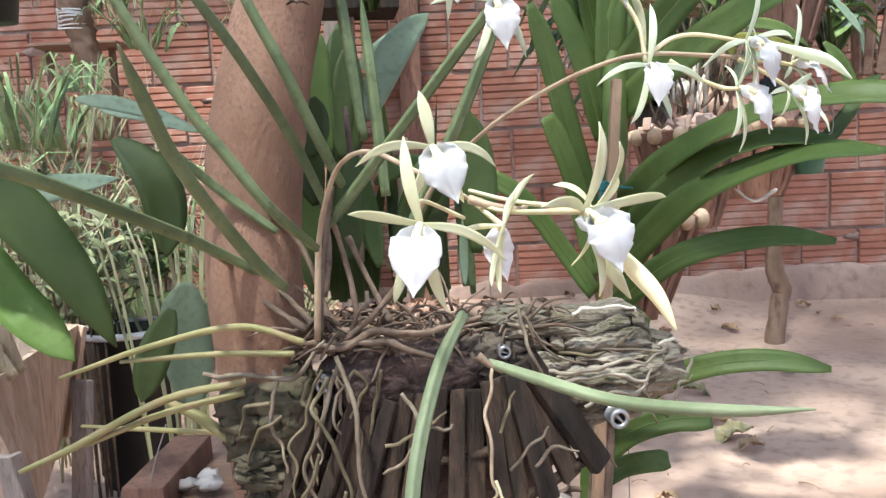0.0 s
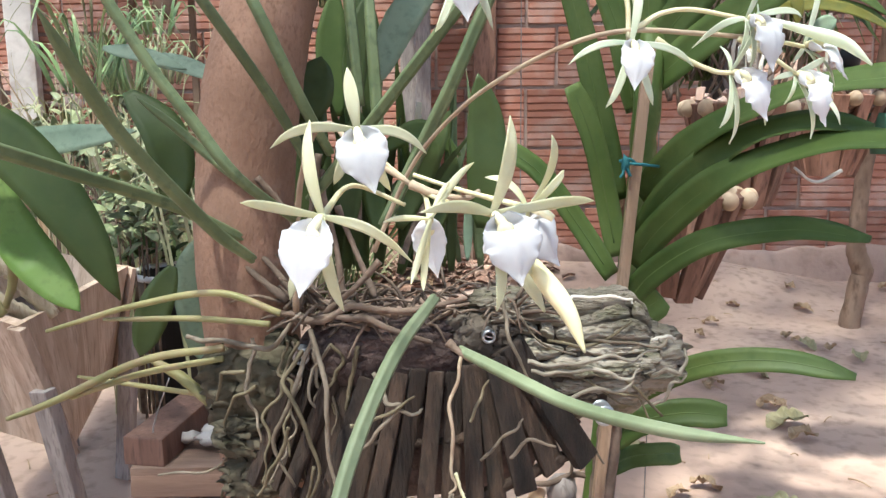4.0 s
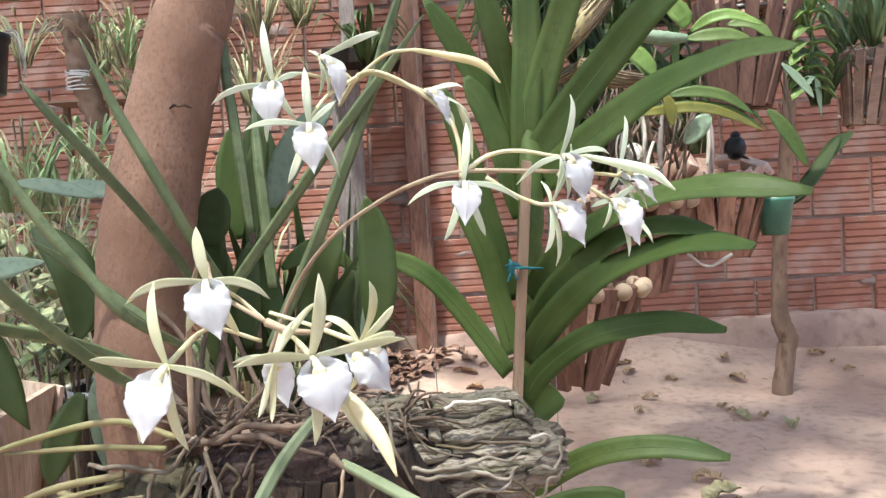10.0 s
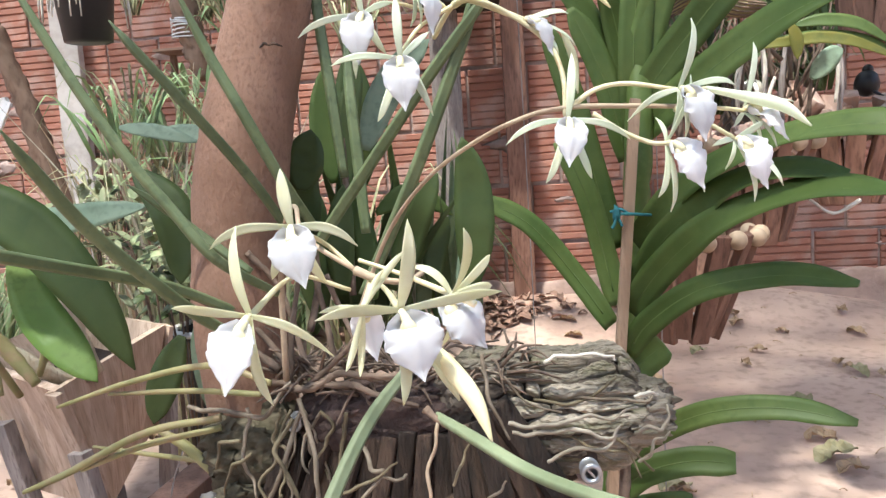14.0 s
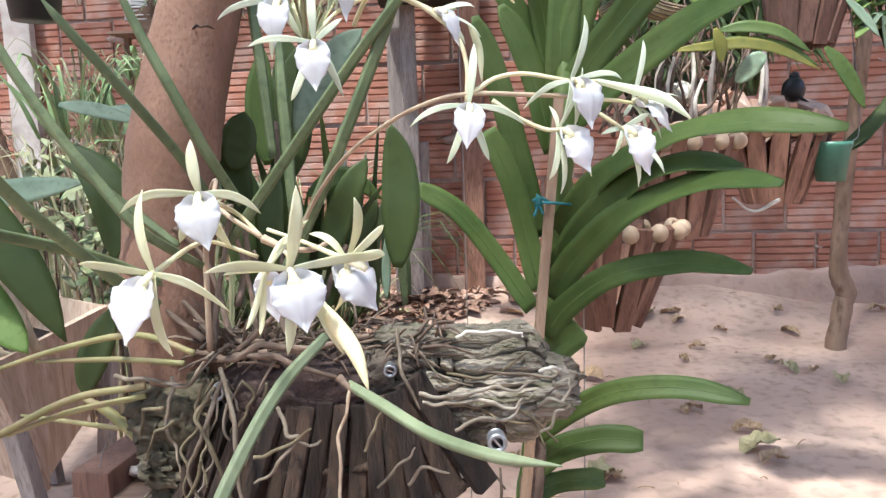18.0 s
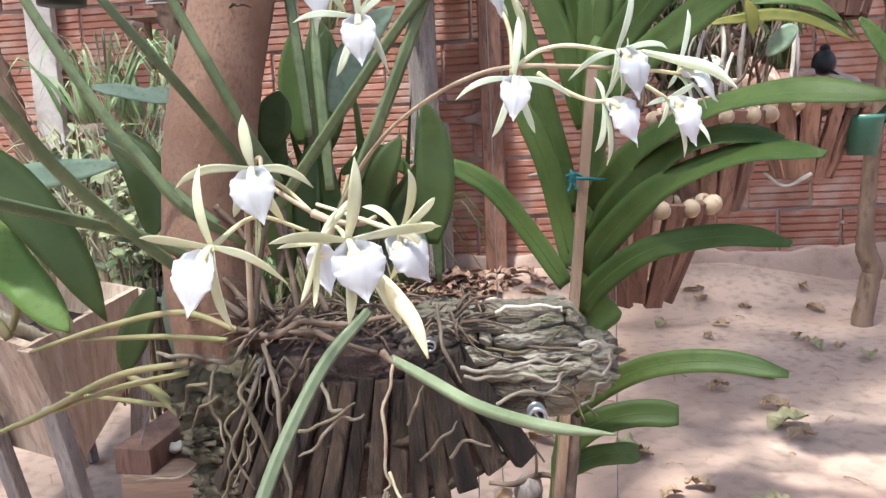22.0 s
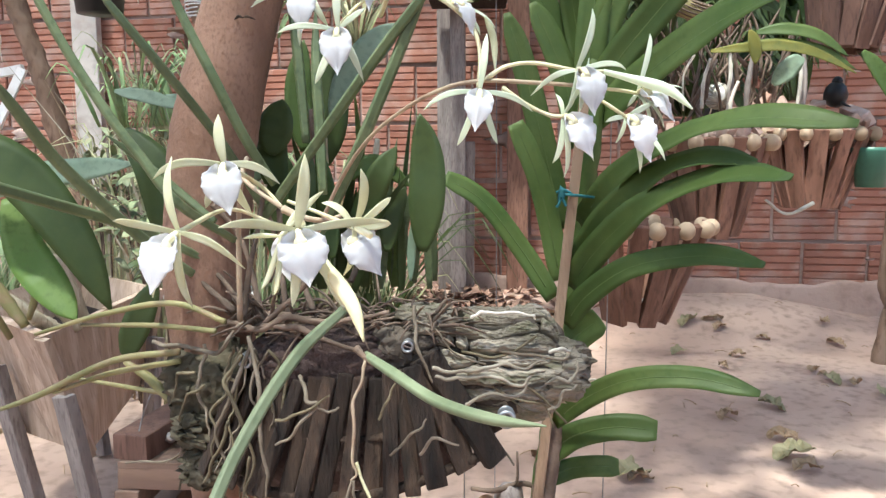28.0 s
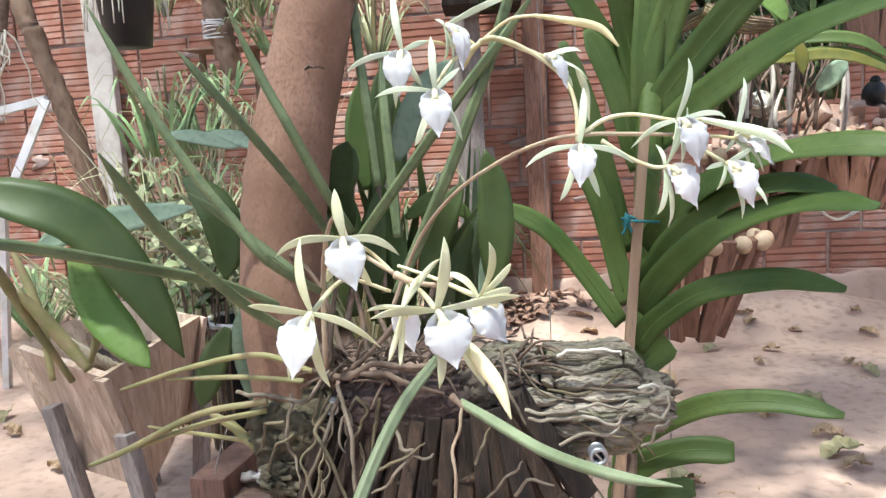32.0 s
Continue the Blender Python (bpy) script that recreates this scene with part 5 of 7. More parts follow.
slat_basket((0.247, 0.930, 0.500), 0.074, (0.233, 0.930, 0.379), 0.036, 13, "hanging basket of reddish slats with tan ball ends", seed=1, slat_w=0.0215, filled=False, ball_r=0.0104)
slat_basket((0.338, 0.985, 0.602), 0.071, (0.334, 0.985, 0.480), 0.036, 13, "hanging basket of reddish slats filled with chips", seed=2, slat_w=0.0205, ball_r=0.0102)
slat_basket((0.548, 1.185, 0.616), 0.080, (0.540, 1.180, 0.500), 0.038, 13, "hanging basket of dark reddish slats filled with brick chips", seed=3, slat_w=0.023, ball_r=0.0105)
slat_basket((0.566, 1.120, 0.884), 0.075, (0.551, 1.120, 0.726), 0.040, 13, "high hanging basket of dark slats", balls=False, seed=4, slat_w=0.021, mat=M_BLOCK)
slat_basket((1.119, 1.658, 0.888), 0.065, (1.093, 1.649, 0.727), 0.040, 10, "small slat basket of brown wood hung on the wall", balls=False, seed=5, slat_w=0.02, mat=M_PALLET)

# chips and pebbles heaped in the baskets
for k, (p, r) in enumerate((((0.446, 1.210, 0.643), 0.018), ((0.491, 1.206, 0.644), 0.022), ((0.527, 1.202, 0.637), 0.02), ((0.482, 1.228, 0.663), 0.017), ((0.608, 1.195, 0.635), 0.02), ((0.550, 1.201, 0.649), 0.018))):
    st = part("stone", box(bmesh.new(), p, (r * 1.9, r * 1.4, r * 1.2), Euler((k * 1.3, k * 0.7, k * 2.1)).to_matrix(), r * 0.14, r * 0.28), M_STONE, smooth=False)
    tagged(st, "broken reddish brick chip in a slat basket", "stone", "chips in the baskets")
wound = thing("twine_ball", "small ball of white twine lying in a slat basket", "twine")
wc = Vector((0.367, 1.077, 0.661))
part("core", blob(bmesh.new(), wc, 0.0165, 8, 12), M_WHITEPAINT, wound)
for k in range(9):
    ra = Matrix.Rotation(k * 0.36 - 1.5, 3, "Y") @ Matrix.Rotation(0.4, 3, "X")
    part("strand", bar([wc + ra @ Vector((math.cos(a) * 0.0172, math.sin(a) * 0.0172, 0)) for a in [2 * math.pi * i / 12 for i in range(13)]], [0.0016], sides=6, n=24), M_WHITEROOT, wound)
bulb = part("dark_bulb", blob(bmesh.new(), (0.586, 1.219, 0.671), 0.018, 10, 14, (1, 1, 1.1), 0.1), M_BLACK)
tagged(bulb, "small round black ornament among the canes", "ornament")
part("neck", blob(bmesh.new(), (0.588, 1.220, 0.691), 0.008, 8, 10), M_BLACK, bulb)
part("tail", bar([(0.588, 1.208, 0.660), (0.604, 1.196, 0.647)], [0.003, 0.0015], sides=6, n=4), M_BLACK, bulb)

# ---- cane orchid with striped canes and yellowing leaves ----
cane = thing("cane_orchid", "orchid with ribbed yellow canes and yellowing arched leaves", "orchid")
for a, r in (([(0.233, 0.970, 0.784), (0.265, 0.970, 0.817), (0.293, 0.970, 0.846), (0.314, 0.970, 0.872)], 0.0155), ([(0.230, 0.980, 0.812), (0.255, 0.980, 0.838), (0.281, 0.980, 0.864), (0.297, 0.980, 0.888)], 0.015), ([(0.264, 0.970, 0.776), (0.285, 0.970, 0.766), (0.309, 0.970, 0.755), (0.346, 0.970, 0.751)], 0.0125), ([(0.239, 0.990, 0.757), (0.262, 0.990, 0.769), (0.284, 0.990, 0.776), (0.297, 0.990, 0.783)], 0.01)):
    part("cane", bar(a, [r * 0.7, r, r * 0.9, r * 0.6], sides=24, n=26, wob=0.15, ribs=0.10), M_CANE, cane, "ribbed yellow cane")
    for k in range(7):
        ang = math.pi * (0.08 + 0.14 * k)
        across = (Vector(a[-1]) - Vector(a[0])).cross(Vector((0, 1, 0))).normalized()
        off = (across * math.cos(ang) + Vector((0, -1, 0)) * math.sin(ang)) * r * 0.93
        part("rib", bar([Vector(p) + off * f_ for p, f_ in zip(spline(a, 4), (0.72, 0.93, 1.0, 0.95, 0.66))], [0.0009, 0.0012, 0.0009], sides=5, n=18), M_STEM, cane)
for a, h, m in (
    ([(0.418, 0.980, 0.813), (0.442, 0.970, 0.826), (0.468, 0.960, 0.826), (0.498, 0.950, 0.811)], 0.0085, M_LIGHTLEAF),
    ([(0.477, 1.000, 0.823), (0.501, 0.993, 0.823), (0.516, 0.987, 0.813), (0.530, 0.980, 0.796)], 0.0095, M_STRAP),
    ([(0.408, 0.970, 0.801), (0.433, 0.963, 0.802), (0.460, 0.957, 0.801), (0.488, 0.950, 0.791)], 0.0095, M_STRAP),
    ([(0.392, 1.000, 0.858), (0.404, 1.000, 0.845), (0.415, 1.000, 0.832), (0.419, 1.000, 0.820)], 0.017, M_LIGHTLEAF),
    ([(0.369, 1.000, 0.831), (0.379, 1.000, 0.843), (0.392, 1.000, 0.855)], 0.009, M_YELLOWLEAF),
    ([(0.320, 0.950, 0.787), (0.333, 0.947, 0.779), (0.344, 0.943, 0.766), (0.353, 0.940, 0.751)], 0.0125, M_LIGHTLEAF),
    ([(0.360, 0.930, 0.728), (0.365, 0.930, 0.713), (0.367, 0.930, 0.702), (0.368, 0.930, 0.688)], 0.0085, M_YELLOWLEAF),
    ([(0.376, 0.960, 0.729), (0.410, 0.953, 0.731), (0.446, 0.947, 0.722), (0.480, 0.940, 0.697)], 0.0085, M_STRAP),
    ([(0.318, 0.940, 0.705), (0.361, 0.935, 0.708), (0.400, 0.930, 0.709), (0.439, 0.925, 0.698), (0.482, 0.920, 0.675)], 0.0075, M_YELLOWLEAF),
    ([(0.333, 0.960, 0.709), (0.374, 0.955, 0.713), (0.414, 0.950, 0.713), (0.454, 0.945, 0.704), (0.490, 0.940, 0.681)], 0.007, M_STRAP),
    ([(0.491, 0.930, 0.702), (0.509, 0.930, 0.680), (0.525, 0.930, 0.656), (0.541, 0.930, 0.629)], 0.0115, M_LIGHTLEAF),
    ([(0.421, 1.020, 0.671), (0.434, 1.020, 0.685), (0.447, 1.020, 0.698), (0.460, 1.020, 0.704)], 0.013, M_PALELEAF),
    ([(0.550, 1.000, 0.769), (0.566, 1.000, 0.753), (0.581, 1.000, 0.737), (0.594, 1.000, 0.721)], 0.007, M_PALELEAF),
):
    part("leaf", leaf(a, h, profile="oval", fold=0.3, thick=0.0015, normal=(0.1, -1, 0.35), n=18, wave=0.1), m, cane)
for a in ([(0.370, 1.053, 0.605), (0.378, 1.056, 0.660), (0.377, 1.060, 0.715)], [(0.405, 1.070, 0.603), (0.406, 1.074, 0.667), (0.415, 1.078, 0.731)], [(0.474, 1.065, 0.614), (0.480, 1.068, 0.670), (0.478, 1.071, 0.718)], [(0.343, 1.056, 0.615), (0.338, 1.060, 0.655), (0.359, 1.061, 0.709)]):
    part("cane", bar(a, [0.003, 0.004, 0.0025], sides=8, n=16, wob=0.3), M_GREYWOOD, cane, "old grey cane")
for a in ([(0.367, 1.037, 0.652), (0.372, 1.038, 0.686), (0.371, 1.041, 0.717)], [(0.328, 1.009, 0.641), (0.330, 1.011, 0.675), (0.338, 1.013, 0.705)], [(0.367, 1.015, 0.627), (0.367, 1.016, 0.650), (0.376, 1.017, 0.676)], [(0.463, 1.047, 0.641), (0.467, 1.049, 0.677), (0.467, 1.051, 0.708)]):
    part("root", bar(a, [0.0022, 0.0026, 0.0018], sides=7, n=14, wob=0.3), M_WHITEROOT, cane, "upright whitish root")
part("pseudobulb", bar([(0.332, 0.985, 0.816), (0.358, 0.985, 0.810), (0.386, 0.985, 0.806), (0.415, 0.985, 0.805)], [0.004, 0.0085, 0.0095, 0.0085, 0.005], sides=14, n=24, wob=0.2, ribs=0.08), M_PALELEAF, cane, "swollen silvery green stem in thin sheaths")
# tangle of old roots and dead canes between the baskets
g = random.Random(41)
tangle = bmesh.new()
for k in range(70):
    p = Vector((g.uniform(0.24, 0.44), g.uniform(1.02, 1.16), g.uniform(0.60, 0.70)))
    d = Vector((g.uniform(-0.05, 0.05), g.uniform(-0.02, 0.02), g.uniform(0.03, 0.13)))
    tube(tangle, [p, p + d * 0.5 + Vector((g.uniform(-0.015, 0.015), 0, 0)), p + d], [g.uniform(0.0012, 0.0035), 0.0012], sides=5, n=7, wob=0.3)
tagged(part("root_tangle", tangle, M_STEM, cane), "tangle of dead canes and old roots", kind="stuff")
# trailing plant with paired leaves
trail = thing("trailing_plant", "bright green trailing plant with short thick paired leaves", "plant")
tp = spline([(0.633, 1.099, 0.892), (0.642, 1.083, 0.823), (0.630, 1.081, 0.774), (0.629, 1.068, 0.732)], 16)
part("stem", bar(tp, [0.002], sides=6, n=16), M_LIGHTLEAF, trail)
for i, p in enumerate(tp[1::2]):
    p = Vector(p)
    for s in (-1, 1):
        part("leaf", leaf([p, p + Vector((s * 0.016, -0.008, 0.002)), p + Vector((s * 0.034, -0.012, -0.014))], 0.010, profile="oval", fold=0.4, thick=0.002, n=8), M_LIGHTLEAF, trail)
for a in ([(0.604, 1.060, 0.733), (0.630, 1.060, 0.755), (0.637, 1.055, 0.698)], [(0.589, 1.064, 0.770), (0.609, 1.061, 0.748)]):
    part("leaf", leaf(a, 0.009, profile="grass", fold=0.3, n=12), M_PALELEAF, trail)

pot = thing("green_pot", "small green plastic pot hung beside the pole", "pot")
GP = Vector((0.612, 1.147, 0.532))
part("shell", lathe(bmesh.new(), GP, [(0.020, 0), (0.026, 0.045), (0.029, 0.052), (0.029, 0.058), (0.026, 0.058), (0.024, 0.045), (0.018, 0.006)], 26), M_GREENPOT, pot)
part("wire", bar([GP + Vector((0.03, 0, 0.055)), GP + Vector((0.04, 0, 0.09)), GP + Vector((0.02, 0.01, 0.3))], [0.001], sides=5, n=10), M_WIRE, pot)
for a in ([(0.623, 1.149, 0.571), (0.681, 1.166, 0.611), (0.771, 1.223, 0.686)], [(0.623, 1.149, 0.571), (0.666, 1.166, 0.594), (0.729, 1.205, 0.650)], [(0.697, 1.185, 0.620), (0.761, 1.223, 0.668), (0.803, 1.241, 0.690)]):
    part("leaf", leaf(a, 0.013, profile="oval", fold=0.2, n=14), M_BROAD, pot)

# curled dry root stub below the baskets
stub = tagged(part("dry_root", bar([(0.415, 1.012, 0.522), (0.444, 1.013, 0.503), (0.480, 1.019, 0.517)], [0.0018, 0.002, 0.003], sides=7, n=12, wob=0.3), M_WHITEROOT), "pale dry root hanging below the baskets", "root")

# ---- pole in the yard ----
yard_pole = thing("yard_pole", "thin crooked bare pole planted in the sand", "pole")
part("shaft", bar([(1.135, 2.13, -0.05), (1.139, 2.134, 0.02), (1.160, 2.140, 0.130), (1.166, 2.140, 0.160), (1.150, 2.147, 0.215), (1.148, 2.150, 0.270), (1.162, 2.160, 0.455), (1.196, 2.172, 0.700), (1.228, 2.186, 0.976), (1.265, 2.21, 1.43)], [0.030, 0.027, 0.025, 0.027, 0.026, 0.022, 0.021, 0.020, 0.019, 0.018], sides=14, n=50, wob=0.14), M_POLE, yard_pole)

# ---- plants and woodwork to the left ----
broad = thing("broad_leaf_orchid", "orchid with large thick dark green leaves in a wooden planter", "orchid")
for a, h, m in (
    ([(-0.528, 0.676, 0.611), (-0.459, 0.681, 0.596), (-0.402, 0.694, 0.567), (-0.352, 0.695, 0.503), (-0.317, 0.694, 0.433)], 0.025, M_BROAD),
    ([(-0.436, 0.727, 0.542), (-0.409, 0.712, 0.488), (-0.379, 0.700, 0.454), (-0.350, 0.689, 0.425)], 0.020, M_LIGHTLEAF),
    ([(-0.312, 0.730, 0.610), (-0.281, 0.719, 0.577), (-0.271, 0.715, 0.542), (-0.273, 0.709, 0.506)], 0.019, M_BROAD),
    ([(-0.514, 0.788, 0.535), (-0.469, 0.797, 0.557), (-0.393, 0.786, 0.567), (-0.322, 0.775, 0.576)], 0.017, M_PALELEAF),
    ([(-0.377, 0.852, 0.658), (-0.337, 0.855, 0.650), (-0.296, 0.858, 0.637)], 0.009, M_PALELEAF),
    ([(-0.396, 1.013, 0.660), (-0.343, 1.005, 0.651), (-0.280, 0.994, 0.627)], 0.012, M_PALELEAF),
    ([(-0.280, 0.825, 0.468), (-0.285, 0.821, 0.428), (-0.282, 0.816, 0.382), (-0.280, 0.811, 0.336)], 0.026, M_PALELEAF),
    ([(-0.267, 0.684, 0.464), (-0.284, 0.676, 0.424), (-0.295, 0.670, 0.390)], 0.014, M_BROAD),
):
    part("leaf", leaf(a, h, profile="oval", fold=0.25, thick=0.0024, normal=(0.25, -0.85, 0.5), n=24, wave=0.08), m, broad, "thick leathery leaf")
for a, r in (([(-0.547, 0.891, 0.358), (-0.569, 0.851, 0.448), (-0.580, 0.810, 0.523), (-0.600, 0.784, 0.571)], 0.006), ([(-0.501, 0.849, 0.383), (-0.534, 0.852, 0.426), (-0.571, 0.836, 0.486)], 0.008), ([(-0.508, 0.869, 0.387), (-0.491, 0.858, 0.433), (-0.452, 0.755, 0.540)], 0.005), ([(-0.599, 0.935, 0.347), (-0.615, 0.947, 0.441), (-0.647, 0.955, 0.528)], 0.006)):
    part("pseudobulb", bar(a, [r * 0.7, r, r * 1.05, r * 0.6], sides=9, n=20, wob=0.15), M_YSTEM, broad, "yellow-green stem")

# dark leaves behind the quills
back = thing("oval_leaf_orchid", "orchid with upright oval dark green leaves growing behind the log", "orchid")
for a, h, m in (
    ([(-0.009, 0.661, 0.497), (-0.005, 0.663, 0.540), (-0.005, 0.669, 0.582), (-0.011, 0.669, 0.621)], 0.0165, M_BROAD),
    ([(-0.115, 0.753, 0.574), (-0.111, 0.757, 0.616), (-0.111, 0.762, 0.664), (-0.113, 0.767, 0.710)], 0.020, M_BROAD),
    ([(-0.091, 0.801, 0.673), (-0.073, 0.800, 0.686), (-0.043, 0.798, 0.713)], 0.011, M_PALELEAF),
    ([(-0.147, 0.705, 0.465), (-0.151, 0.711, 0.516), (-0.151, 0.716, 0.561), (-0.147, 0.718, 0.586)], 0.017, M_BROAD),
    ([(-0.093, 0.684, 0.615), (-0.079, 0.691, 0.652), (-0.058, 0.698, 0.684), (-0.034, 0.704, 0.706)], 0.014, M_PALELEAF),
    ([(-0.076, 0.669, 0.496), (-0.062, 0.676, 0.533), (-0.048, 0.672, 0.566), (-0.033, 0.678, 0.592)], 0.013, M_BROAD),
    ([(-0.141, 0.669, 0.545), (-0.147, 0.674, 0.588), (-0.141, 0.680, 0.626)], 0.014, M_BROAD),
    ([(-0.115, 0.645, 0.499), (-0.115, 0.651, 0.546), (-0.110, 0.658, 0.588)], 0.012, M_BROAD),
    ([(-0.092, 0.666, 0.490), (-0.099, 0.683, 0.538), (-0.108, 0.690, 0.593)], 0.010, M_STRAP),
    ([(-0.044, 0.682, 0.494), (-0.039, 0.688, 0.527), (-0.027, 0.693, 0.554)], 0.010, M_BROAD),
    ([(-0.165, 0.678, 0.561), (-0.157, 0.683, 0.588), (-0.144, 0.688, 0.607)], 0.012, M_PALELEAF),
    ([(-0.020, 0.661, 0.470), (-0.019, 0.666, 0.502), (-0.016, 0.671, 0.534)], 0.004, M_PALELEAF),
    ([(-0.090, 0.697, 0.560), (-0.057, 0.703, 0.576), (-0.023, 0.703, 0.554)], 0.009, M_STRAP),
    ([(-0.128, 0.717, 0.588), (-0.134, 0.725, 0.644), (-0.129, 0.733, 0.696)], 0.013, M_STRAP),
    ([(-0.117, 0.717, 0.582), (-0.112, 0.727, 0.644), (-0.100, 0.736, 0.695)], 0.011, M_BROAD),
    ([(-0.146, 0.666, 0.585), (-0.142, 0.670, 0.610), (-0.136, 0.673, 0.635)], 0.016, M_BROAD),
):
    part("leaf", leaf(a, h, profile="oval", fold=0.22, thick=0.0016, normal=(0.1, -1, 0.2), n=20, wave=0.06), m, back)
for a in ([(-0.107, 0.646, 0.498), (-0.109, 0.664, 0.561), (-0.112, 0.684, 0.626)], [(-0.074, 0.655, 0.470), (-0.067, 0.669, 0.490), (-0.054, 0.674, 0.517)], [(-0.139, 0.618, 0.476), (-0.133, 0.634, 0.510), (-0.136, 0.649, 0.546)]):
    part("stem", bar(a, [0.003, 0.0026], sides=7, n=12, wob=0.3), M_STEM, back)

g = random.Random(19)
for k in range(26):
    x0, y0 = g.uniform(-0.13, 0.0), g.uniform(0.68, 0.80)
    p = Vector((x0, y0, 0.455))
    lx, h = g.gauss(0, 0.035), g.uniform(0.08, 0.20)
    part("leaf", leaf([p, p + Vector((lx * 0.3, 0, h * 0.5)), p + Vector((lx, g.uniform(-0.02, 0.02), h))], g.uniform(0.003, 0.009), profile="grass", fold=0.3, thick=0.0012, normal=(g.uniform(-0.5, 0.5), -1, 0.2), n=14, wave=0.08), g.choice((M_BROAD, M_STRAP, M_BROAD, M_QUILL)), back, "narrow leaf")
for a in ([(-0.112, 0.735, 0.46), (-0.114, 0.738, 0.56), (-0.111, 0.742, 0.625)], [(-0.06, 0.72, 0.46), (-0.064, 0.725, 0.53), (-0.058, 0.73, 0.60)]):
    part("stem", bar(a, [0.0035, 0.0045, 0.0025], sides=8, n=16, wob=0.4), M_PAPER, back, "stem in a dry papery sheath")

# tapered wooden planter on splayed legs
pl = thing("wooden_planter", "tapered planter box of pale raw boards on splayed legs", "planter")
A, Bc, D = Vector((-0.541, 0.950, 0.345)), Vector((-0.787, 1.151, 0.345)), Vector((-0.551, 1.341, 0.345))
zt = A.z
F = Bc + D - A
ctr = (A + Bc + D + F) / 4
LOW_A, LOW_B = Vector((-0.514, 1.000, 0.163)), Vector((-0.66, 1.085, 0.163))
LOW_D = D.lerp(F, 0.16) + Vector((0.0, -0.035, -0.182))
LOWS = {0: LOW_A, 1: LOW_B, 2: LOW_D, 3: LOW_B + LOW_D - LOW_A}


def inside(k, depth, inset):
    """A point inside corner k of the box, some way below the rim."""
    top_ = (A, Bc, D, F)[k]
    q = top_.lerp(LOWS[k], depth / 0.182)
    return q.lerp(Vector((ctr.x, ctr.y, q.z)), inset)


for i0, i1 in ((0, 1), (0, 2), (1, 3), (2, 3)):
    p, q, lp, lq = (A, Bc, D, F)[i0], (A, Bc, D, F)[i1], LOWS[i0], LOWS[i1]
    for i in range(2):
        u0, u1 = i / 2 + (0.004 if i else 0.0), (i + 1) / 2
        quad = [p.lerp(q, u0), p.lerp(q, u1), lp.lerp(lq, u1), lp.lerp(lq, u0)]
        n_ = (quad[1] - quad[0]).cross(quad[3] - quad[0]).normalized() * 0.012
        if n_.dot(ctr - quad[0]) < 0:
            n_ = -n_
        b = bmesh.new()
        lo_ = [b.verts.new(v) for v in quad]
        hi_ = [b.verts.new(v + n_) for v in quad]
        b.faces.new(lo_[::-1]), b.faces.new(hi_)
        for k in range(4):
            b.faces.new((lo_[k], lo_[(k + 1) % 4], hi_[(k + 1) % 4], hi_[k]))
        bmesh.ops.recalc_face_normals(b, faces=b.faces[:])
        part("board", b, M_WOOD, pl, smooth=False)
for k in range(4):
    top_ = (A, Bc, D, F)[k]
    out = (top_ - Vector((ctr.x, ctr.y, top_.z))).normalized()
    part("corner_strip", plank(top_ + out * 0.003 - Vector((0, 0, 0.002)), LOWS[k] + out * 0.003, 0.024, 0.010, (1, -0.6, 0), 0.001, 0.0008), M_WOOD, pl, smooth=False)
for p, q in (((-0.524, 0.962, 0.262), (-0.488, 0.985, 0.0)), ((-0.679, 1.055, 0.275), (-0.630, 1.075, 0.0)), ((-0.540, 1.300, 0.262), (-0.555, 1.270, 0.0)), ((-0.740, 1.430, 0.262), (-0.700, 1.400, 0.0))):
    part("leg", plank(p, q, 0.027, 0.018, (1, -0.4, 0), 0.0015, 0.001), M_GREYWOOD, pl, smooth=False)
soil = bmesh.new()
sv = [soil.verts.new(inside(k, 0.06, 0.09)) for k in (0, 2, 3, 1)]
sw = [soil.verts.new(inside(k, 0.10, 0.12)) for k in (0, 2, 3, 1)]
soil.faces.new(sv), soil.faces.new(sw[::-1])
for k in range(4):
    soil.faces.new((sv[k], sw[k], sw[(k + 1) % 4], sv[(k + 1) % 4]))
part("soil", soil, M_PEAT, pl)

# open crate of stacked planks with a red-brown block on top
cr = thing("plank_crate", "log-cabin crate of stacked brown planks", "crate")
K = Vector((-0.322, 0.688, 0.275))
W_, D_ = 0.17, 0.15
g = random.Random(2)
for tier in range(6):
    z = K.z - 0.010 - tier * 0.046
    if z < 0.01:
        break
    for yy in (0.012, D_ - 0.012):
        part("plank", plank((K.x + g.uniform(-0.004, 0.004), K.y + yy, z), (K.x + W_, K.y + yy, z), 0.024, 0.022, (0, 1, 0), 0.0015, 0.001), M_PALLET, cr, smooth=False)
    for xx in (0.014, W_ - 0.02):
        part("plank", plank((K.x + xx, K.y - 0.004, z - 0.023), (K.x + xx, K.y + D_ + 0.004, z - 0.023), 0.026, 0.022, (1, 0, 0), 0.0015, 0.001), M_PALLET, cr, smooth=False)
part("lid", plank((K.x + 0.004, K.y + D_ / 2, K.z + 0.004), (K.x + W_, K.y + D_ / 2, K.z + 0.004), D_, 0.007, (0, 1, 0), 0.001, 0.0008), M_PALLET, cr, smooth=False)
blk = thing("wooden_block", "red-brown squared wooden block with a wired screw eye", "block")
b0, b1 = Vector((-0.307, 0.693, 0.295)), Vector((-0.286, 0.827, 0.293))
b1.z = b0.z
mid = (b0 + b1) / 2
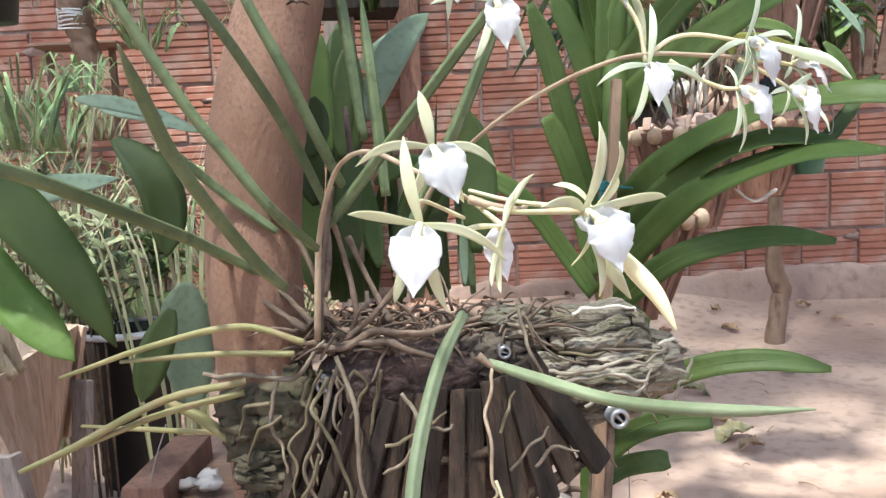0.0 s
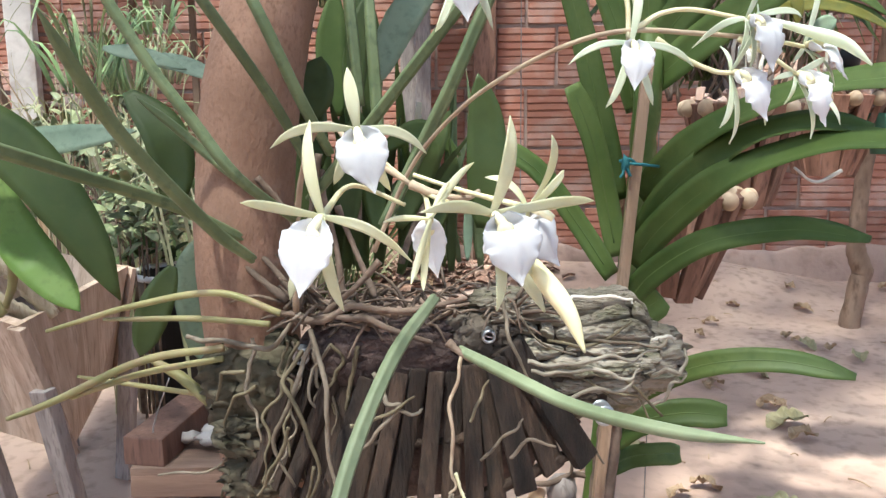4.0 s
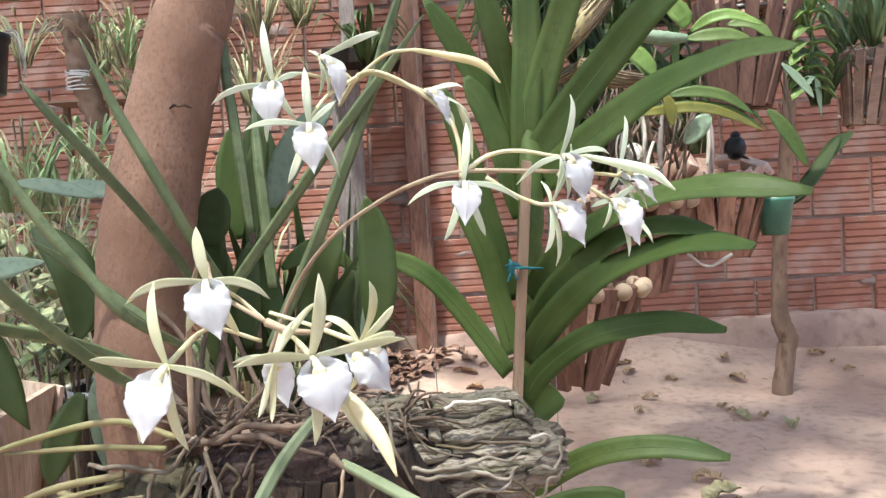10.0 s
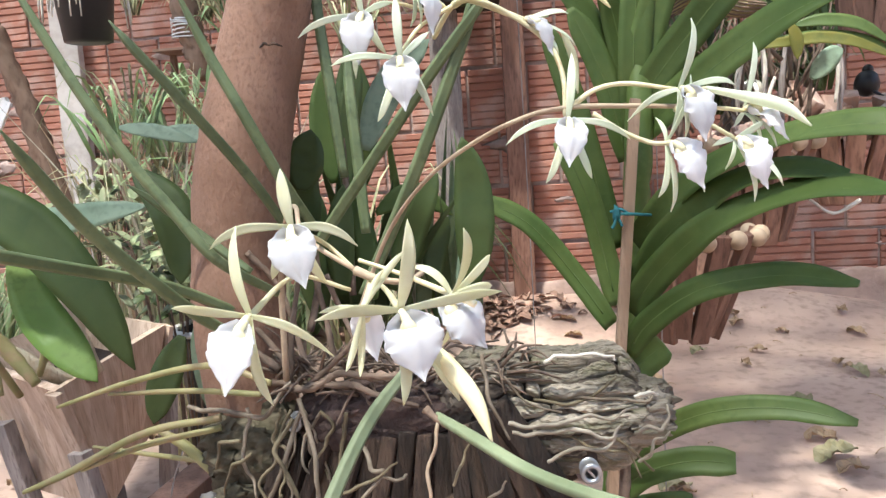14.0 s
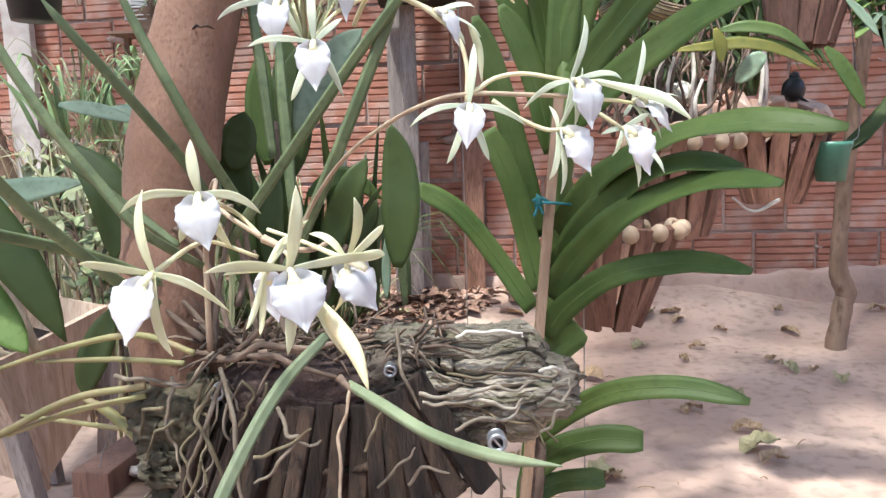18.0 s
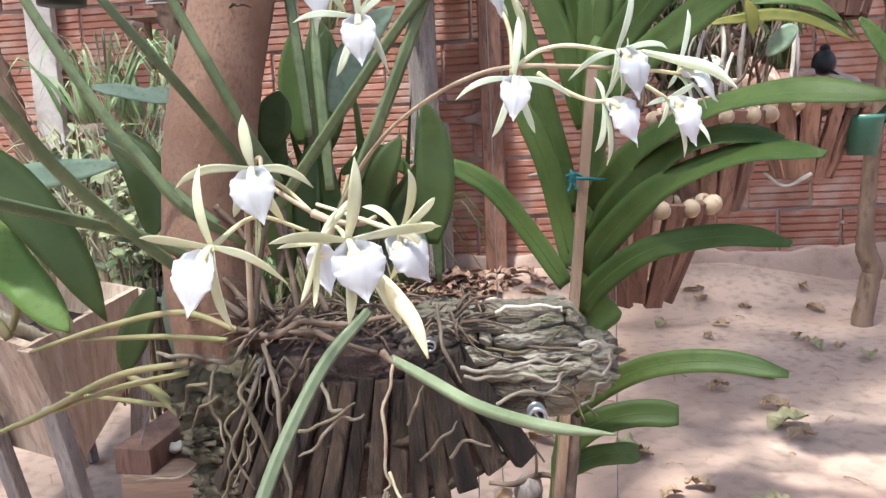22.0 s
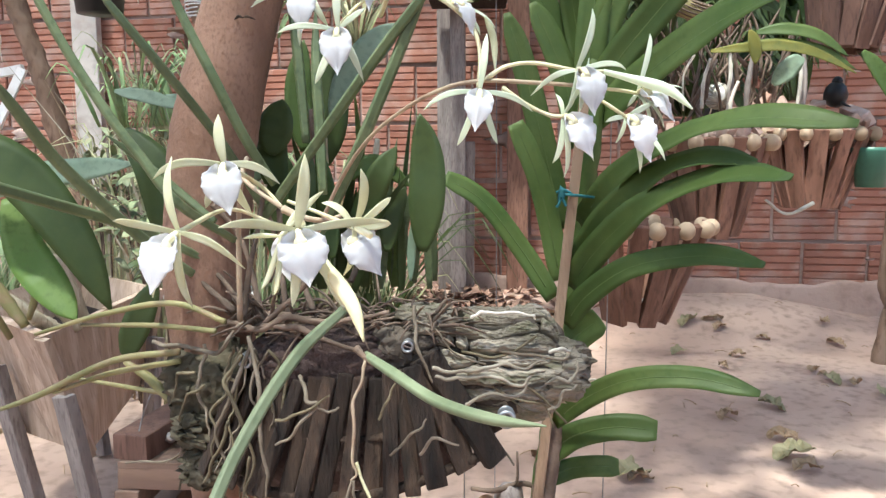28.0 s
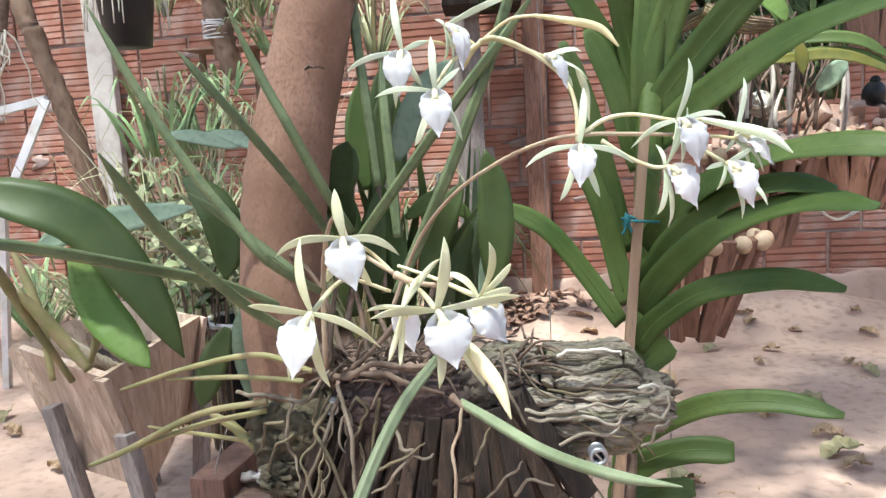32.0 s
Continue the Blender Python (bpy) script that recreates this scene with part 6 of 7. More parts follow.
part("body", plank(b0, b1, 0.038, 0.026, Vector((0, 0, 1)).cross(b1 - b0), 0.0015, 0.0008), M_BLOCK, blk, smooth=False)
eye_ = Vector((-0.303, 0.705, 0.301))
part("screw_eye", bar([eye_ + Vector((math.cos(a) * 0.004, math.sin(a) * 0.004, 0.001)) for a in [2 * math.pi * i / 8 for i in range(9)]], [0.0012], sides=6, n=24), M_WIRE, blk)
part("wire", bar([eye_, eye_ + Vector((0.004, 0.003, 0.02)), eye_ + Vector((0.016, 0.01, 0.055))], [0.0008], sides=5, n=10), M_WIRE, blk)
for k in range(6):
    p = Vector((-0.259, 0.732, 0.289)) + Vector((g.uniform(-0.02, 0.03), g.uniform(-0.02, 0.02), 0.004))
    tagged(part("pebble", blob(bmesh.new(), p, g.uniform(0.006, 0.010), 7, 9, (1.3, 1, 0.7), 0.6), M_PLASTER), "small grey stone chip on the crate", "stone", "chips on the crate")

# white frame leaning by the wall
wf = thing("white_frame", "slender white painted wooden frame leaning by the wall", "frame")
fa, fb, fc = (-1.197, 2.054, 0.816), (-1.282, 2.018, 0.631), (-1.432, 2.020, 0.761)
part("strut", plank(fa, (fb[0] - 0.06, fb[1], fb[2] - 0.12), 0.022, 0.02, (0, 0, 1)), M_WHITEPAINT, wf, smooth=False)
part("strut", plank(fa, (fc[0] - 0.2, fc[1], fc[2] - 0.03), 0.022, 0.02, (0, 0, 1)), M_WHITEPAINT, wf, smooth=False)
part("strut", plank((fb[0] - 0.055, fb[1] + 0.004, fb[2] - 0.11), (fb[0] - 0.17, fb[1] + 0.1, 0.0), 0.02, 0.02, (1, 0, 0)), M_WHITEPAINT, wf, smooth=False)

# black pot with a root-fringed plant, hung high on the left
bp = thing("black_pot", "black hanging pot overgrown with white roots and strap leaves", "pot")
BPc = Vector((-0.658, 1.403, 0.841))
part("shell", lathe(bmesh.new(), BPc, [(0.040, 0), (0.050, 0.085), (0.054, 0.09), (0.054, 0.1), (0.049, 0.1), (0.046, 0.08), (0.036, 0.006)], 30), M_BLACK, bp)
g = random.Random(6)
for k in range(26):
    a = g.uniform(0, 6.28)
    p = BPc + Vector((math.cos(a) * 0.04, math.sin(a) * 0.04, 0.1))
    o = Vector((math.cos(a), math.sin(a), 0))
    part("root", bar([p, p + o * 0.02 + Vector((0, 0, 0.008)), p + o * 0.03 + Vector((0, 0, -0.03 * g.random())), p + o * 0.034 + Vector((0, 0, -0.06 * g.random() - 0.02))], [0.0016, 0.0012], sides=5, n=9), M_WHITEROOT, bp)
for k in range(14):
    a = g.uniform(0, 6.28)
    p = BPc + Vector((0, 0, 0.1))
    o = Vector((math.cos(a), math.sin(a), 0))
    l_ = g.uniform(0.10, 0.2)
    part("leaf", leaf([p, p + o * l_ * 0.4 + Vector((0, 0, l_ * 0.6)), p + o * l_ * 0.9 + Vector((0, 0, l_ * 0.75))], 0.011, profile="strap", fold=0.4, n=12), M_LIGHTLEAF, bp)
part("hanger", bar([BPc + Vector((0, 0, 0.1)), BPc + Vector((0, 0, 0.5)), BPc + Vector((0, 0, 1.2))], [0.0012], sides=5, n=4), M_WIRE, bp)


# ---- posts and boards against the wall ----
def post(name, label, base, topz, w, d_, mat, lean=(0, 0), category="post"):
    t = thing(name, label, category)
    x, y = base
    part("shaft", plank((x, y, -0.02), (x + lean[0], y + lean[1], topz), w, d_, (1, 0, 0), 0.004, 0.003), mat, t, smooth=False)
    return t


for (px, pz), w, m, lab, nm, tz, off in (
    ((-0.098, 0.473), 0.045, M_GREYWOOD, "tall grey weathered board standing against the wall", "wall_board", 1.08, 0.05),
    ((-0.024, 0.373), 0.065, M_GREYWOOD, "short grey board leaning on the wall", "wall_board", 0.62, 0.10),
    ((0.158, 0.473), 0.075, M_REDWOOD, "reddish-brown post against the wall", "wall_post", 1.9, 0.05),
    ((-0.048, 1.019), 0.05, M_GREYWOOD, "grey post rising beside the tall board", "wall_post", 2.0, 0.14),
    ((-1.452, 0.936), 0.10, M_PLASTER, "rough plastered pier on the brick wall", "wall_pier", 2.1, 0.04),
    ((-1.075, 0.598), 0.03, M_WOOD, "thin upright stick by the wall", "stick", 0.75, 0.12),
):
    y = WALL_Y(px) - off
    post(nm, lab, (px, y), tz, w, 0.035, m)
bark_post = thing("bark_post", "crooked bark-covered post bound with wire", "post")
part("shaft", bar([(-1.20, 2.42, 0.0), (-1.235, 2.41, 0.35), (-1.305, 2.40, 0.676), (-1.350, 2.40, 0.857), (-1.407, 2.40, 1.035), (-1.434, 2.40, 1.141), (-1.50, 2.42, 1.6)], [0.036, 0.034, 0.033, 0.031, 0.030, 0.029, 0.024], sides=14, n=60, wob=0.35), M_POLE, bark_post)
bp2 = thing("bark_post", "upright bark slab bound with loops of pale wire", "post")
q1 = Vector((-0.770, 2.193, 1.045))
part("slab", bar([(q1.x + 0.05, q1.y, q1.z - 0.19), (q1.x + 0.02, q1.y, q1.z - 0.05), (q1.x, q1.y, q1.z + 0.12)], [0.026, 0.036, 0.034], sides=12, n=26, wob=0.5), M_POLE, bp2)
for k in range(7):
    c = (q1.x + 0.012, q1.y, q1.z - 0.075 + k * 0.008)
    part("wire_loop", bar([(c[0] + math.cos(a) * 0.038, c[1] + math.sin(a) * 0.038, c[2] + 0.004 * math.sin(a + k)) for a in [2 * math.pi * i / 10 for i in range(11)]], [0.0022], sides=5, n=24), M_WHITEPAINT, bp2)
sh = thing("wall_shelf", "rough plank shelf along the wall carrying plants", "shelf")
s0, s1 = (-1.239, 1.085), (-0.838, 1.053)
zsh = Vector((-0.882, 2.402, 1.006)).z
part("plank", plank((-1.02, WALL_Y(-1.02) - 0.2, zsh), (-0.75, WALL_Y(-0.75) - 0.2, zsh), 0.14, 0.008, (0, 1, 0)), M_PALLET, sh, smooth=False)
for x in (-1.0, -0.8):
    part("bracket", plank((x, WALL_Y(x) - 0.16, 0), (x, WALL_Y(x) - 0.16, zsh), 0.02, 0.02, (1, 0, 0)), M_POLE, sh, smooth=False)
sh2 = thing("wall_shelf", "dark plank shelf with a pot plant on the tall board", "shelf")
c = (-0.104, 0.969)
part("plank", plank((c[0] - 0.03, WALL_Y(c[0]) - 0.2, 1.09), (c[0] + 0.22, WALL_Y(c[0]) - 0.2, 1.09), 0.2, 0.05, (0, 1, 0), 0.004, 0.003), M_SLAT, sh2, smooth=False)


# ---- undergrowth ----
def tuft(name, label, c, n, length, half, mat, spread=0.9, seed=0, lift=0.9, base=0.02):
    g = random.Random(seed)
    t = thing(name, label, "plant")
    c = Vector(c)
    for k in range(n // 2 if 0.03 < c.z < 0.62 else n):
        b = bmesh.new()
        a, l_ = g.uniform(0, 6.28), length * g.uniform(0.55, 1.1)
        o = Vector((math.cos(a), math.sin(a), 0))
        p = c + o * g.uniform(0, base)
        s = g.uniform(0.2, 1) * spread
        half_ = half * g.uniform(0.45, 1.0) * (0.65 if mat is M_GRASS else 0.8)
        if 0.03 < c.z < 0.62:  # rooted in the soil below
            up = c.z + l_ * 0.6
            foot_ = Vector((p.x, p.y, 0.0))
            part("leaf", ribbon(b, [foot_, foot_ + o * 0.05 * s + Vector((0, 0, up * 0.5)), foot_ + o * 0.16 * s + Vector((0, 0, up * 0.9)), foot_ + o * 0.42 * s + Vector((0, 0, up * (1.0 - 0.35 * s)))], half_ * 0.8, profile="grass", fold=0.3, n=9, thick=0.001), mat, t)
            continue
        ribbon(b, [p, p + o * l_ * 0.35 * s + Vector((0, 0, l_ * 0.5 * lift)), p + o * l_ * 0.75 * s + Vector((0, 0, l_ * 0.8 * lift)), p + o * l_ * (1.05 * s) + Vector((0, 0, l_ * (0.85 - 0.5 * s) * lift))], half_, profile="grass", fold=0.3, n=7, thick=0.001)
        part("leaf", b, mat, t)
    return t


g = random.Random(12)
LEFT = (
    ((-1.242, 2.429, 0.0), 60, 0.40, 0.010, M_GRASS), ((-1.067, 2.458, 0.0), 50, 0.32, 0.009, M_GRASS), ((-0.896, 2.537, 0.0), 40, 0.3, 0.010, M_GRASS),
    ((-1.412, 2.599, 0.0), 46, 0.36, 0.010, M_GRASS), ((-1.644, 2.627, 0.0), 46, 0.40, 0.012, M_FRESH), ((-1.154, 2.618, 0.0), 50, 0.34, 0.011, M_FRESH),
    ((-1.061, 2.407, 0.0), 70, 0.42, 0.009, M_GRASS), ((-1.142, 2.517, 0.0), 60, 0.38, 0.009, M_GRASS), ((-0.912, 2.439, 0.0), 50, 0.36, 0.009, M_GRASS),
    ((-1.046, 2.456, 0.0), 60, 0.42, 0.008, M_GRASS), ((-0.707, 2.515, 0.0), 50, 0.35, 0.011, M_FRESH), ((-0.739, 2.519, 0.0), 60, 0.26, 0.012, M_FRESH),
    ((-0.594, 2.551, 0.0), 50, 0.26, 0.016, M_FRESH), ((-0.658, 2.559, 0.0), 50, 0.24, 0.014, M_BROAD),
    ((-0.347, 2.472, 0.0), 36, 0.34, 0.008, M_GRASS), ((-0.253, 2.560, 0.0), 30, 0.24, 0.008, M_GRASS), ((-0.598, 2.602, 0.0), 30, 0.3, 0.008, M_FRESH),
)
TALL = (
    ((-1.094, 2.161, 0.0), 24, 0.75, 0.008, M_GRASS), ((-0.901, 2.338, 0.0), 22, 0.65, 0.007, M_GRASS), ((-0.637, 2.306, 0.0), 20, 0.55, 0.009, M_GRASS),
    ((-1.081, 2.160, 0.0), 16, 0.5, 0.008, M_GRASS), ((-0.398, 2.278, 0.0), 30, 0.75, 0.008, M_GRASS), ((-0.289, 2.365, 0.0), 30, 0.6, 0.008, M_BROAD),
)
LEFT = LEFT + TALL
for k, (c, n, l_, h, m) in enumerate(LEFT):
    lab = ("clump of thin arching grassy leaves", "clump of fresh green narrow leaves", "clump of dark narrow leaves")[0 if m is M_GRASS else 1 if m is M_FRESH else 2] + " by the wall"
    tuft("leafy_plant", lab, c, n, l_, h, m, seed=k)
# plants on the shelves and along the top of the view
for k, (c, n, l_, h, m) in enumerate((
    ((-0.970, 2.364, 1.071), 26, 0.2, 0.008, M_GRASS), ((-0.731, 2.289, 1.028), 30, 0.22, 0.008, M_GRASS), ((-0.659, 2.283, 1.038), 22, 0.2, 0.010, M_FRESH),
    ((-0.283, 2.253, 1.104), 40, 0.30, 0.010, M_GRASS), ((-0.178, 2.348, 1.151), 40, 0.30, 0.008, M_GRASS), ((0.009, 2.220, 1.003), 30, 0.18, 0.014, M_BROAD), ((-0.302, 2.139, 0.873), 30, 0.24, 0.008, M_GRASS),
    ((1.087, 1.712, 0.901), 24, 0.2, 0.010, M_FRESH), ((1.120, 1.658, 0.901), 30, 0.2, 0.011, M_FRESH), ((1.310, 1.884, 0.767), 26, 0.18, 0.012, M_GRASS), ((0.606, 1.540, 0.689), 18, 0.14, 0.006, M_GRASS), ((0.997, 1.662, 0.778), 24, 0.16, 0.012, M_BROAD), ((1.226, 1.752, 0.941), 30, 0.22, 0.012, M_BROAD), ((0.36, 1.22, 0.64), 26, 0.17, 0.012, M_BROAD), ((0.30, 1.16, 0.70), 22, 0.15, 0.012, M_BROAD), ((0.42, 1.30, 0.80), 30, 0.2, 0.012, M_BROAD), ((0.30, 1.35, 0.84), 30, 0.2, 0.012, M_BROAD), ((0.425, 1.306, 0.698), 16, 0.12, 0.008, M_BROAD), ((0.574, 1.341, 0.671), 16, 0.13, 0.008, M_BROAD), ((0.822, 1.434, 0.902), 20, 0.16, 0.012, M_LIGHTLEAF), ((0.707, 1.447, 0.943), 24, 0.18, 0.012, M_LIGHTLEAF),
)):
    tuft("shelf_plant", "small plant with narrow arching leaves", c, n, l_, h, m, seed=40 + k)
# dark plants hung in small pots behind the baskets
g = random.Random(67)
for c, n, l_, m in (((0.42, 1.45, 0.80), 30, 0.20, M_BROAD), ((0.62, 1.55, 0.76), 30, 0.20, M_STRAP), ((0.80, 1.60, 0.86), 30, 0.22, M_BROAD), ((0.34, 1.42, 0.94), 30, 0.20, M_STRAP), ((0.58, 1.48, 0.98), 34, 0.24, M_BROAD), ((0.46, 1.40, 0.66), 22, 0.14, M_BROAD)):
    t = thing("hanging_plant", "dark leafy plant in a small black pot hung on a wire", "plant", "hanging plants")
    c = Vector(c)
    part("pot", lathe(bmesh.new(), c - Vector((0, 0, 0.05)), [(0.024, 0), (0.032, 0.045), (0.034, 0.05), (0.030, 0.05), (0.022, 0.01)], 20), M_BLACK, t)
    part("hanger", bar([c, c + Vector((0, 0, 0.6)), c + Vector((0, 0, 1.6))], [0.0010], sides=5, n=4), M_WIRE, t)
    for _ in range(n):
        a = g.uniform(0, 6.28)
        o, ll = Vector((math.cos(a), math.sin(a), 0)), l_ * g.uniform(0.5, 1.1)
        up = g.uniform(0.1, 0.8)
        part("leaf", leaf([c, c + o * ll * 0.4 + Vector((0, 0, ll * up)), c + o * ll * 0.8 + Vector((0, 0, ll * (up * 0.9 - 0.1))), c + o * ll * 1.05 + Vector((0, 0, ll * (up * 0.5 - 0.35)))], g.uniform(0.006, 0.014), profile="grass", fold=0.3, n=9, thick=0.001, normal=(0, -0.7, 0.7)), m, t)
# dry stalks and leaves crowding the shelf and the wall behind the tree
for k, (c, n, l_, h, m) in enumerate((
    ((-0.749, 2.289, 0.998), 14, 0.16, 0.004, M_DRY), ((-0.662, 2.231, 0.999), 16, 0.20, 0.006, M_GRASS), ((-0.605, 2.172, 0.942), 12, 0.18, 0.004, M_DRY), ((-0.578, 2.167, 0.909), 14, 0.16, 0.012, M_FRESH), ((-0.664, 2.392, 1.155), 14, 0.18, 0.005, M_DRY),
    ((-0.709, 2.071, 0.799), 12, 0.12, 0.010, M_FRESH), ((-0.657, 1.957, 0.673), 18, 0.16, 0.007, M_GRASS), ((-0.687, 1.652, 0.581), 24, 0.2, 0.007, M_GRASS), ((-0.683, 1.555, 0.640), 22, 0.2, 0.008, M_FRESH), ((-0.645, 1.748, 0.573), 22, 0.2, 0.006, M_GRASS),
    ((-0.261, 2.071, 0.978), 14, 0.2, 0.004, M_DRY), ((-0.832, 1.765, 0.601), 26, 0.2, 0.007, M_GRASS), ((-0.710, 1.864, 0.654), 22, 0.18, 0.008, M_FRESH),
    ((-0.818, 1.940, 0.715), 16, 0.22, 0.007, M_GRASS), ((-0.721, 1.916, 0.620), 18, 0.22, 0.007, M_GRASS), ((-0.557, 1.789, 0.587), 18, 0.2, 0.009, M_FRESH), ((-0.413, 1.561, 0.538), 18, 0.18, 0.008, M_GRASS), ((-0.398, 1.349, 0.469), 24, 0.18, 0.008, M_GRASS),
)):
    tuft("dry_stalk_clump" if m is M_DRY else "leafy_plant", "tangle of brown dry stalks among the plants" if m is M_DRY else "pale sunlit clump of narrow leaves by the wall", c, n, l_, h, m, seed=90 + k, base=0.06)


def shrub(c, r, n, mat, seed, dark=False):
    """A low bush: a few thin stems from the soil and a loose cloud of small folded leaves."""
    g_ = random.Random(seed)
    c = Vector(c)
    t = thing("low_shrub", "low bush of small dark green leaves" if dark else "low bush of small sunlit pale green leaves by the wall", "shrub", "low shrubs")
    tips = []
    for _ in range(4):
        d = Vector((g_.uniform(-1, 1), g_.uniform(-1, 1), g_.uniform(-0.3, 1))) * r
        tips.append(c + d)
        part("stem", bar([(c.x + d.x * 0.2, c.y + d.y * 0.2, 0.0), c * 0.7 + Vector((c.x, c.y, c.z * 0.6)) * 0.3 + d * 0.3, c + d], [0.003, 0.002, 0.001], sides=5, n=8), M_STEM, t)
    fol = bmesh.new()
    for _ in range(n):
        p = c + Vector((g_.gauss(0, 0.5), g_.gauss(0, 0.4), g_.gauss(0, 0.5))) * r
        if p.z < 0.02:
            continue
        d = Vector((g_.uniform(-1, 1), g_.uniform(-1, 0.6), g_.uniform(-0.7, 0.8))).normalized() * g_.uniform(0.02, 0.055)
        ribbon(fol, [p, p + d * 0.5 + Vector((0, 0, 0.004)), p + d], g_.uniform(0.004, 0.011), profile="oval", fold=0.3, n=5, thick=0.0006, normal=(g_.uniform(-0.5, 0.5), -0.5, 1))
    tagged(part("foliage", fol, mat, t), kind="stuff")
    return t


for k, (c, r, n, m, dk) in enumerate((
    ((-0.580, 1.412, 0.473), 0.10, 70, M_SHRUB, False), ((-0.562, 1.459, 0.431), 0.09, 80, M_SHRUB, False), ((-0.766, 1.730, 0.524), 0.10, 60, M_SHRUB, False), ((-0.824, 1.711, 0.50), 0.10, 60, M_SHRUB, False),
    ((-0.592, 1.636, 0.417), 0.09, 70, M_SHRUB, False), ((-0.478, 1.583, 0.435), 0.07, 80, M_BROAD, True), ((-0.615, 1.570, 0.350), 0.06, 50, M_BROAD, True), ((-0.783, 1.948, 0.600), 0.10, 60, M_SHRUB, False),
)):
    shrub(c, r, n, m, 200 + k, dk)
bk = thing("bucket", "tall black plastic bucket with a whitish rim holding a bush", "bucket")
bc = Vector((-0.525, 1.551, 0.291))
part("shell", lathe(bmesh.new(), (bc.x, bc.y, 0.0), [(0.068, 0), (0.088, bc.z - 0.01), (0.092, bc.z - 0.01), (0.092, bc.z + 0.006), (0.085, bc.z + 0.006), (0.08, bc.z - 0.03), (0.06, bc.z - 0.04)], 32), M_BLACK, bk)
part("rim", bar([(bc.x + math.cos(a) * 0.0905, bc.y + math.sin(a) * 0.0905, bc.z + 0.004) for a in [2 * math.pi * i / 20 for i in range(21)]], [0.0065], sides=8, n=40), M_WHITEPAINT, bk, "whitish rim")
# swollen stems in papery sheaths, in the planter
for a, r in (([(-0.539, 1.040, 0.335), (-0.572, 1.020, 0.397), (-0.590, 1.003, 0.419)], 0.014), ([(-0.541, 1.071, 0.336), (-0.566, 1.044, 0.423), (-0.574, 1.027, 0.445)], 0.012), ([(-0.546, 1.030, 0.330), (-0.577, 0.995, 0.362), (-0.602, 0.980, 0.395)], 0.010)):
    part("pseudobulb", bar(a, [r * 0.6, r, r * 0.95, r * 0.45], sides=12, n=24, wob=0.3, ribs=0.1), M_PAPER, broad, "swollen stem in a papery tan sheath")
# pots hidden among the leaves on the left
for k, (c, r, m) in enumerate((((-0.749, 2.620, 0.0), 0.05, M_BLACK), ((-1.013, 2.637, 0.0), 0.05, M_BLACK), ((-1.010, 2.651, 0.0), 0.05, M_BLACK))):
    t = thing("nursery_pot", "round black nursery pot with a pale rim among the leaves", "pot")
    part("shell", lathe(bmesh.new(), (c[0], c[1], 0.02), [(r * 0.8, 0), (r, r * 1.7), (r * 1.06, r * 1.72), (r * 1.06, r * 1.86), (r * 0.96, r * 1.86), (r * 0.9, r * 1.6), (r * 0.7, 0.01)], 24), m, t)
    part("rim", bar([(c[0] + math.cos(a) * r * 1.05, c[1] + math.sin(a) * r * 1.05, 0.02 + r * 1.84) for a in [2 * math.pi * i / 14 for i in range(15)]], [0.003], sides=6, n=28), M_WHITEPAINT, t)

# rubble below the crate and beside the bare stem
for k, (c, s, m) in enumerate((((-0.155, 0.998, 0.0), 0.05, M_STONE), ((-0.062, 1.025, 0.0), 0.045, M_STONE), ((0.053, 1.069, 0.0), 0.05, M_REDWOOD), ((0.090, 0.978, 0.0), 0.05, M_BRICK), ((-0.108, 0.969, 0.0), 0.05, M_PLASTER), ((0.255, 1.048, 0.0), 0.03, M_PLASTER), ((0.249, 0.974, 0.0), 0.035, M_PLASTER), ((0.188, 0.976, 0.0), 0.03, M_STONE), ((0.004, 0.953, 0.0), 0.04, M_STONE))):
    b = bmesh.new()
    box(b, (c[0], c[1], s * 0.35), (s * 1.5, s, s * 0.8), Euler((0.2 * g.random(), 0.3 * g.random(), 3 * g.random())).to_matrix(), s * 0.15, s * 0.12)
    tagged(part("rubble", b, m, smooth=False), "broken lump of brick and mortar on the sand", "rubble", "rubble on the sand")


# straw-coloured dry blades leaning among the plants on the left
g = random.Random(58)
for c, n in (((-0.86, 1.95, 0.0), 26), ((-0.72, 1.80, 0.0), 24), ((-1.02, 2.15, 0.0), 24), ((-0.60, 1.60, 0.0), 20)):
    t = thing("dry_grass", "sheaf of leaning straw-coloured dry blades", "grass", "dry grass")
    for _ in range(n):
        p = Vector((c[0] + g.gauss(0, 0.07), c[1] + g.gauss(0, 0.07), 0.0))
        h, lx = g.uniform(0.45, 0.85), g.gauss(0, 0.16)
        part("blade", leaf([p, p + Vector((lx * 0.3, 0, h * 0.55)), p + Vector((lx, g.uniform(-0.05, 0.05), h))], g.uniform(0.002, 0.005), profile="grass", fold=0.3, n=8, thick=0.0008), g.choice((M_DRY, M_GRASS, M_PAPER)), t)
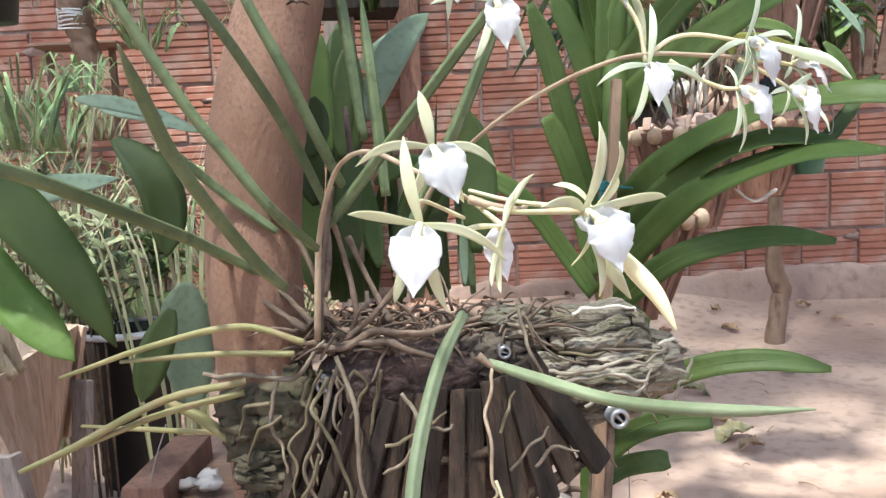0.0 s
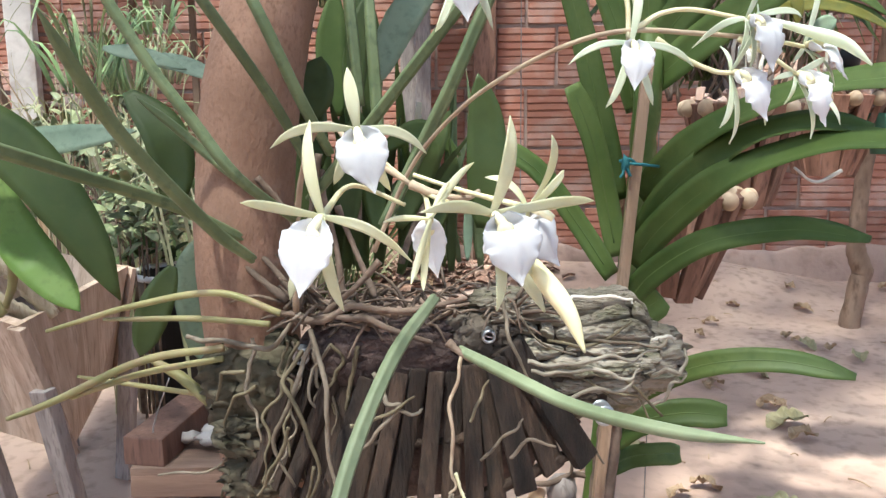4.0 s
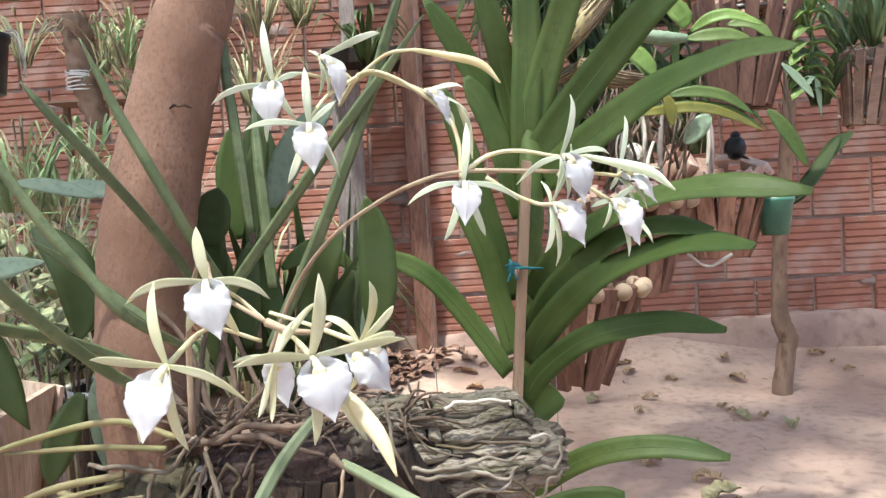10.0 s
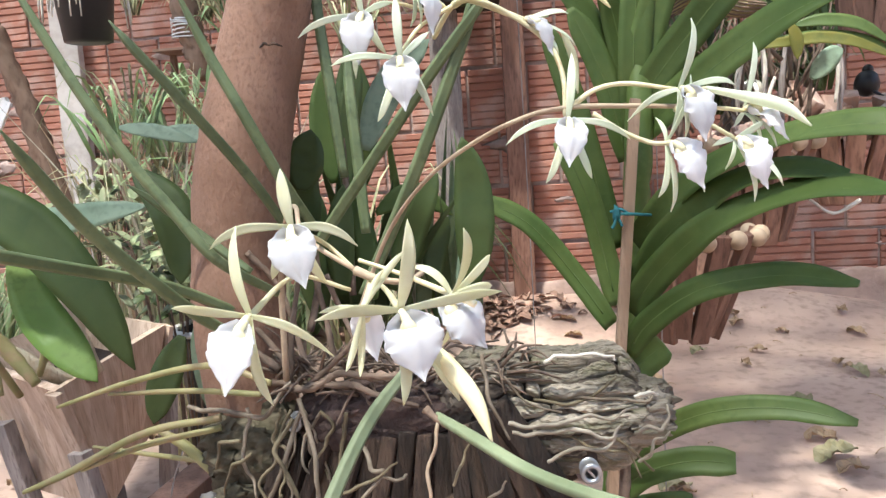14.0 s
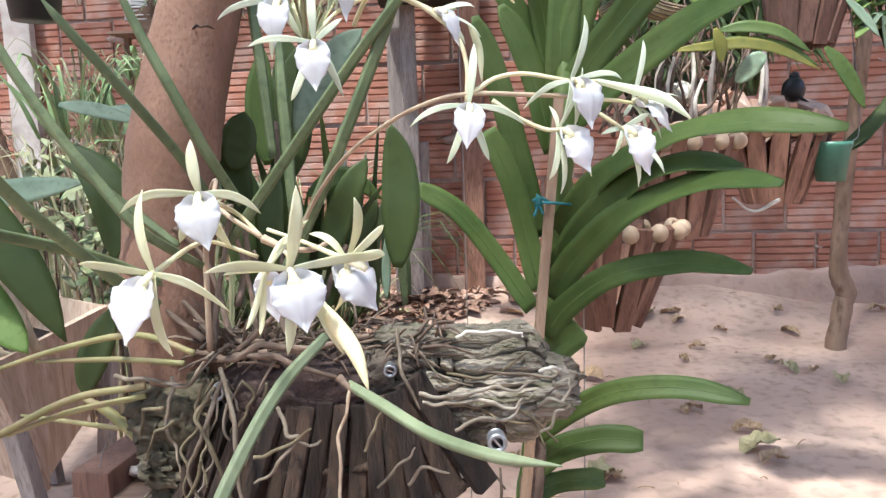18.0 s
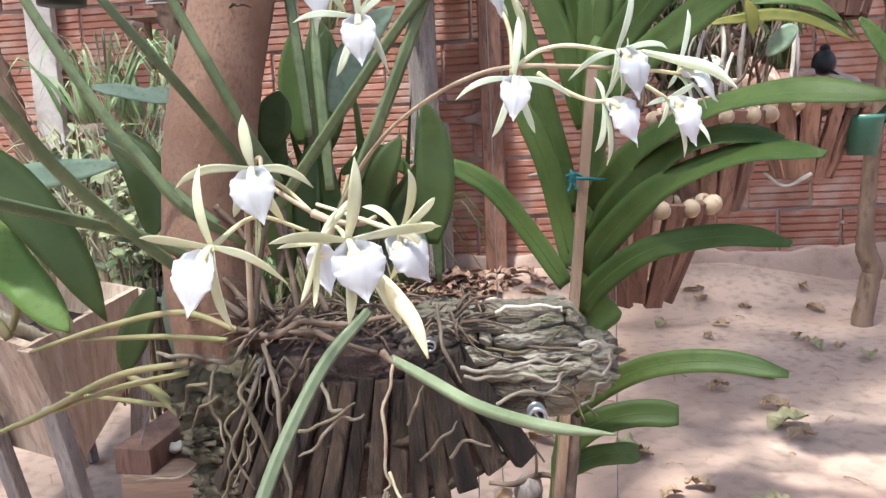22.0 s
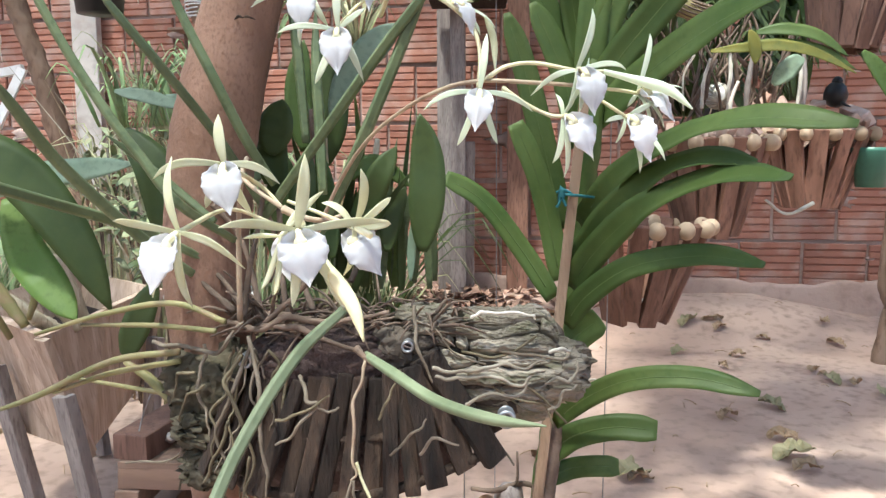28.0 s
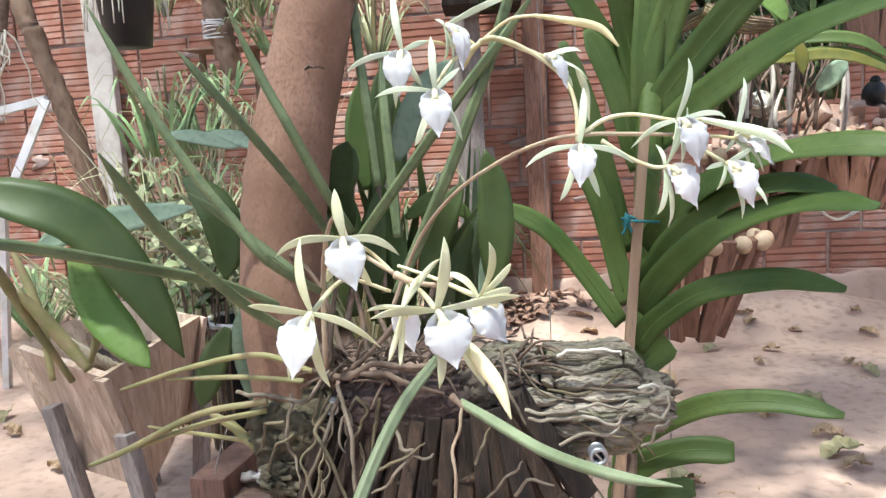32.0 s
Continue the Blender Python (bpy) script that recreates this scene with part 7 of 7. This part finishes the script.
# bare whitish roots of a plant hung high at the edge of the yard
hr = thing("hanging_plant", "plant hung high with bare whitish roots trailing down", "plant")
part("crown", bar([(-0.96, 1.5, 1.02), (-0.95, 1.5, 0.96), (-0.955, 1.5, 0.90)], [0.010, 0.014, 0.006], sides=9, n=10, wob=0.4), M_STEM, hr)
part("hanger", bar([(-0.96, 1.5, 1.02), (-0.96, 1.5, 1.5), (-0.96, 1.5, 2.4)], [0.0012], sides=5, n=4), M_WIRE, hr)
for _ in range(11):
    tip = Vector((g.uniform(-1.03, -0.92), 1.5 + g.uniform(-0.03, 0.03), g.uniform(0.69, 0.85)))
    part("root", bar(wander([(-0.955, 1.5, 0.91), tip.lerp(Vector((-0.955, 1.5, 0.9)), 0.5) + Vector((g.uniform(-0.02, 0.02), 0, 0)), tip], 0.008), [0.0022, 0.0018, 0.0008], sides=6, n=24), M_WHITEROOT, hr)
slab = thing("concrete_block", "grey weathered concrete block lying on the sand", "block")
part("body", box(bmesh.new(), (-1.90, 2.42, 0.07), (0.24, 0.30, 0.15), Matrix.Rotation(0.3, 3, "Z"), 0.012, 0.008), M_PLASTER, slab, smooth=False)


# ---- litter on the sand ----
def dry_leaf_mesh(seed, mat, l_=0.05):
    random.seed(seed)
    b = bmesh.new()
    ribbon(b, [(-l_ / 2, 0, 0.004), (-l_ / 5, 0.004, 0.012), (l_ / 5, -0.003, 0.010), (l_ / 2, 0.003, 0.004)], l_ * 0.26, profile="oval", fold=0.6, thick=0.001, normal=(0, 0, 1), n=12, wave=0.8)
    me = bpy.data.meshes.new("dry_leaf")
    b.to_mesh(me)
    b.free()
    me.materials.append(mat)
    return me


LITTER = [dry_leaf_mesh(21, M_DRY), dry_leaf_mesh(22, M_DRY, 0.065), dry_leaf_mesh(23, M_DRYGREEN, 0.07), dry_leaf_mesh(24, M_DRY, 0.04)]
g = random.Random(77)
spots = [(0.761, 2.171, 0.0), (0.686, 2.053, 0.0), (0.918, 1.980, 0.0), (0.921, 1.938, 0.0), (0.569, 1.648, 0.0), (0.647, 1.531, 0.0), (0.602, 2.201, 0.0), (0.769, 2.392, 0.0), (0.880, 2.319, 0.0), (0.754, 2.440, 0.0), (0.780, 2.436, 0.0), (0.911, 2.020, 0.0), (0.670, 1.550, 0.0), (0.685, 2.430, 0.0), (0.580, 1.664, 0.0), (0.638, 1.380, 0.0), (-0.085, 2.540, 0.0), (-0.028, 2.533, 0.0), (-0.124, 2.545, 0.0), (1.004, 1.835, 0.0), (0.276, 2.497, 0.0), (0.279, 2.405, 0.0), (-1.980, 2.768, 0.0), (-1.285, 1.847, 0.0), (-0.887, 1.214, 0.0), (0.699, 1.731, 0.0), (1.449, 2.296, 0.0)]
spots += [(g.uniform(-1.6, 2.0), g.uniform(1.0, 2.5), 0) for _ in range(60)]
for k, c in enumerate(spots):
    ob = new("dry_leaf", LITTER[g.randrange(4)])
    ob.matrix_world = Matrix.LocRotScale((c[0], c[1], ground_height(c[0], c[1]) + 0.002), Euler((g.uniform(-0.25, 0.25), g.uniform(-0.25, 0.25), g.uniform(0, 6.28))), Vector.Fill(3, g.uniform(0.7, 1.25)))
    tagged(ob, "curled dry leaf lying on the sand", "leaf", "dry leaves on the sand")
heap = bmesh.new()
hc = (-0.03, 2.58, 0.0)
for k in range(260):
    x, y = hc[0] + g.gauss(0, 0.22), hc[1] + g.gauss(0.0, 0.06)
    a, l_ = g.uniform(0, 6.28), g.uniform(0.03, 0.07)
    o = Vector((math.cos(a), math.sin(a), 0))
    p = Vector((x, y, ground_height(x, y) + 0.003 + 0.03 * g.random() * math.exp(-((x - hc[0]) / 0.3) ** 2 - ((y - hc[1] - 0.06) / 0.1) ** 2)))
    ribbon(heap, [p, p + o * l_ * 0.5 + Vector((0, 0, g.uniform(0, 0.012))), p + o * l_], l_ * 0.25, profile="oval", fold=0.4, n=5, wave=0.6, normal=(g.uniform(-0.4, 0.4), g.uniform(-0.4, 0.4), 1))
tagged(part("leaf_litter", heap, M_RUST), "heap of brown dry leaves at the foot of the wall", "litter", kind="stuff")
tw = bmesh.new()
for k in range(160):
    x, y = g.uniform(-1.8, 2.2), g.uniform(0.9, 2.6)
    a, l_ = g.uniform(0, 6.28), g.uniform(0.01, 0.05)
    z = ground_height(x, y) + 0.003
    tube(tw, [(x, y, z), (x + math.cos(a) * l_ / 2, y + math.sin(a) * l_ / 2, z + 0.004), (x + math.cos(a) * l_, y + math.sin(a) * l_, z)], [0.0014, 0.0008], sides=4, n=3)
tagged(part("twigs", tw, M_DRY), "scattered bits of twig and dry stalk on the sand", "litter", kind="stuff")


# ---- bricks of the wall ----
def brick_mesh(seed):
    g_ = random.Random(seed)
    b = bmesh.new()
    prof = []
    hgt, dep = 0.195, 0.013
    nsl = 8
    for i in range(nsl):
        z0, z1 = -hgt / 2 + hgt * i / nsl, -hgt / 2 + hgt * (i + 1) / nsl
        prof += [(z0 + 0.0012, 0.0080), (z0 + 0.004, dep + g_.uniform(-0.001, 0.001)), (z1 - 0.004, dep + g_.uniform(-0.001, 0.001)), (z1 - 0.0012, 0.0080)]
    w = 0.194 / 2
    rows_ = [[b.verts.new((x, -y - 0.0, z)) for z, y in prof] for x in (-w, -w + 0.004, w - 0.004, w)]
    for i, r in enumerate(rows_):
        if i in (0, 3):
            for v in r:
                v.co.y *= 0.8
    for p, q in zip(rows_, rows_[1:]):
        for k in range(len(prof) - 1):
            b.faces.new((p[k], q[k], q[k + 1], p[k + 1]))
    for r in (rows_[0], rows_[-1]):
        back_ = [b.verts.new((r[0].co.x, 0.02, z)) for z in (-hgt / 2 + 0.003, hgt / 2 - 0.003)]
        b.faces.new([back_[0], *r, back_[1]])
    bmesh.ops.recalc_face_normals(b, faces=b.faces[:])
    me = bpy.data.meshes.new("brick")
    b.to_mesh(me)
    b.free()
    me.materials.append(M_BRICK)
    return me


BRICKS = [brick_mesh(s) for s in (1, 2, 3)]
g = random.Random(4)
cosw, sinw = math.cos(radians(wall_turn)), math.sin(radians(wall_turn))
near, rest = [], []
for row in range(10):
    for col in range(-20, 20):
        s = (col + 0.5 * (row % 2)) * 0.204
        z = 0.18 + row * 0.204
        lx = s * cosw
        (near if -2.75 < lx < 2.1 and row < 8 else rest).append((s, z))
def place(s, z):
    return Matrix.LocRotScale((s * cosw, WALL_A + s * sinw + 0.012 + g.uniform(-0.003, 0.003), z + g.uniform(-0.003, 0.003)), Euler((g.uniform(-0.01, 0.01), g.uniform(-0.012, 0.012), radians(wall_turn))), Vector((1, 1, 1)))
for s, z in near:
    ob = new("brick", BRICKS[g.randrange(3)])
    ob.parent = wall
    ob.matrix_world = place(s, z)
bm = bmesh.new()
for s, z in rest:
    box(bm, place(s, z).translation, (0.187, 0.04, 0.186), place(s, z).to_3x3())
tagged(part("far_bricks", bm, M_BRICK, wall, smooth=False), kind="stuff")
# smears of mortar squeezed out of the joints
bm = bmesh.new()
for k in range(45):
    s, z = g.uniform(-2.4, 2.4), 0.028 + 0.204 * g.randrange(0, 9) + g.uniform(-0.02, 0.02)
    blob(bm, (s * cosw, WALL_A + s * sinw + 0.004, z), g.uniform(0.012, 0.045), 6, 11, (1.7, 0.2, 0.6), 1.1)
tagged(part("mortar_smears", bm, M_MORTAR, wall), kind="stuff")
